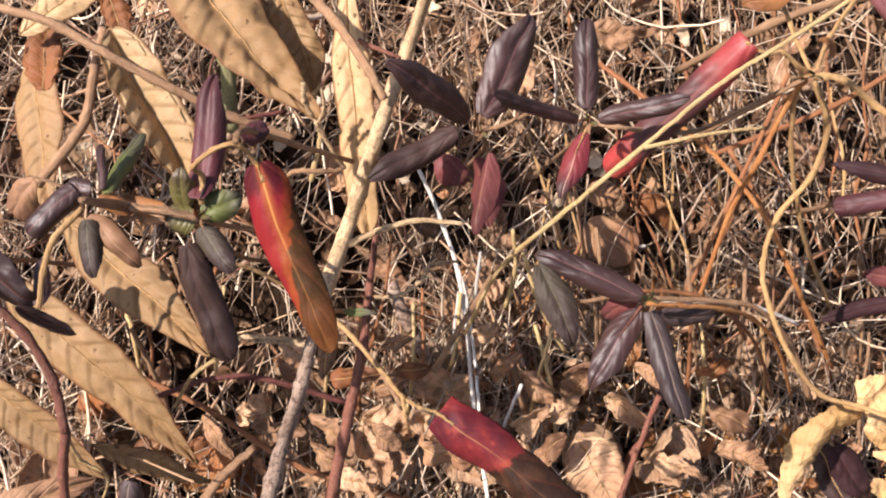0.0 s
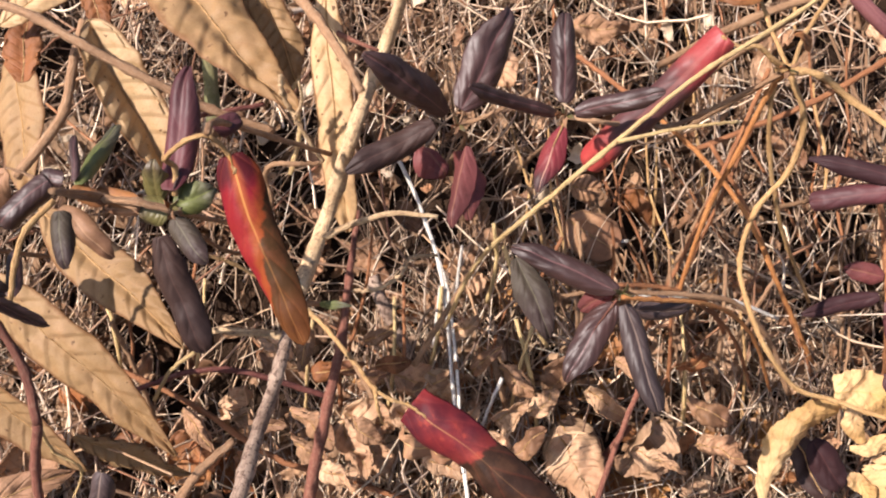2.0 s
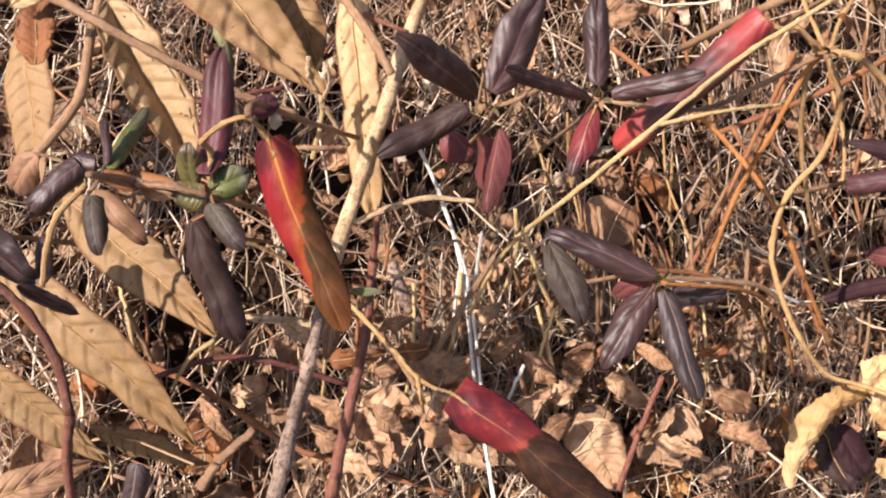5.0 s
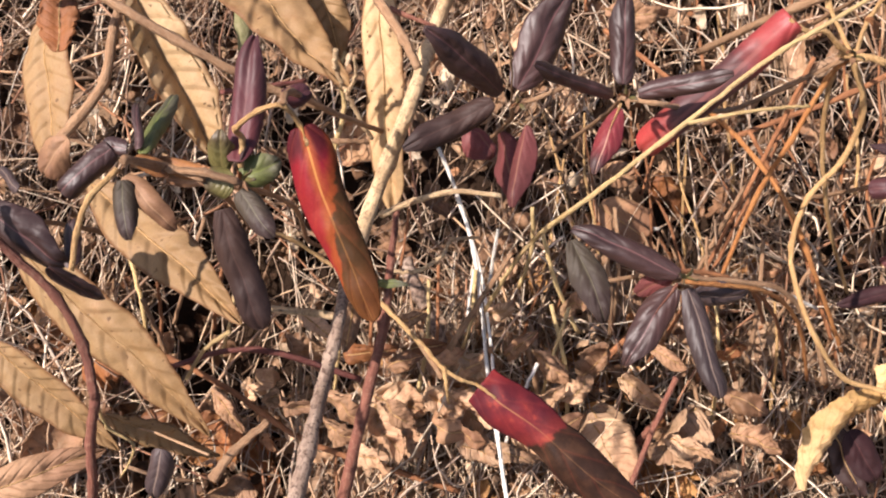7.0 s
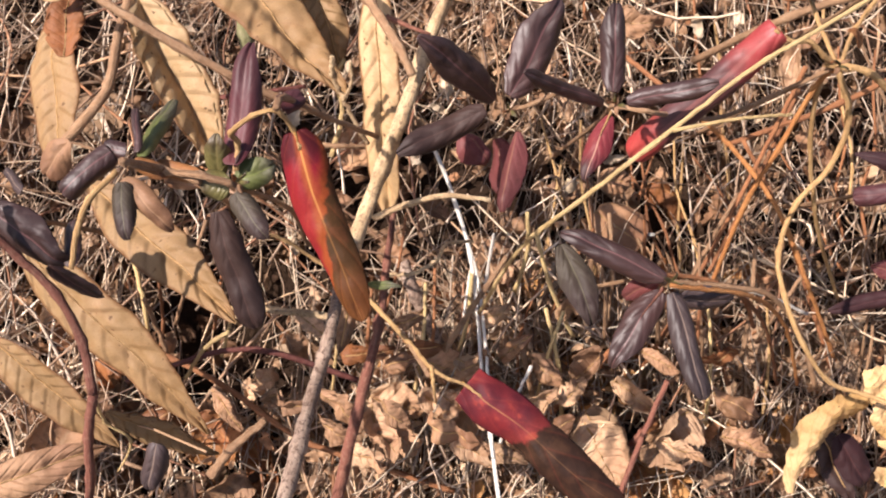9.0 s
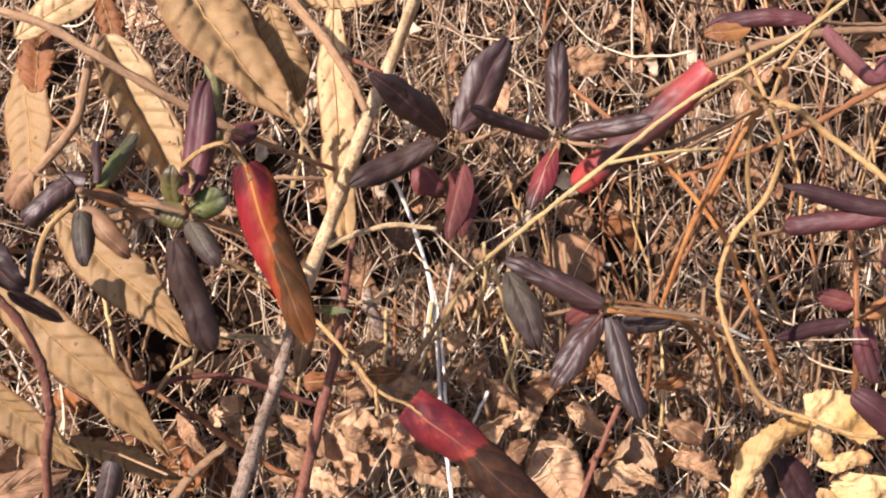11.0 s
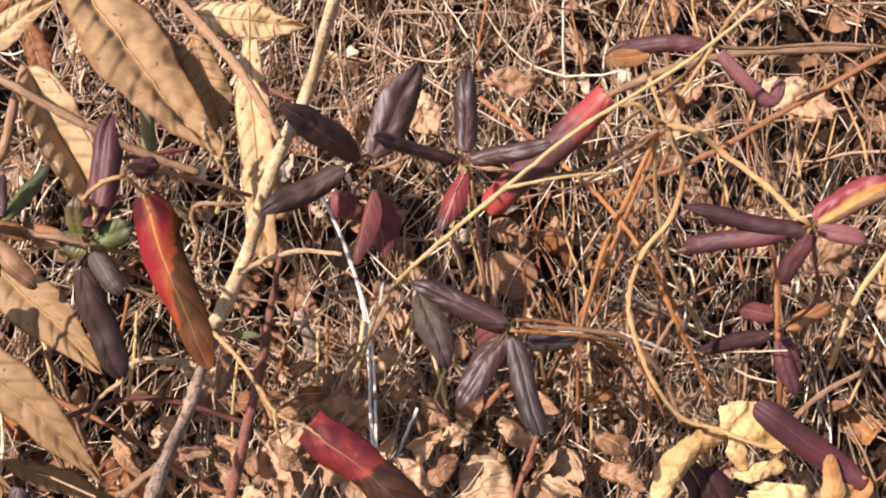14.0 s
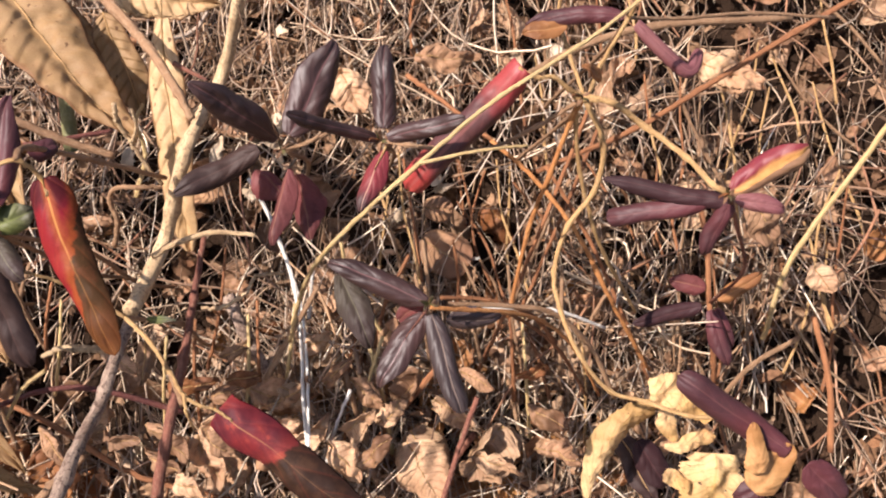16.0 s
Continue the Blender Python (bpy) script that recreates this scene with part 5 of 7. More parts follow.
stick('white_straw', 'white_straw', [(-0.0342, -0.0102, 0.1154), (-0.0279, -0.0168, 0.1073), (-0.0146, -0.0362, 0.0832), (-0.0023, -0.0654, 0.0561), (0.0042, -0.1110, 0.0380), (0.0070, -0.1555, 0.0345), (0.0172, -0.2385, 0.0225)], 0.00139, 0.00138, 'bleached white grass stalk', knots=1, kink=0.0003, twigs=[([(-0.0168, -0.0332, 0.0857), (0.0003, -0.0684, 0.0536), (0.0075, -0.1130, 0.0410), (0.0108, -0.1655, 0.0370), (0.0126, -0.2130, 0.0330)], 'white_straw', 0.00121, 0.00112), ([(-0.0019, -0.0747, 0.0483), (-0.0072, -0.1088, 0.0197)], 'white_straw', 0.00121, 0.00101), ([(0.0087, -0.0867, 0.0447), (0.0133, -0.0624, 0.0781)], 'white_straw', 0.00141, 0.00099)])
stick('orange_stalk', 'orange_stick', [(-0.2638, -0.1177, 0.0383), (-0.2205, -0.1331, 0.0254), (-0.173, -0.1508, 0.0106), (-0.1172, -0.1785, -0.0127), (-0.0622, -0.1876, -0.0334), (-0.0094, -0.1956, -0.0532)], 0.00196, 0.00222, 'long thin orange-brown stalk', knots=3)
stick('dark_stalk', 'bark_dark', [(-0.2332, -0.1606, 0.0284), (-0.1972, -0.1565, 0.0449), (-0.1641, -0.1488, 0.0514), (-0.132, -0.1442, 0.0422), (-0.0795, -0.1461, 0.0145)], 0.00171, 0.00216, 'dark red arching stalk', knots=2)
stick('brown_branch', 'vine_brown', [(-0.2192, -0.0117, 0.2317), (-0.2253, -0.0301, 0.2162), (-0.2272, -0.0615, 0.2029), (-0.2406, -0.0773, 0.1897), (-0.2605, -0.0847, 0.1704)], 0.00276, 0.00345, 'forked tan branch among dry leaves', knots=1)
stick('brown_branch', 'vine_brown', [(-0.2762, -0.0415, 0.272), (-0.2315, -0.0576, 0.2715), (-0.1944, -0.073, 0.2586), (-0.1531, -0.083, 0.2372), (-0.1243, -0.0862, 0.2214), (-0.0982, -0.0858, 0.2087)], 0.00268, 0.00245, 'pale brown stem running across dry leaves', knots=3)
stick('brown_branch', 'vine_brown', [(-0.1164, -0.0174, 0.2987), (-0.091, -0.0421, 0.2845), (-0.0687, -0.0681, 0.2757), (-0.0503, -0.096, 0.2654), (-0.0428, -0.1071, 0.2561)], 0.00343, 0.00223, 'dark brown stem leaning on a cream stick', knots=3, twigs=[([(-0.0648, -0.0487, 0.2529), (-0.0499, -0.0699, 0.2612), (-0.0343, -0.0902, 0.2702)], 'bark_red', 0.00193, 0.00089)])
stick('green_branch', 'green_stem', [(-0.1731, 0.0697, 0.1956), (-0.1636, 0.0376, 0.1686), (-0.1639, 0.0139, 0.1226)], 0.0051, 0.00566, 'mossy green stem standing in the tangle', knots=1)
stick('red_twig', 'orange_stick', [(0.186, 0.0143, 0.0969), (0.2531, 0.0094, 0.145), (0.2959, 0.0157, 0.1764), (0.3605, 0.0322, 0.2163), (0.42, 0.047, 0.25)], 0.00208, 0.00221, 'long thin red-brown twig', knots=3)
stick('brown_twig', 'vine_brown', [(0.1547, 0.0461, 0.1496), (0.194, 0.005, 0.2196), (0.2451, 0.0013, 0.2426), (0.34, 0.006, 0.2466)], 0.00283, 0.00241, 'grey-brown twig across the tangle', knots=2)
stick('orange_stalk', 'orange_stick', [(0.2398, 0.0478, 0.125), (0.2107, -0.0032, 0.0822), (0.1738, -0.0581, 0.01)], 0.00167, 0.0015, 'upright orange-brown dry stalk')
stick('dry_stalk', 'vine_brown', [(0.2087, -0.0048, 0.107), (0.1898, -0.0223, 0.0661), (0.1676, -0.0488, 0.0048)], 0.00182, 0.00174, 'leaning grey-brown dry stalk')
stick('orange_stalk', 'orange_stick', [(0.1855, -0.0112, 0.1277), (0.2256, -0.0458, 0.0725), (0.279, -0.1022, -0.027)], 0.00157, 0.00171, 'leaning orange-brown dry stalk')
stick('orange_stalk', 'orange_stick', [(0.213, -0.0029, 0.1868), (0.1961, -0.028, 0.1397), (0.1591, -0.0779, 0.0456), (0.1319, -0.1045, -0.029)], 0.00166, 0.00171, 'long leaning orange-brown dry stalk')
stick('pale_stalk', 'straw', [(0.4406, -0.0061, 0.1841), (0.4099, -0.0373, 0.1579), (0.3719, -0.0668, 0.081), (0.3653, -0.0888, 0.0104)], 0.00221, 0.00208, 'long leaning yellow dry stalk')
stick('red_stalk', 'orange_stick', [(0.3789, -0.1117, 0.0694), (0.3921, -0.1472, 0.0332), (0.3991, -0.178, -0.0123)], 0.00228, 0.00255, 'upright orange-red woody stalk')
stick('dry_stalk', 'vine_brown', [(0.3772, -0.1115, 0.0435), (0.3428, -0.1221, 0.0216), (0.3239, -0.1289, -0.0233)], 0.00196, 0.00208, 'thin grey dry stalk near the ground')
stick('red_stalk', 'bark_red', [(0.1293, -0.1622, 0.001), (0.1143, -0.1732, -0.0213), (0.1031, -0.1847, -0.044)], 0.00236, 0.00243, 'thin red-brown stalk in the litter')
stick('orange_stalk', 'orange_stick', [(0.1116, -0.107, 0.0212), (0.0722, -0.1359, -0.0161), (0.0441, -0.1563, -0.0463)], 0.00243, 0.0025, 'orange-brown stalk in the litter')
stick('grey_twig', 'vine_brown', [(-0.1663, -0.2267, 0.0251), (-0.1528, -0.2128, 0.0369), (-0.1321, -0.1986, 0.0487)], 0.00357, 0.0025, 'short grey broken twig', knots=1)
stick('pale_tendril', 'bark_cream', [(-0.0855, -0.1004, 0.2617), (-0.0855, -0.1014, 0.2478), (-0.0805, -0.1027, 0.2337), (-0.0735, -0.1068, 0.2171), (-0.068, -0.1061, 0.2047)], 0.00149, 0.00128, 'pale forked dry tendril', kink=0.002, twigs=[([(-0.0805, -0.1027, 0.2337), (-0.0757, -0.1025, 0.2469), (-0.0758, -0.1027, 0.2598)], 'bark_cream', 0.00124, 0.00074)])
stick('pale_tendril', 'vine_brown', [(-0.1122, -0.0945, 0.1361), (-0.1048, -0.0965, 0.1605), (-0.1068, -0.0923, 0.1771), (-0.1002, -0.0937, 0.189), (-0.0853, -0.0935, 0.1892), (-0.069, -0.0861, 0.1823)], 0.00178, 0.00153, 'looped brown dry tendril', kink=0.001)
stick('pale_tendril', 'bark_cream', [(-0.0562, -0.1263, 0.1094), (-0.0411, -0.1255, 0.1101), (-0.0262, -0.118, 0.1164), (-0.0207, -0.1106, 0.1226), (-0.004, -0.1025, 0.1163)], 0.00143, 0.00109, 'thin wavy pale tendril', kink=0.002)
stick('pale_tendril', 'bark_cream', [(-0.1443, -0.172, 0.1233), (-0.1295, -0.1742, 0.1345), (-0.1099, -0.1806, 0.1422), (-0.0908, -0.1875, 0.1494)], 0.00167, 0.00189, 'pale curved dry tendril', kink=0.001)
stick('pale_tendril', 'straw', [(-0.1569, -0.156, 0.0845), (-0.1746, -0.1593, 0.0687), (-0.1885, -0.1687, 0.0478)], 0.00143, 0.00129, 'thin pale bent straw in shade')
stick('brown_twig', 'bark_grey', [(-0.0513, -0.0696, 0.0525), (-0.0401, -0.0891, 0.0362), (-0.0229, -0.1093, 0.0062)], 0.00526, 0.0041, 'short grey broken twig lying low', knots=1)
stick('dry_stalk', 'vine_brown', [(-0.0197, -0.1405, 0.0453), (0.0, -0.1215, 0.0742), (0.0193, -0.1032, 0.1027)], 0.00209, 0.00166, 'brown dry stalk leaning up')
stick('dry_stalk', 'vine_brown', [(0.0337, -0.1213, 0.0353), (0.0422, -0.1401, 0.0064), (0.0489, -0.1535, -0.0178)], 0.00236, 0.00202, 'curved brown dry stalk in litter')
stick('dry_stalk', 'straw', [(0.0632, -0.1063, 0.0479), (0.0534, -0.1303, 0.0277), (0.0469, -0.1473, -0.0126)], 0.00137, 0.00121, 'thin pale dry stalk in litter')
stick('red_twig', 'bark_red', [(0.1276, -0.1635, 0.0521), (0.1146, -0.1869, 0.0194), (0.1031, -0.2113, -0.0141)], 0.00203, 0.00209, 'thin red-brown twig leaning up')
stick('dark_stalk', 'bark_dark', [(-0.1691, -0.0429, 0.1794), (-0.1475, -0.0486, 0.1877), (-0.1125, -0.036, 0.1851)], 0.00161, 0.00161, 'thin dark red stalk behind leaves')
stick('pale_tendril', 'white_straw', [(0.1209, -0.1283, 0.1078), (0.1477, -0.1286, 0.1075), (0.1804, -0.1305, 0.1059), (0.2181, -0.1278, 0.082)], 0.00143, 0.00111, 'thin bleached tendril over grass')
stick('vine_stem', 'vine_brown', [(0.1001, -0.1813, 0.1799), (0.1379, -0.1712, 0.1640), (0.1702, -0.1639, 0.1453), (0.1992, -0.1640, 0.1062), (0.2212, -0.1714, 0.0601)], 0.00149, 0.00178, 'brown vine bending to the ground', knots=2)
stick('vine_stem', 'orange_stick', [(0.0962, -0.1721, 0.1745), (0.1175, -0.1670, 0.1667), (0.1372, -0.1643, 0.1568), (0.1594, -0.1521, 0.1284), (0.1833, -0.1362, 0.0765)], 0.00124, 0.00143, 'orange-brown vine beside another', knots=2)
stick('white_straw', 'white_straw', [(0.0398, -0.1469, 0.0399), (0.027, -0.1659, 0.0109), (0.0181, -0.1886, -0.0212)], 0.00133, 0.00118, 'bleached white grass stalk, short')
stick('white_straw', 'white_straw', [(0.1442, -0.0113, 0.0231), (0.1115, -0.0111, 0.0233), (0.0835, -0.014, 0.0209)], 0.00132, 0.0011, 'bleached straw lying on a leaf')
stick('pale_tendril', 'straw', [(-0.0933, -0.0841, 0.1709), (-0.0873, -0.063, 0.1887), (-0.0906, -0.0552, 0.2083), (-0.0859, -0.046, 0.216)], 0.00155, 0.00102, 'pale upright dry tendril')
dry_leaf('brown_leaf', (-0.1041, -0.1711, 0.0092), (-0.0772, -0.1935, 0.01), 0.0183, 'dull brown curled dead leaf on the litter', 20, kind='oval', roll=108.0, crinkle=0.004, fine=0.15, crumple=0.012, nv=26, nu=14, ragged=0.4, bend=70, group='fallen leaves')
dry_leaf('pink_dry', (-0.0684, -0.1628, 0.0119), (-0.0498, -0.1946, 0.0048), 0.0214, 'pinkish curled dead leaf on the litter', -25, kind='round', roll=144.0, crinkle=0.004, fine=0.15, crumple=0.016, nv=26, nu=14, ragged=0.4, bend=-60, group='fallen leaves')
dry_leaf('rust', (-0.0917, -0.1312, 0.0218), (-0.0528, -0.1359, 0.0374), 0.0156, 'rust-brown curled dead leaf on the litter', 10, kind='lance', roll=126.0, crinkle=0.004, fine=0.15, crumple=0.009, nv=26, nu=14, ragged=0.4, bend=40, group='fallen leaves')
dry_leaf('withered', (-0.0314, -0.1702, 0.0099), (0.006, -0.1925, 0.0108), 0.0213, 'dark brown withered leaf on the litter', 35, kind='oval', roll=108.0, crinkle=0.004, fine=0.15, crumple=0.012, nv=26, nu=14, ragged=0.4, bend=70, group='fallen leaves')
dry_leaf('brown_leaf', (-0.0204, -0.1444, 0.018), (0.0125, -0.1412, 0.0402), 0.0186, 'dull brown curled dead leaf on the litter', -10, kind='round', roll=162.0, crinkle=0.004, fine=0.15, crumple=0.016, nv=26, nu=14, ragged=0.4, bend=-60, group='fallen leaves')
dry_leaf('pink_dry', (0.0336, -0.1655, 0.0118), (0.057, -0.1608, 0.0353), 0.0183, 'pinkish tan crumpled dead leaf on the litter', 20, kind='lance', roll=-162.0, crinkle=0.004, fine=0.15, crumple=0.009, nv=26, nu=14, ragged=0.4, bend=40, group='fallen leaves')
dry_leaf('withered', (0.046, -0.1886, 0.0049), (0.0687, -0.1807, 0.0311), 0.0181, 'dark brown withered leaf on the litter', -25, kind='oval', roll=126.0, crinkle=0.004, fine=0.15, crumple=0.012, nv=26, nu=14, ragged=0.4, bend=70, group='fallen leaves')
dry_leaf('pink_dry', (0.0995, -0.1448, 0.0187), (0.1226, -0.168, 0.0188), 0.0186, 'pinkish curled dead leaf on the litter', 10, kind='round', roll=-144.0, crinkle=0.004, fine=0.15, crumple=0.016, nv=26, nu=14, ragged=0.4, bend=-60, group='fallen leaves')
dry_leaf('pink_dry', (0.1268, -0.1839, 0.0068), (0.1603, -0.1998, 0.013), 0.0211, 'pinkish tan crumpled dead leaf on the litter', 35, kind='lance', roll=108.0, crinkle=0.004, fine=0.15, crumple=0.009, nv=26, nu=14, ragged=0.4, bend=40, group='fallen leaves')
dry_leaf('withered', (0.1697, -0.152, 0.0169), (0.1951, -0.1719, 0.0198), 0.0172, 'dark brown withered leaf on the litter', -10, kind='oval', roll=180.0, crinkle=0.004, fine=0.15, crumple=0.012, nv=26, nu=14, ragged=0.4, bend=70, group='fallen leaves')
dry_leaf('brown_leaf', (0.1717, -0.1795, 0.0084), (0.2005, -0.1956, 0.0144), 0.0194, 'dull brown curled dead leaf on the litter', 20, kind='round', roll=126.0, crinkle=0.004, fine=0.15, crumple=0.016, nv=26, nu=14, ragged=0.4, bend=-60, group='fallen leaves')
dry_leaf('pink_dry', (0.0059, -0.1929, 0.0034), (0.0378, -0.2058, 0.0122), 0.018, 'pinkish tan crumpled dead leaf on the litter', -25, kind='lance', roll=90.0, crinkle=0.004, fine=0.15, crumple=0.009, nv=26, nu=14, ragged=0.4, bend=40, group='fallen leaves')
dry_leaf('brown_leaf', (-0.0557, -0.1102, 0.0289), (-0.0297, -0.109, 0.0495), 0.0126, 'dull brown curled dead leaf on the litter', 10, kind='oval', roll=144.0, crinkle=0.004, fine=0.15, crumple=0.012, nv=26, nu=14, ragged=0.4, bend=70, group='fallen leaves')
dry_leaf('brown_leaf', (-0.1455, -0.1638, 0.0111), (-0.1139, -0.1772, 0.0194), 0.0184, 'brown crumpled dead leaf on the litter', 35, kind='round', roll=108.0, crinkle=0.004, fine=0.15, crumple=0.016, nv=26, nu=14, ragged=0.4, bend=-60, group='fallen leaves')
dry_leaf('brown_leaf', (-0.179, -0.1563, 0.0132), (-0.1539, -0.1852, 0.0086), 0.0185, 'dull brown curled dead leaf on the litter', -10, kind='lance', roll=108.0, crinkle=0.004, fine=0.15, crumple=0.009, nv=26, nu=14, ragged=0.4, bend=40, group='fallen leaves')
dry_leaf('rust', (0.163, -0.1278, 0.0246), (0.1847, -0.1327, 0.04), 0.0137, 'rust-brown curled dead leaf on the litter', 20, kind='oval', roll=144.0, crinkle=0.004, fine=0.15, crumple=0.012, nv=26, nu=14, ragged=0.4, bend=70, group='fallen leaves')
dry_leaf('brown_leaf', (0.0705, -0.1452, 0.0184), (0.0854, -0.1376, 0.0443), 0.0155, 'brown crumpled dead leaf on the litter', -25, kind='round', roll=-162.0, crinkle=0.004, fine=0.15, crumple=0.016, nv=26, nu=14, ragged=0.4, bend=-60, group='fallen leaves')
dry_leaf('brown_leaf', (0.1211, -0.1243, 0.0255), (0.1439, -0.1418, 0.0304), 0.0157, 'dull brown curled dead leaf on the litter', 10, kind='lance', roll=144.0, crinkle=0.004, fine=0.15, crumple=0.009, nv=26, nu=14, ragged=0.4, bend=40, group='fallen leaves')
dry_leaf('brown_leaf', (-0.1017, -0.1553, 0.014), (-0.0725, -0.1812, 0.0119), 0.0215, 'dull brown curled dead leaf on the litter', 35, kind='oval', roll=162.0, crinkle=0.004, fine=0.15, crumple=0.012, nv=26, nu=14, ragged=0.4, bend=70, group='fallen leaves')
dry_leaf('pink_dry', (-0.0363, -0.1545, 0.0147), (-0.0107, -0.1743, 0.0177), 0.0197, 'pinkish curled dead leaf on the litter', -10, kind='round', roll=126.0, crinkle=0.004, fine=0.15, crumple=0.016, nv=26, nu=14, ragged=0.4, bend=-60, group='fallen leaves')
dry_leaf('pink_dry', (0.0011, -0.1698, 0.0102), (0.0251, -0.1651, 0.0338), 0.0183, 'pinkish tan crumpled dead leaf on the litter', 20, kind='lance', roll=-144.0, crinkle=0.004, fine=0.15, crumple=0.009, nv=26, nu=14, ragged=0.4, bend=40, group='fallen leaves')
dry_leaf('withered', (-0.06, -0.1388, 0.0195), (-0.0362, -0.1405, 0.0377), 0.0143, 'dark brown withered leaf on the litter', -25, kind='oval', roll=162.0, crinkle=0.004, fine=0.15, crumple=0.012, nv=26, nu=14, ragged=0.4, bend=70, group='fallen leaves')
dry_leaf('pink_dry', (-0.0142, -0.1893, 0.0043), (0.0142, -0.2053, 0.0105), 0.0211, 'pinkish curled dead leaf on the litter', 10, kind='round', roll=126.0, crinkle=0.004, fine=0.15, crumple=0.016, nv=26, nu=14, ragged=0.4, bend=-60, group='fallen leaves')
dry_leaf('pink_dry', (-0.0819, -0.1939, 0.0025), (-0.0559, -0.2098, 0.0088), 0.021, 'pinkish tan crumpled dead leaf on the litter', 35, kind='lance', roll=144.0, crinkle=0.004, fine=0.15, crumple=0.009, nv=26, nu=14, ragged=0.4, bend=40, group='fallen leaves')
dry_leaf('withered', (0.0206, -0.1297, 0.023), (0.0407, -0.1253, 0.0463), 0.0137, 'dark brown withered leaf on the litter', -10, kind='oval', roll=144.0, crinkle=0.004, fine=0.15, crumple=0.012, nv=26, nu=14, ragged=0.4, bend=70, group='fallen leaves')
dry_leaf('brown_leaf', (0.0624, -0.1044, 0.0317), (0.078, -0.1034, 0.0521), 0.0114, 'brown crumpled dead leaf on the litter', 20, kind='round', roll=162.0, crinkle=0.004, fine=0.15, crumple=0.016, nv=26, nu=14, ragged=0.4, bend=-60, group='fallen leaves')
dry_leaf('pink_dry', (0.3045, 0.0665, 0.1668), (0.3576, 0.0424, 0.1596), 0.0361, 'pale crumpled dead leaf behind a shoot', 10, kind='round', roll=90, crinkle=0.008, ragged=0.5, bend=40, crumple=0.01, nu=16, group='fallen leaves')
dry_leaf('brown_leaf', (0.0917, 0.0855, 0.1566), (0.1426, 0.0805, 0.1524), 0.0208, 'red-brown curled bark-like dead leaf', 0, kind='lance', roll=190, ragged=0.5, crinkle=0.008, crumple=0.01, nu=16, group='fallen leaves')
dry_leaf('pink_dry', (0.0324, 0.0769, 0.1494), (0.0493, 0.0577, 0.1202), 0.0294, 'dull brown dead leaf behind a shoot', 0, kind='oval', roll=60, crinkle=0.004, crumple=0.01, nu=16, group='fallen leaves')
dry_leaf('brown_leaf', (0.3259, -0.0586, 0.1401), (0.3523, -0.0733, 0.1017), 0.0247, 'dull brown dead leaf hanging low', 0, kind='oval', roll=60, crinkle=0.003, crumple=0.01, nu=16, group='fallen leaves')
dry_leaf('pink_dry', (0.3989, -0.0573, 0.0628), (0.4143, -0.0744, 0.0486), 0.0186, 'small pale dead leaf in grass', 0, kind='oval', roll=80, crinkle=0.004, crumple=0.01, nu=16, group='fallen leaves')
dry_leaf('pink_dry', (0.0783, -0.1674, 0.0031), (0.102, -0.2061, -0.0163), 0.0483, 'large pinkish curled dead leaf with a ridge', 15, kind='oval', roll=120, fold=-0.25, bend=50, crinkle=0.004, ragged=0.2, nv=40, crumple=0.01, nu=16, group='fallen leaves')
dry_leaf('pink_dry', (0.1492, -0.1631, 0.0133), (0.1231, -0.1883, -0.0144), 0.031, 'dead leaf with one edge curled up', -20, kind='oval', roll=-210, bend=30, crinkle=0.005, ragged=0.3, nv=40, crumple=0.01, nu=16, group='fallen leaves')
dry_leaf('pink_dry', (-0.0197, -0.1566, 0.0187), (0.005, -0.1699, -0.0055), 0.0273, 'crumpled pale dead leaf under a red leaf', 0, kind='round', roll=130, crinkle=0.008, ragged=0.5, crumple=0.01, nu=16, group='fallen leaves')
dry_leaf('pink_dry', (-0.0694, -0.1646, -0.001), (-0.0358, -0.183, -0.0165), 0.0353, 'crumpled pinkish dead leaf in sun', 10, kind='round', roll=120, crinkle=0.009, ragged=0.5, nv=40, crumple=0.01, nu=16, group='fallen leaves')
dry_leaf('pink_dry', (-0.01, -0.136, 0.0295), (0.0144, -0.1539, 0.021), 0.0217, 'sunlit crumpled dead leaf on top of the litter', 15, kind='oval', roll=110, bend=40, crinkle=0.004, fine=0.15, crumple=0.013, nv=24, nu=14, ragged=0.4, group='fallen leaves')
dry_leaf('pink_dry', (0.0224, -0.1726, 0.0118), (0.0477, -0.1944, 0.0001), 0.0252, 'sunlit crumpled dead leaf on top of the litter', 15, kind='oval', roll=110, bend=40, crinkle=0.004, fine=0.15, crumple=0.013, nv=24, nu=14, ragged=0.4, group='fallen leaves')
dry_leaf('brown_leaf', (0.0384, -0.131, 0.0271), (0.0647, -0.1467, 0.0205), 0.0203, 'sunlit crumpled dead leaf on top of the litter', 15, kind='oval', roll=110, bend=40, crinkle=0.004, fine=0.15, crumple=0.013, nv=24, nu=14, ragged=0.4, group='fallen leaves')
dry_leaf('pink_dry', (0.004, -0.1119, 0.0366), (0.0243, -0.1039, 0.0499), 0.0158, 'sunlit crumpled dead leaf on top of the litter', 15, kind='oval', roll=110, bend=40, crinkle=0.004, fine=0.15, crumple=0.013, nv=24, nu=14, ragged=0.4, group='fallen leaves')
dry_leaf('pink_dry', (0.0584, -0.1616, 0.0145), (0.077, -0.1465, 0.0272), 0.0186, 'sunlit crumpled dead leaf on top of the litter', 15, kind='oval', roll=110, bend=40, crinkle=0.004, fine=0.15, crumple=0.013, nv=24, nu=14, ragged=0.4, group='fallen leaves')
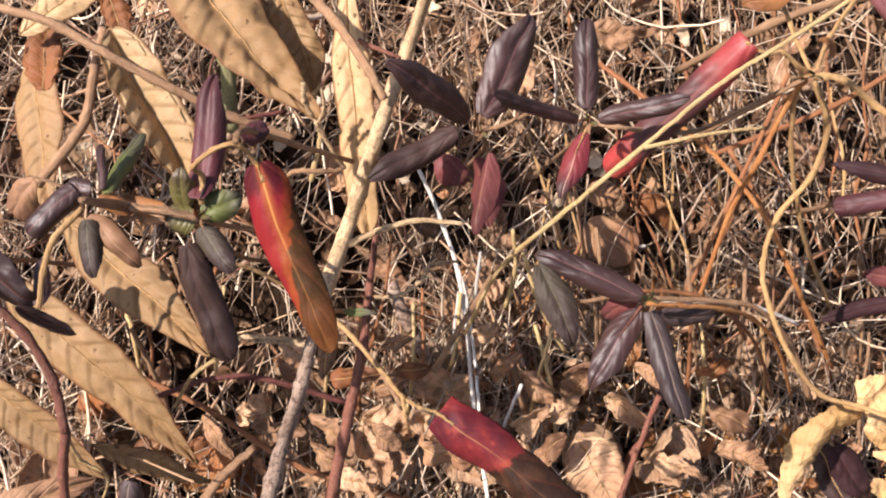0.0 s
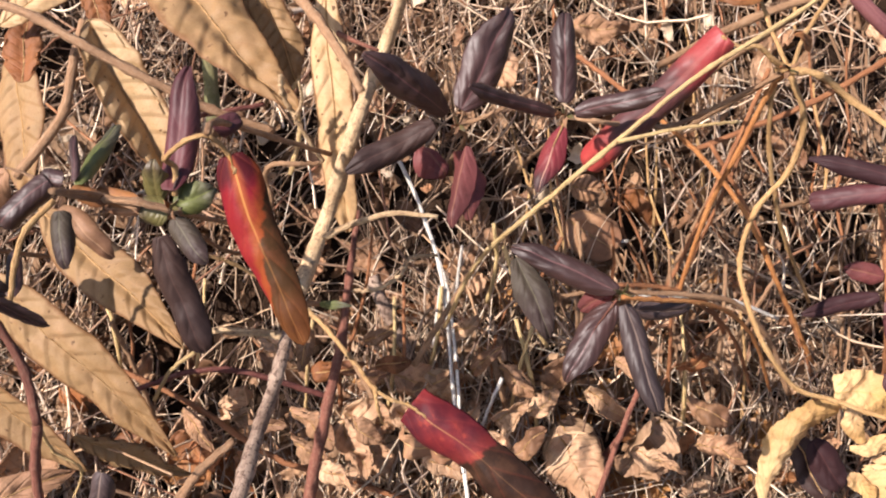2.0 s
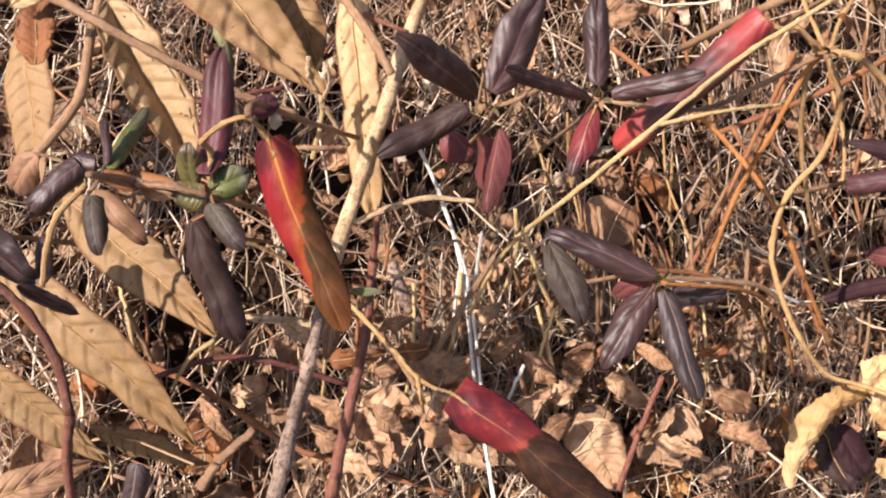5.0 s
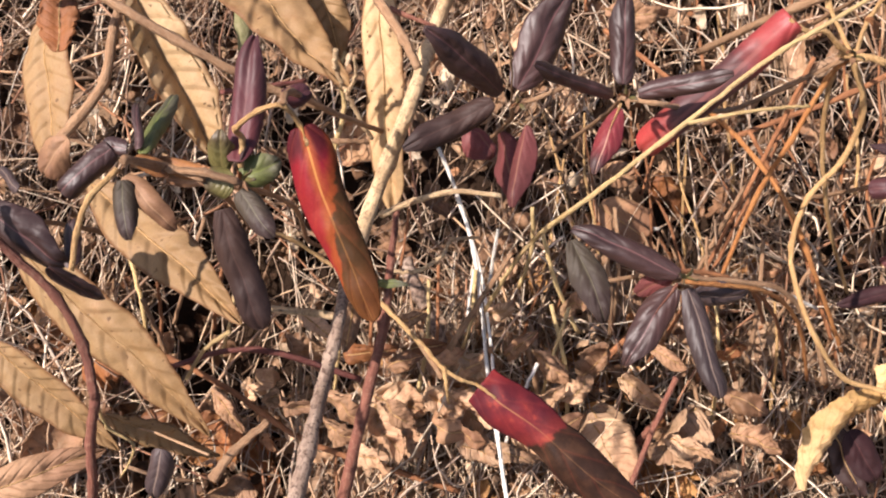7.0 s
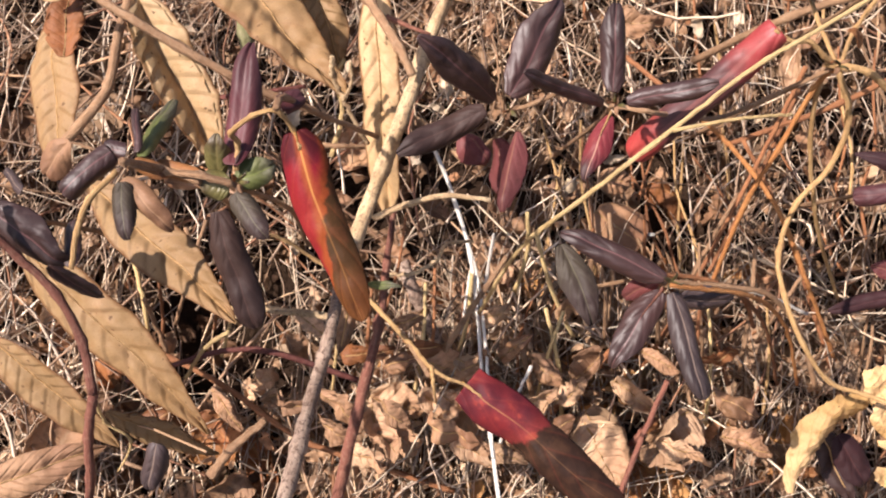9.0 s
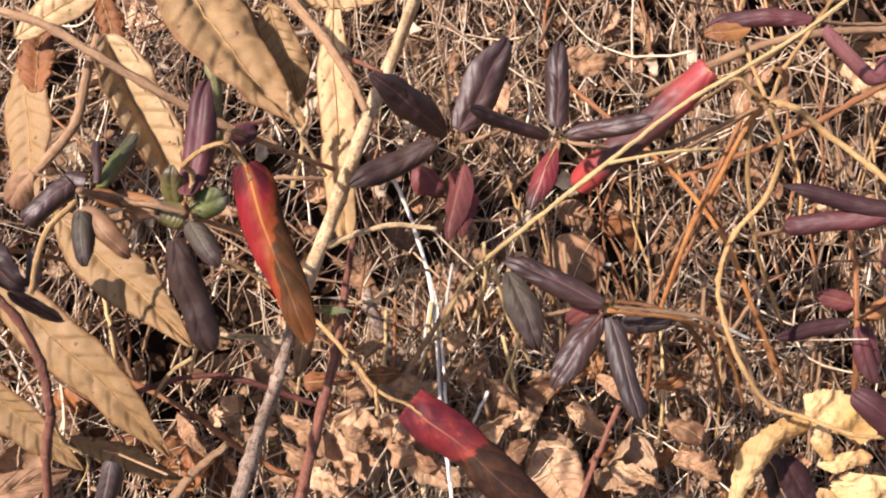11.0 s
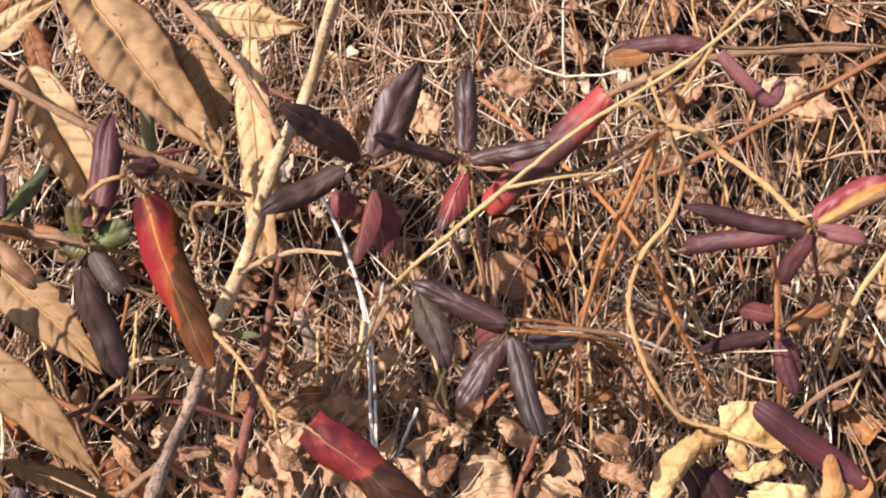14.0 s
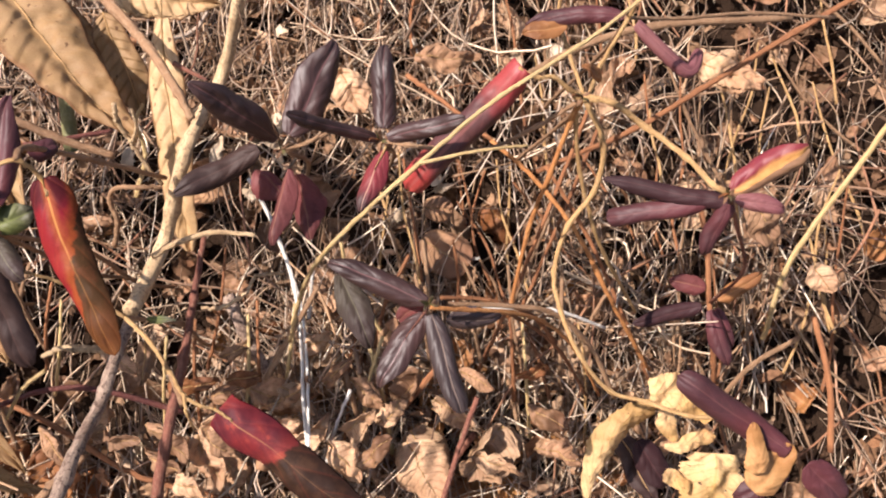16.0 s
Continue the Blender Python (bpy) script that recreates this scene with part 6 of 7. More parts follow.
dry_leaf('brown_leaf', (-0.0628, -0.168, 0.0222), (-0.0425, -0.1832, 0.016), 0.0197, 'sunlit crumpled dead leaf on top of the litter', 15, kind='oval', roll=110, bend=40, crinkle=0.004, fine=0.15, crumple=0.013, nv=24, nu=14, ragged=0.4, group='fallen leaves')
stick('dry_stalk', 'vine_brown', [(0.0937, -0.0513, 0.0914), (0.098, -0.082, 0.0617), (0.101, -0.0946, 0.0055)], 0.00159, 0.00131, 'thin brown dry stalk standing in the litter', group='dry stalks')
stick('dry_stalk', 'straw', [(0.0344, -0.0652, 0.1046), (0.0373, -0.0718, 0.0703), (0.0325, -0.0719, 0.0245)], 0.00136, 0.00165, 'thin straw-coloured dry stalk standing in the litter', group='dry stalks')
stick('dry_stalk', 'orange_stick', [(-0.0274, -0.0833, 0.0634), (-0.0272, -0.1156, 0.0335), (-0.0286, -0.1306, -0.0248)], 0.00116, 0.00136, 'thin orange-brown dry stalk standing in the litter', group='dry stalks')
stick('dry_stalk', 'vine_brown', [(0.1966, -0.0686, 0.0806), (0.1961, -0.0995, 0.0471), (0.2011, -0.1148, -0.0114)], 0.00151, 0.00178, 'thin brown dry stalk standing in the litter', group='dry stalks')
stick('dry_stalk', 'straw', [(0.0507, -0.1049, 0.0494), (0.0623, -0.1356, 0.0168), (0.0701, -0.1519, -0.0426)], 0.00156, 0.00167, 'thin straw-coloured dry stalk standing in the litter', group='dry stalks')
stick('dry_stalk', 'orange_stick', [(0.1146, -0.0639, 0.104), (0.1196, -0.0723, 0.0699), (0.121, -0.0734, 0.0233)], 0.00094, 0.00145, 'thin orange-brown dry stalk standing in the litter', group='dry stalks')
stick('dry_stalk', 'vine_brown', [(0.0879, -0.0632, 0.0677), (0.0934, -0.0931, 0.0524), (0.0999, -0.0982, 0.0024)], 0.00142, 0.00169, 'thin brown dry stalk standing in the litter', group='dry stalks')
stick('dry_stalk', 'straw', [(-0.0338, -0.0924, 0.0588), (-0.0345, -0.1262, 0.0247), (-0.0434, -0.1448, -0.0367)], 0.00132, 0.00175, 'thin straw-coloured dry stalk standing in the litter', group='dry stalks')
stick('dry_stalk', 'orange_stick', [(0.1545, -0.1013, 0.0708), (0.1592, -0.1154, 0.0337), (0.1653, -0.1224, -0.0179)], 0.00103, 0.00194, 'thin orange-brown dry stalk standing in the litter', group='dry stalks')
stick('dry_stalk', 'vine_brown', [(0.1555, -0.0718, 0.0855), (0.1603, -0.0998, 0.0468), (0.1757, -0.1161, -0.0126)], 0.00108, 0.00143, 'thin brown dry stalk standing in the litter', group='dry stalks')
stick('dry_stalk', 'straw', [(0.0413, -0.0769, 0.0937), (0.0544, -0.0902, 0.0548), (0.0767, -0.0971, 0.0033)], 0.00163, 0.00162, 'thin straw-coloured dry stalk standing in the litter', group='dry stalks')
stick('dry_stalk', 'orange_stick', [(-0.0481, -0.0614, 0.0961), (-0.0544, -0.0863, 0.0581), (-0.0697, -0.1, 0.001)], 0.00092, 0.00153, 'thin orange-brown dry stalk standing in the litter', group='dry stalks')
stick('dry_stalk', 'vine_brown', [(0.2363, -0.0756, 0.0687), (0.2191, -0.0962, 0.0498), (0.2131, -0.0975, 0.003)], 0.00143, 0.00164, 'thin brown dry stalk standing in the litter', group='dry stalks')
stick('dry_stalk', 'straw', [(-0.001, -0.0794, 0.0533), (-0.0044, -0.1125, 0.0362), (-0.0145, -0.1216, -0.0172)], 0.0016, 0.00144, 'thin straw-coloured dry stalk standing in the litter', group='dry stalks')
stick('dry_stalk', 'orange_stick', [(0.0832, -0.0608, 0.0853), (0.0661, -0.0839, 0.0602), (0.0575, -0.0892, 0.01)], 0.00136, 0.00136, 'thin orange-brown dry stalk standing in the litter', group='dry stalks')
stick('dry_stalk', 'vine_brown', [(0.1343, -0.0876, 0.0793), (0.1315, -0.0978, 0.0485), (0.1397, -0.0987, 0.002)], 0.00088, 0.00193, 'thin brown dry stalk standing in the litter', group='dry stalks')
stick('dry_stalk', 'straw', [(0.168, -0.0876, 0.0467), (0.1691, -0.1273, 0.0237), (0.1769, -0.1443, -0.0362)], 0.00097, 0.0016, 'thin straw-coloured dry stalk standing in the litter', group='dry stalks')
stick('dry_stalk', 'orange_stick', [(-0.0708, -0.0968, 0.0598), (-0.0731, -0.1202, 0.0297), (-0.0754, -0.1299, -0.0242)], 0.00109, 0.00188, 'thin orange-brown dry stalk standing in the litter', group='dry stalks')
stick('dry_stalk', 'vine_brown', [(-0.1985, -0.0754, 0.0902), (-0.1914, -0.0878, 0.0569), (-0.186, -0.0912, 0.0083)], 0.00163, 0.00172, 'thin brown dry stalk standing in the litter', group='dry stalks')
stick('dry_stalk', 'straw', [(-0.165, -0.0841, 0.0684), (-0.1683, -0.1062, 0.0414), (-0.1828, -0.113, -0.01)], 0.00106, 0.00141, 'thin straw-coloured dry stalk standing in the litter', group='dry stalks')
stick('dry_stalk', 'orange_stick', [(-0.214, -0.1038, 0.0789), (-0.2172, -0.1213, 0.0288), (-0.2373, -0.1374, -0.0304)], 0.00103, 0.00174, 'thin orange-brown dry stalk standing in the litter', group='dry stalks')
stick('dry_stalk', 'vine_brown', [(-0.1892, -0.0586, 0.0796), (-0.1992, -0.0879, 0.0567), (-0.2175, -0.0961, 0.0042)], 0.00153, 0.00139, 'thin brown dry stalk standing in the litter', group='dry stalks')
stick('dry_stalk', 'straw', [(-0.2401, -0.0784, 0.0687), (-0.2299, -0.1086, 0.0394), (-0.2341, -0.1217, -0.0173)], 0.00166, 0.00132, 'thin straw-coloured dry stalk standing in the litter', group='dry stalks')
stick('dry_stalk', 'orange_stick', [(-0.1694, -0.0782, 0.0807), (-0.1777, -0.0943, 0.0514), (-0.1888, -0.0981, 0.0026)], 0.0012, 0.00145, 'thin orange-brown dry stalk standing in the litter', group='dry stalks')
stick('dry_stalk', 'vine_brown', [(-0.2223, -0.1195, 0.0668), (-0.2134, -0.132, 0.0198), (-0.2101, -0.1432, -0.0353)], 0.00161, 0.00186, 'thin brown dry stalk standing in the litter', group='dry stalks')
stick('dry_stalk', 'straw', [(-0.0881, -0.1139, 0.0629), (-0.0951, -0.1296, 0.0218), (-0.1012, -0.1399, -0.0326)], 0.00117, 0.00129, 'thin straw-coloured dry stalk standing in the litter', group='dry stalks')


# ---- ground ----
def ground_material():
    n = Nodes("dark_humus")
    ob = n.coords("Object")
    a, f = n.noise(ob, 30, 5), n.noise(ob, 400, 4, 0.7)
    col = n.palette(n.math('ADD', n.math('MULTIPLY', a, 0.6), n.math('MULTIPLY', f, 0.4)), [(0.013, 0.008, 0.005), (0.036, 0.021, 0.013), (0.080, 0.049, 0.028)])
    return n.done(col, 0.95, n.math('ADD', a, f), 0.004, 1.0, 0.0, 0.1)


def ground_sheet():
    n = 120
    s = [math.copysign(math.sinh(abs(t) * 6.6) * 1.0, t) for t in np.linspace(-1, 1, n + 1)]
    verts = [(x, y, bank(x, y) - 0.012) for y in s for x in s]
    faces = [(j * (n + 1) + i, j * (n + 1) + i + 1, (j + 1) * (n + 1) + i + 1, (j + 1) * (n + 1) + i) for j in range(n) for i in range(n)]
    return tagged(new("ground", mesh_of("ground", verts, faces, ground_material())), "dark humus bank under dry litter and grass", "ground", "", "structure")


ground_sheet()

X0, X1, Y0, Y1 = -0.62, 0.74, -0.42, 0.56


def patchy(x, y):
    """How thickly the growth stands here: thin patches let the dark ground show."""
    dip = sum(0.9 * math.exp(-((x - hx) ** 2 + (y - hy) ** 2) / (hr * hr)) for hx, hy, hr, hd in HOLLOWS)
    return min(1.0, max(0.12, 0.66 - dip + 0.95 * noise.noise((x * 11, y * 11, 6.3)) + 0.5 * noise.noise((x * 27, y * 27, 2.2))))


def strands(name, label, material, count, length, radius, lift, seed, wide=0.0, arch=0.25, sides=3, segs=6, steep=0.35, straight=0.0, area=(X0, X1, Y0, Y1), base=-0.006):
    """Dry stalks strewn over the bank as one uncountable growth."""
    rng = np.random.default_rng(seed)
    verts, faces = [], []
    for k in range(count):
        x, y = rng.uniform(*area[:2]), rng.uniform(*area[2:])
        if wide:
            x, y = rng.normal(0, wide, 2)
            if X0 < x < X1 and Y0 < y < Y1:
                continue
        foot = min(1.0, max(0.0, (-0.05 - y) / 0.05)) if not wide else 0.0      # leaves, not grass, cover the foot
        if patchy(x, y) * (1 - 0.08 * foot) < rng.random():
            continue
        z = bank(x, y) + rng.uniform(base, lift) * (1 - 0.12 * foot)
        a = rng.normal(1.5, 0.60) if rng.random() < 0.74 else rng.uniform(0, math.pi * 2)
        el = rng.normal(0.12, steep)
        L = length * math.exp(rng.normal(0, 0.45))
        d = np.array([math.cos(a) * math.cos(el), math.sin(a) * math.cos(el), math.sin(el) + SLOPE * math.sin(a) * math.cos(el)])
        d /= np.linalg.norm(d)
        up = np.array([0.0, -0.395, 0.918])
        sd = np.cross(d, up)
        sd /= np.linalg.norm(sd) + 1e-9
        up2 = np.cross(sd, d)
        b1, b2, tw = rng.normal(0, arch), rng.normal(0, arch), rng.normal(0, 0.02)
        r = radius * math.exp(rng.normal(0, 0.36))
        v0 = len(verts)
        j3 = np.cumsum(rng.normal(0, 0.018 * (1 - straight), (segs + 1, 2)), axis=0)
        for j in range(segs + 1):
            t = j / segs - 0.5
            p = np.array([x, y, z]) + d * (t * L) + up2 * (L * (b1 * (0.25 - t * t) + j3[j, 0])) + sd * (L * (b2 * (0.25 - t * t) + j3[j, 1]))
            g = bank(p[0], p[1]) - 0.004
            if p[2] < g:
                p[2] = g
            rr = r * (1 - 0.5 * j / segs)
            for i in range(sides):
                th = 2 * math.pi * i / sides + tw
                verts.append(tuple(p + sd * math.cos(th) * rr + up2 * math.sin(th) * rr))
        for j in range(segs):
            for i in range(sides):
                q = (i + 1) % sides
                faces.append((v0 + j * sides + i, v0 + j * sides + q, v0 + (j + 1) * sides + q, v0 + (j + 1) * sides + i))
    return tagged(new(name, mesh_of(name, verts, faces, material)), label, "grass", "", "stuff")


grass_mat = litter_material("dry_grass", [(0.09, 0.050, 0.034), (0.33, 0.222, 0.142), (0.54, 0.39, 0.265), (0.23, 0.133, 0.077), (0.68, 0.54, 0.40), (0.15, 0.085, 0.056), (0.43, 0.285, 0.165)], 0.08, 0.7)
pale_mat = litter_material("pale_grass", [(0.58, 0.42, 0.265), (0.74, 0.60, 0.435), (0.54, 0.37, 0.215), (0.82, 0.72, 0.57)], 0.08, 0.6)
strands("dry_grass", "tangled dry grey-brown grass covering the bank", grass_mat, 5400, 0.11, 0.0011, 0.07, 11, arch=0.42)
strands("fine_grass", "fine dry grass threads among the tangle", grass_mat, 11500, 0.075, 0.00055, 0.068, 14, arch=0.5, segs=6)
strands("pale_grass", "scattered pale dry grass blades over the tangle", pale_mat, 3400, 0.085, 0.0008, 0.075, 12, arch=0.2, straight=0.6)
strands("pale_tendrils", "pale curling dry tendrils over the grass", pale_mat, 420, 0.065, 0.0012, 0.085, 16, arch=1.1, segs=9, straight=0.55)
strands("curled_tendrils", "curled dry tendrils caught in the grass", grass_mat, 700, 0.06, 0.0010, 0.075, 15, arch=1.6, segs=9)

strands("foot_straws", "thin pale straws strewn over dead leaves at the foot of the bank", pale_mat, 1000, 0.075, 0.0006, 0.065, 17, arch=0.3, straight=0.5, area=(-0.32, 0.36, -0.26, -0.02), base=0.02)
strands("foot_stems", "thin brown stems strewn over dead leaves at the foot of the bank", grass_mat, 1100, 0.085, 0.0007, 0.065, 18, arch=0.4, straight=0.3, area=(-0.32, 0.36, -0.26, -0.02), base=0.015)


def on_bank(rng, x, y, lift, tilt=0.5):
    """A pose that lies on the bank at x, y."""
    nrm = Vector((rng.gauss(0, tilt), -0.395 + rng.gauss(0, tilt), 0.918)).normalized()
    return Matrix.Translation((x, y, bank(x, y) + lift)) @ nrm.to_track_quat("Z", "Y").to_matrix().to_4x4() @ Matrix.Rotation(rng.uniform(0, 6.28), 4, 'Z')


def dry_stalks():
    rng = random.Random(5)
    kinds = []
    for k in range(8):
        L = 0.10 + 0.035 * k
        pts = [(L * (t / 4 - 0.5), rng.uniform(-0.05, 0.05) * L, rng.uniform(-0.03, 0.05) * L) for t in range(5)]
        kinds.append(tube("dry_stalk", stalk_mat, pts, 0.0016 - 0.0001 * k, 0.0008, 5, 3, 0.2, 0.0006, k, 2))
    for k in range(290):
        x, y = rng.uniform(X0, X1), rng.uniform(Y0, Y1)
        ob = tagged(new("dry_stalk", kinds[k % 8]), "thin reddish-brown dry stalk lying in the tangle", "stalk", "dry stalks")
        ob.matrix_basis = on_bank(rng, x, y, rng.uniform(0.01, 0.065), 0.35)


def standing_stalks():
    """Straight stalks that lean up the bank on the open side of the tangle."""
    rng = random.Random(41)
    kinds = []
    for k in range(9):
        L = rng.uniform(0.09, 0.20)
        pts = [(rng.uniform(-0.03, 0.03) * L, L * (t / 4 - 0.5), rng.uniform(-0.02, 0.04) * L) for t in range(5)]
        mat, look_ = (("orange_stick", "orange-brown"), ("vine_brown", "grey-brown"), ("vine", "tan"))[k % 3]
        kinds.append((tube("dry_stalk", mat, pts, rng.uniform(0.0012, 0.0018), 0.0009, 6, 4, 0.2, 0.0005, 60 + k, 3), look_))
    for k in range(56):
        x, y = rng.uniform(0.02, 0.52), rng.uniform(-0.14, 0.24)
        me, look_ = kinds[rng.randrange(9)]
        ob = tagged(new("dry_stalk", me), "straight " + look_ + " dry stalk leaning up out of the grass", "stalk", "dry stalks")
        ob.matrix_basis = (Matrix.Translation((x, y, bank(x, y) + rng.uniform(0.035, 0.075))) @ Matrix.Rotation(rng.gauss(0.05, 0.35), 4, 'Z') @ Matrix.Rotation(math.atan(SLOPE) + rng.gauss(0.25, 0.22), 4, 'X')
                           @ Matrix.Rotation(rng.uniform(0, 6.28), 4, 'Y'))


standing_stalks()

stalk_mat = litter_material("red_brown_stalks", [(0.16, 0.075, 0.045), (0.28, 0.140, 0.075), (0.26, 0.160, 0.10), (0.38, 0.235, 0.13), (0.20, 0.095, 0.055), (0.31, 0.145, 0.068)], 0.0, 0.65, piece=True)
dry_stalks()


def crumbs(name, label, material, count, size, lift, seed, y0=Y0, y1=Y1, up=0.9, x0=X0, x1=X1):
    """Curled scraps of dead leaves as one uncountable litter."""
    rng = np.random.default_rng(seed)
    verts, faces = [], []
    nu, nv = (6, 8) if x0 >= X0 else (3, 4)
    for k in range(count):
        x, y = rng.uniform(x0, x1), rng.uniform(y0, y1)
        if x0 < X0 and X0 < x < X1 and Y0 < y < Y1:
            continue
        if patchy(x, y) + (0.25 if lift < 0.03 else 0) < rng.random():
            continue
        z = bank(x, y) + rng.uniform(-0.006, lift)
        s = size * math.exp(rng.normal(0, 0.4))
        nrm = np.array([rng.normal(0, up), -0.395 + rng.normal(0, up), 0.918])
        nrm /= np.linalg.norm(nrm)
        a = rng.uniform(0, math.pi * 2)
        ex = np.cross(nrm, [math.cos(a), math.sin(a), 0.2])
        ex /= np.linalg.norm(ex) + 1e-9
        ey = np.cross(nrm, ex)
        roll, bend, twist = rng.normal(0, 2.6), rng.normal(0, 1.6), rng.normal(0, 0.9)
        roll = roll if abs(roll) > 0.4 else 0.4
        bend = bend if abs(bend) > 0.3 else 0.3
        asp = rng.uniform(0.35, 0.8)
        jit = rng.normal(0, 0.042, ((nu + 1) * (nv + 1), 3))
        v0 = len(verts)
        for j in range(nv + 1):
            v = j / nv - 0.5
            w = asp * math.sqrt(max(0.06, 1 - (2 * v) ** 2 * 0.92))
            by, bz = math.sin(bend * v) / bend, (1 - math.cos(bend * v)) / bend
            ct, st = math.cos(twist * v), math.sin(twist * v)
            for i in range(nu + 1):
                u = (i / nu - 0.5) * w
                px, pz = math.sin(roll * u) / roll, (1 - math.cos(roll * u)) / roll
                px, pz = px * ct - pz * st, px * st + pz * ct
                jj = jit[j * (nu + 1) + i]
                verts.append(tuple(np.array([x, y, z]) + s * (ex * (px + jj[0]) + ey * (by + jj[1]) + nrm * (pz + bz + jj[2]))))
        m = nu + 1
        for j in range(nv):
            for i in range(nu):
                faces.append((v0 + j * m + i, v0 + j * m + i + 1, v0 + (j + 1) * m + i + 1, v0 + (j + 1) * m + i))
    return tagged(new(name, mesh_of(name, verts, faces, material)), label, "leaf litter", "", "stuff")


# Brown scraps on the ground, darkened to stand for shade beneath the grass.
shaded_crumb_mat = litter_material("leaf_scraps", [(0.050, 0.027, 0.016), (0.12, 0.064, 0.034), (0.27, 0.160, 0.088), (0.10, 0.047, 0.025), (0.33, 0.21, 0.12), (0.20, 0.088, 0.040)], 0.16, 0.75)
scrap_mat = litter_material("light_leaf_scraps", [(0.17, 0.083, 0.042), (0.34, 0.20, 0.108), (0.46, 0.30, 0.18), (0.27, 0.118, 0.050), (0.55, 0.39, 0.25), (0.31, 0.152, 0.074)], 0.25, 0.7)
crumbs("leaf_litter", "crumpled brown scraps of dead leaves on the ground", shaded_crumb_mat, 7500, 0.021, 0.024, 21, up=1.0)
crumbs("leaf_litter", "crumpled brown dead leaves thick along the foot of the bank", scrap_mat, 900, 0.026, 0.035, 22, Y0, -0.03, up=1.1)
crumbs("broken_leaves", "small broken bits of brown leaf over the litter at the foot of the bank", scrap_mat, 2300, 0.0135, 0.062, 24, -0.27, -0.01, up=1.3, x0=X0 + 0.28, x1=X1 - 0.34)


def fallen_leaves():
    """Dead leaves of a few shapes strewn over the bank, thickest at its foot."""
    rng = random.Random(9)
    kinds = []
    for k in range(14):
        mat, look_ = (("brown_leaf", "dull brown"), ("pink_dry", "pinkish tan"), ("withered", "dark brown"), ("rust", "orange-brown"), ("brown_leaf", "dull brown"), ("withered_orange", "rusty brown"))[k % 6]
        kinds.append((blade("dead_leaf", mat, rng.uniform(0.038, 0.068), rng.uniform(0.024, 0.042), ("oval", "lance", "oval", "ovate")[k % 4], rng.choice((-220, -140, 110, 170, 240)), rng.uniform(-110, 110), rng.choice((0, 0.4, -0.4)),
                            pucker=0.0005, veins=6, lean=1.6, crinkle=0.004, fine=0.1, crumple=rng.uniform(0.008, 0.018), furrow=0.05, seed=300 + k, nu=10, nv=18, ragged=0.45)[0], look_))
    for k in range(105):
        x = rng.uniform(-0.34, 0.50)
        y = rng.uniform(-0.28, -0.04) if rng.random() < 0.8 else rng.uniform(-0.04, 0.35)
        me, look_ = kinds[rng.randrange(14)]
        ob = tagged(new("dead_leaf", me), look_ + " crumpled dead leaf in the ground litter", "leaf", "fallen leaves")
        ob.matrix_basis = on_bank(rng, x, y, rng.uniform(0.012, 0.06) if y < -0.05 else rng.uniform(0.0, 0.04), 0.5) @ Matrix.Scale(rng.uniform(0.6, 1.05), 4)


fallen_leaves()


def sunlit_leaves():
    """Curled dead leaves heaped in the sun at the foot of the bank."""
    rng = random.Random(27)
    kinds = []
    for k in range(8):
        mat, look_ = (("pink_dry", "pinkish tan"), ("brown_leaf", "dull brown"), ("amber", "amber"), ("withered_orange", "rusty brown"))[k % 4]
        kinds.append((blade("dead_leaf", mat, rng.uniform(0.030, 0.050), rng.uniform(0.018, 0.032), ("oval", "ovate", "round")[k % 3], rng.choice((-240, -160, 130, 200)), rng.uniform(-90, 90), rng.choice((0, 0.4, -0.4)),
                            pucker=0.0, veins=6, lean=1.6, crinkle=0.005, fine=0.2, crumple=rng.uniform(0.010, 0.018), furrow=0.05, seed=500 + k, nu=14, nv=24, ragged=0.5)[0], look_))
    for k in range(110):
        x, y = rng.uniform(-0.10, 0.24), rng.uniform(-0.21, -0.02)
        me, look_ = kinds[rng.randrange(8)]
        ob = tagged(new("dead_leaf", me), look_ + " curled dead leaf lying in the sun on the litter", "leaf", "fallen leaves")
        ob.matrix_basis = on_bank(rng, x, y, rng.uniform(0.015, 0.048), 0.65) @ Matrix.Scale(rng.uniform(0.45, 0.9), 4)



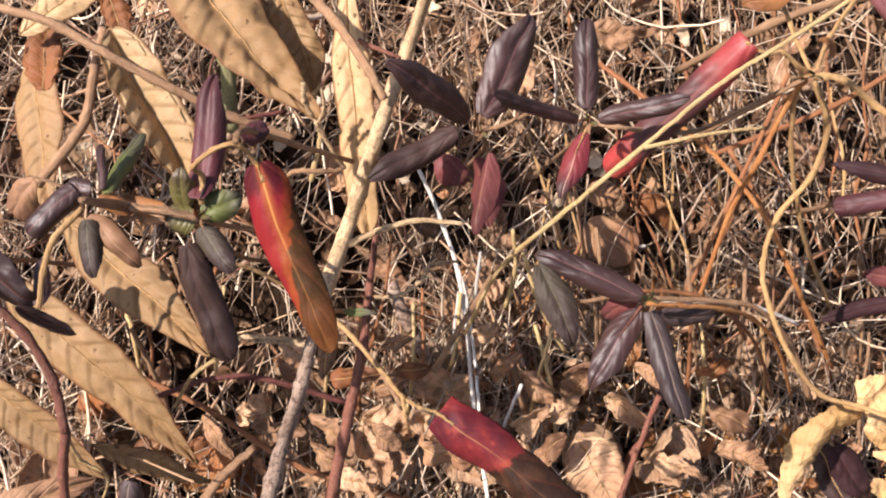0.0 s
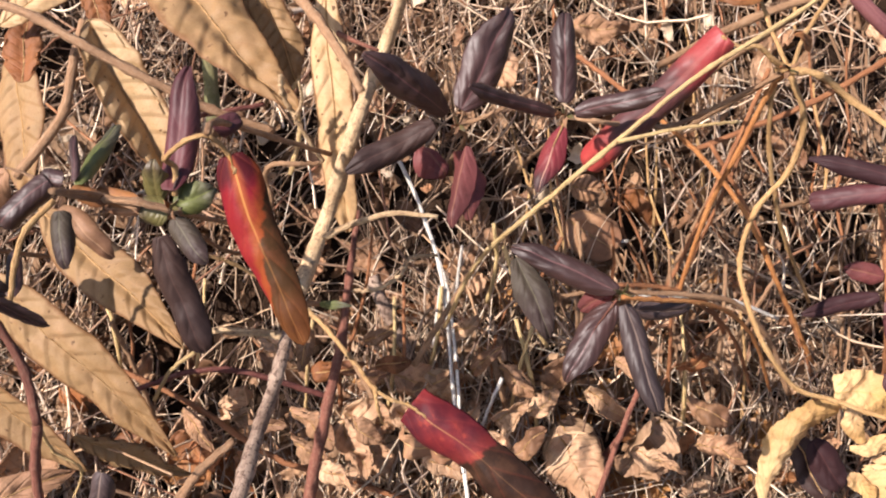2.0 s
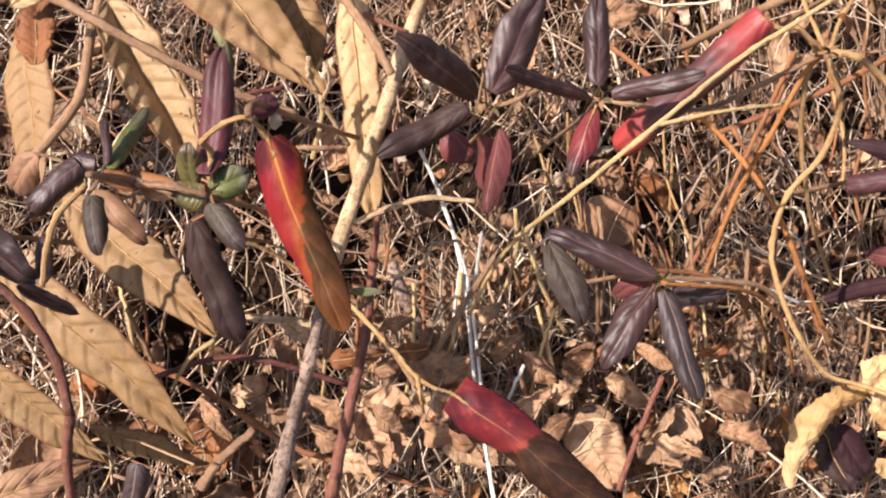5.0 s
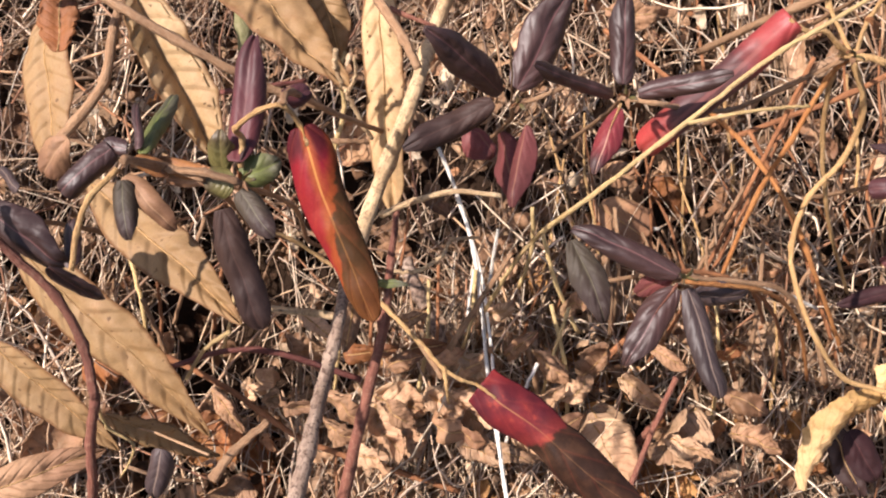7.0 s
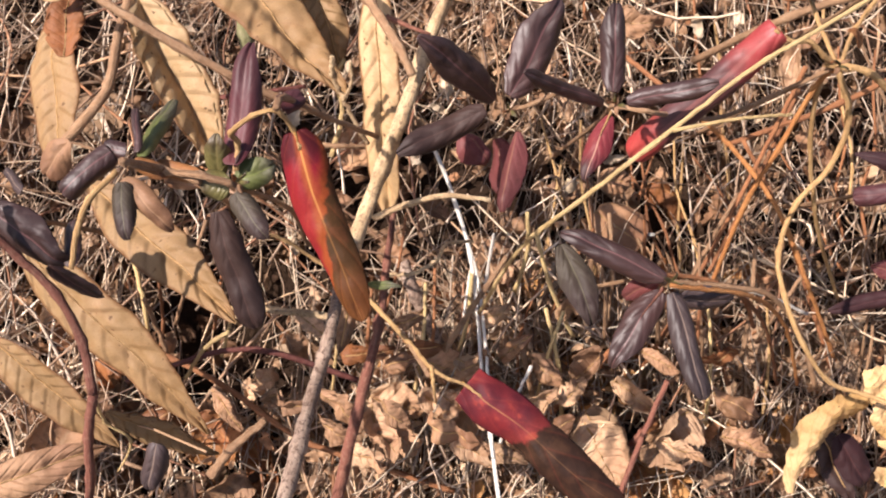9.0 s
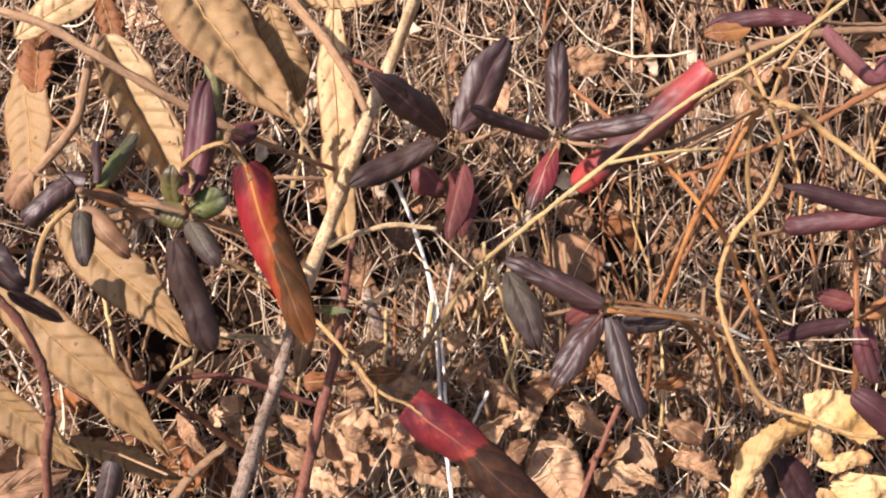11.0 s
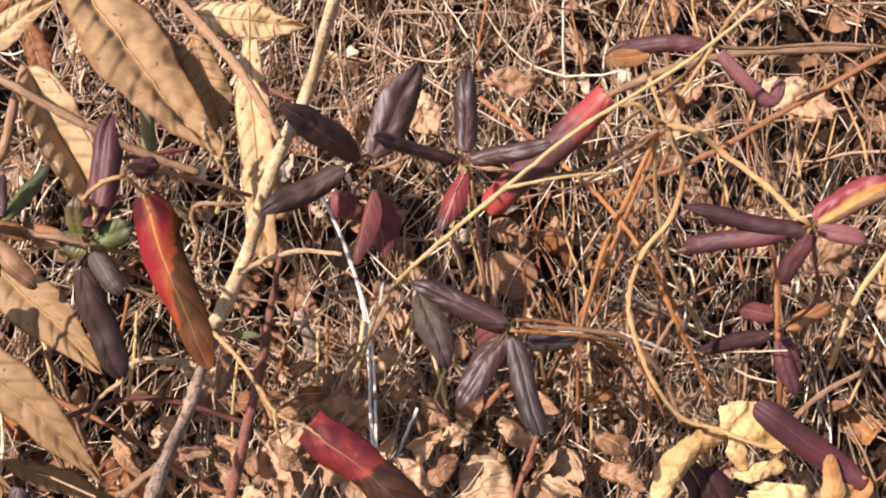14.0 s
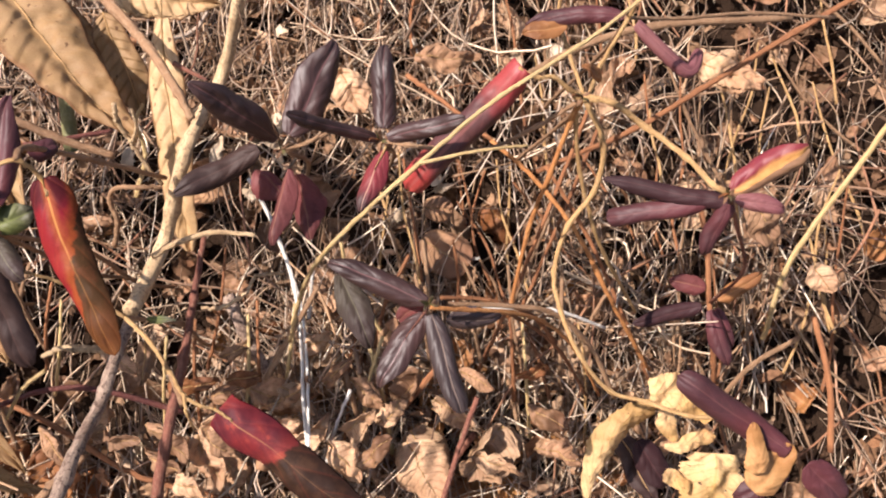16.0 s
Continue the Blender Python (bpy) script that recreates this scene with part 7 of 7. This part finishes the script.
def bank_leaves():
    """Curled brown leaves caught in the grass up the bank."""
    rng = random.Random(63)
    kinds = []
    for k in range(8):
        mat, look_ = (("withered", "dark brown"), ("brown_leaf", "dull brown"), ("pink_dry", "pinkish tan"), ("withered", "dark brown"))[k % 4]
        kinds.append((blade("dead_leaf", mat, rng.uniform(0.034, 0.060), rng.uniform(0.020, 0.036), ("oval", "ovate", "lance")[k % 3], rng.choice((-200, -120, 110, 190)), rng.uniform(-80, 80), rng.choice((0, 0.4, -0.4)),
                            pucker=0.0, veins=6, lean=1.6, crinkle=0.004, fine=0.12, crumple=rng.uniform(0.006, 0.012), furrow=0.05, seed=700 + k, nu=14, nv=24, ragged=0.45)[0], look_))
    for k in range(90):
        x, y = rng.uniform(-0.12, 0.56), rng.uniform(-0.03, 0.34)
        me, look_ = kinds[rng.randrange(8)]
        ob = tagged(new("dead_leaf", me), look_ + " curled dead leaf caught in the grass", "leaf", "fallen leaves")
        ob.matrix_basis = on_bank(rng, x, y, rng.uniform(0.02, 0.06), 0.6) @ Matrix.Scale(rng.uniform(0.5, 0.95), 4)



def pale_scraps():
    """Bleached bits of leaf caught behind the tan leaves."""
    rng = random.Random(88)
    kinds = [blade("leaf_scrap", "straw_pale", rng.uniform(0.016, 0.028), rng.uniform(0.010, 0.018), "round", rng.choice((-90, 60, 110)), rng.uniform(-60, 60), crinkle=0.003, fine=0.2, crumple=0.006, furrow=0.0, seed=900 + k, nu=10, nv=14, ragged=0.6)[0] for k in range(5)]
    for k in range(34):
        x, y = (rng.uniform(-0.34, -0.02), rng.uniform(-0.02, 0.22)) if k < 22 else (rng.uniform(0.0, 0.5), rng.uniform(-0.02, 0.3))
        ob = tagged(new("leaf_scrap", kinds[k % 5]), "small bleached scrap of dead leaf in the grass", "leaf", "fallen leaves")
        ob.matrix_basis = on_bank(rng, x, y, rng.uniform(0.03, 0.07), 0.6) @ Matrix.Scale(rng.uniform(0.6, 1.1), 4)


sunlit_leaves()
bank_leaves()
pale_scraps()

crumbs("leaf_scraps", "small curled brown leaf scraps caught in the grass", scrap_mat, 2600, 0.017, 0.055, 23, up=1.4)

strands("outer_grass", "dry grass tangle thinning out over the bank around", grass_mat, 24000, 0.18, 0.0026, 0.07, 31, wide=1.35, arch=0.4, segs=4)
crumbs("outer_litter", "brown dead leaf litter spread over the bank around", scrap_mat, 9000, 0.045, 0.03, 41, -2.6, 2.8, 1.0, -2.7, 2.8)
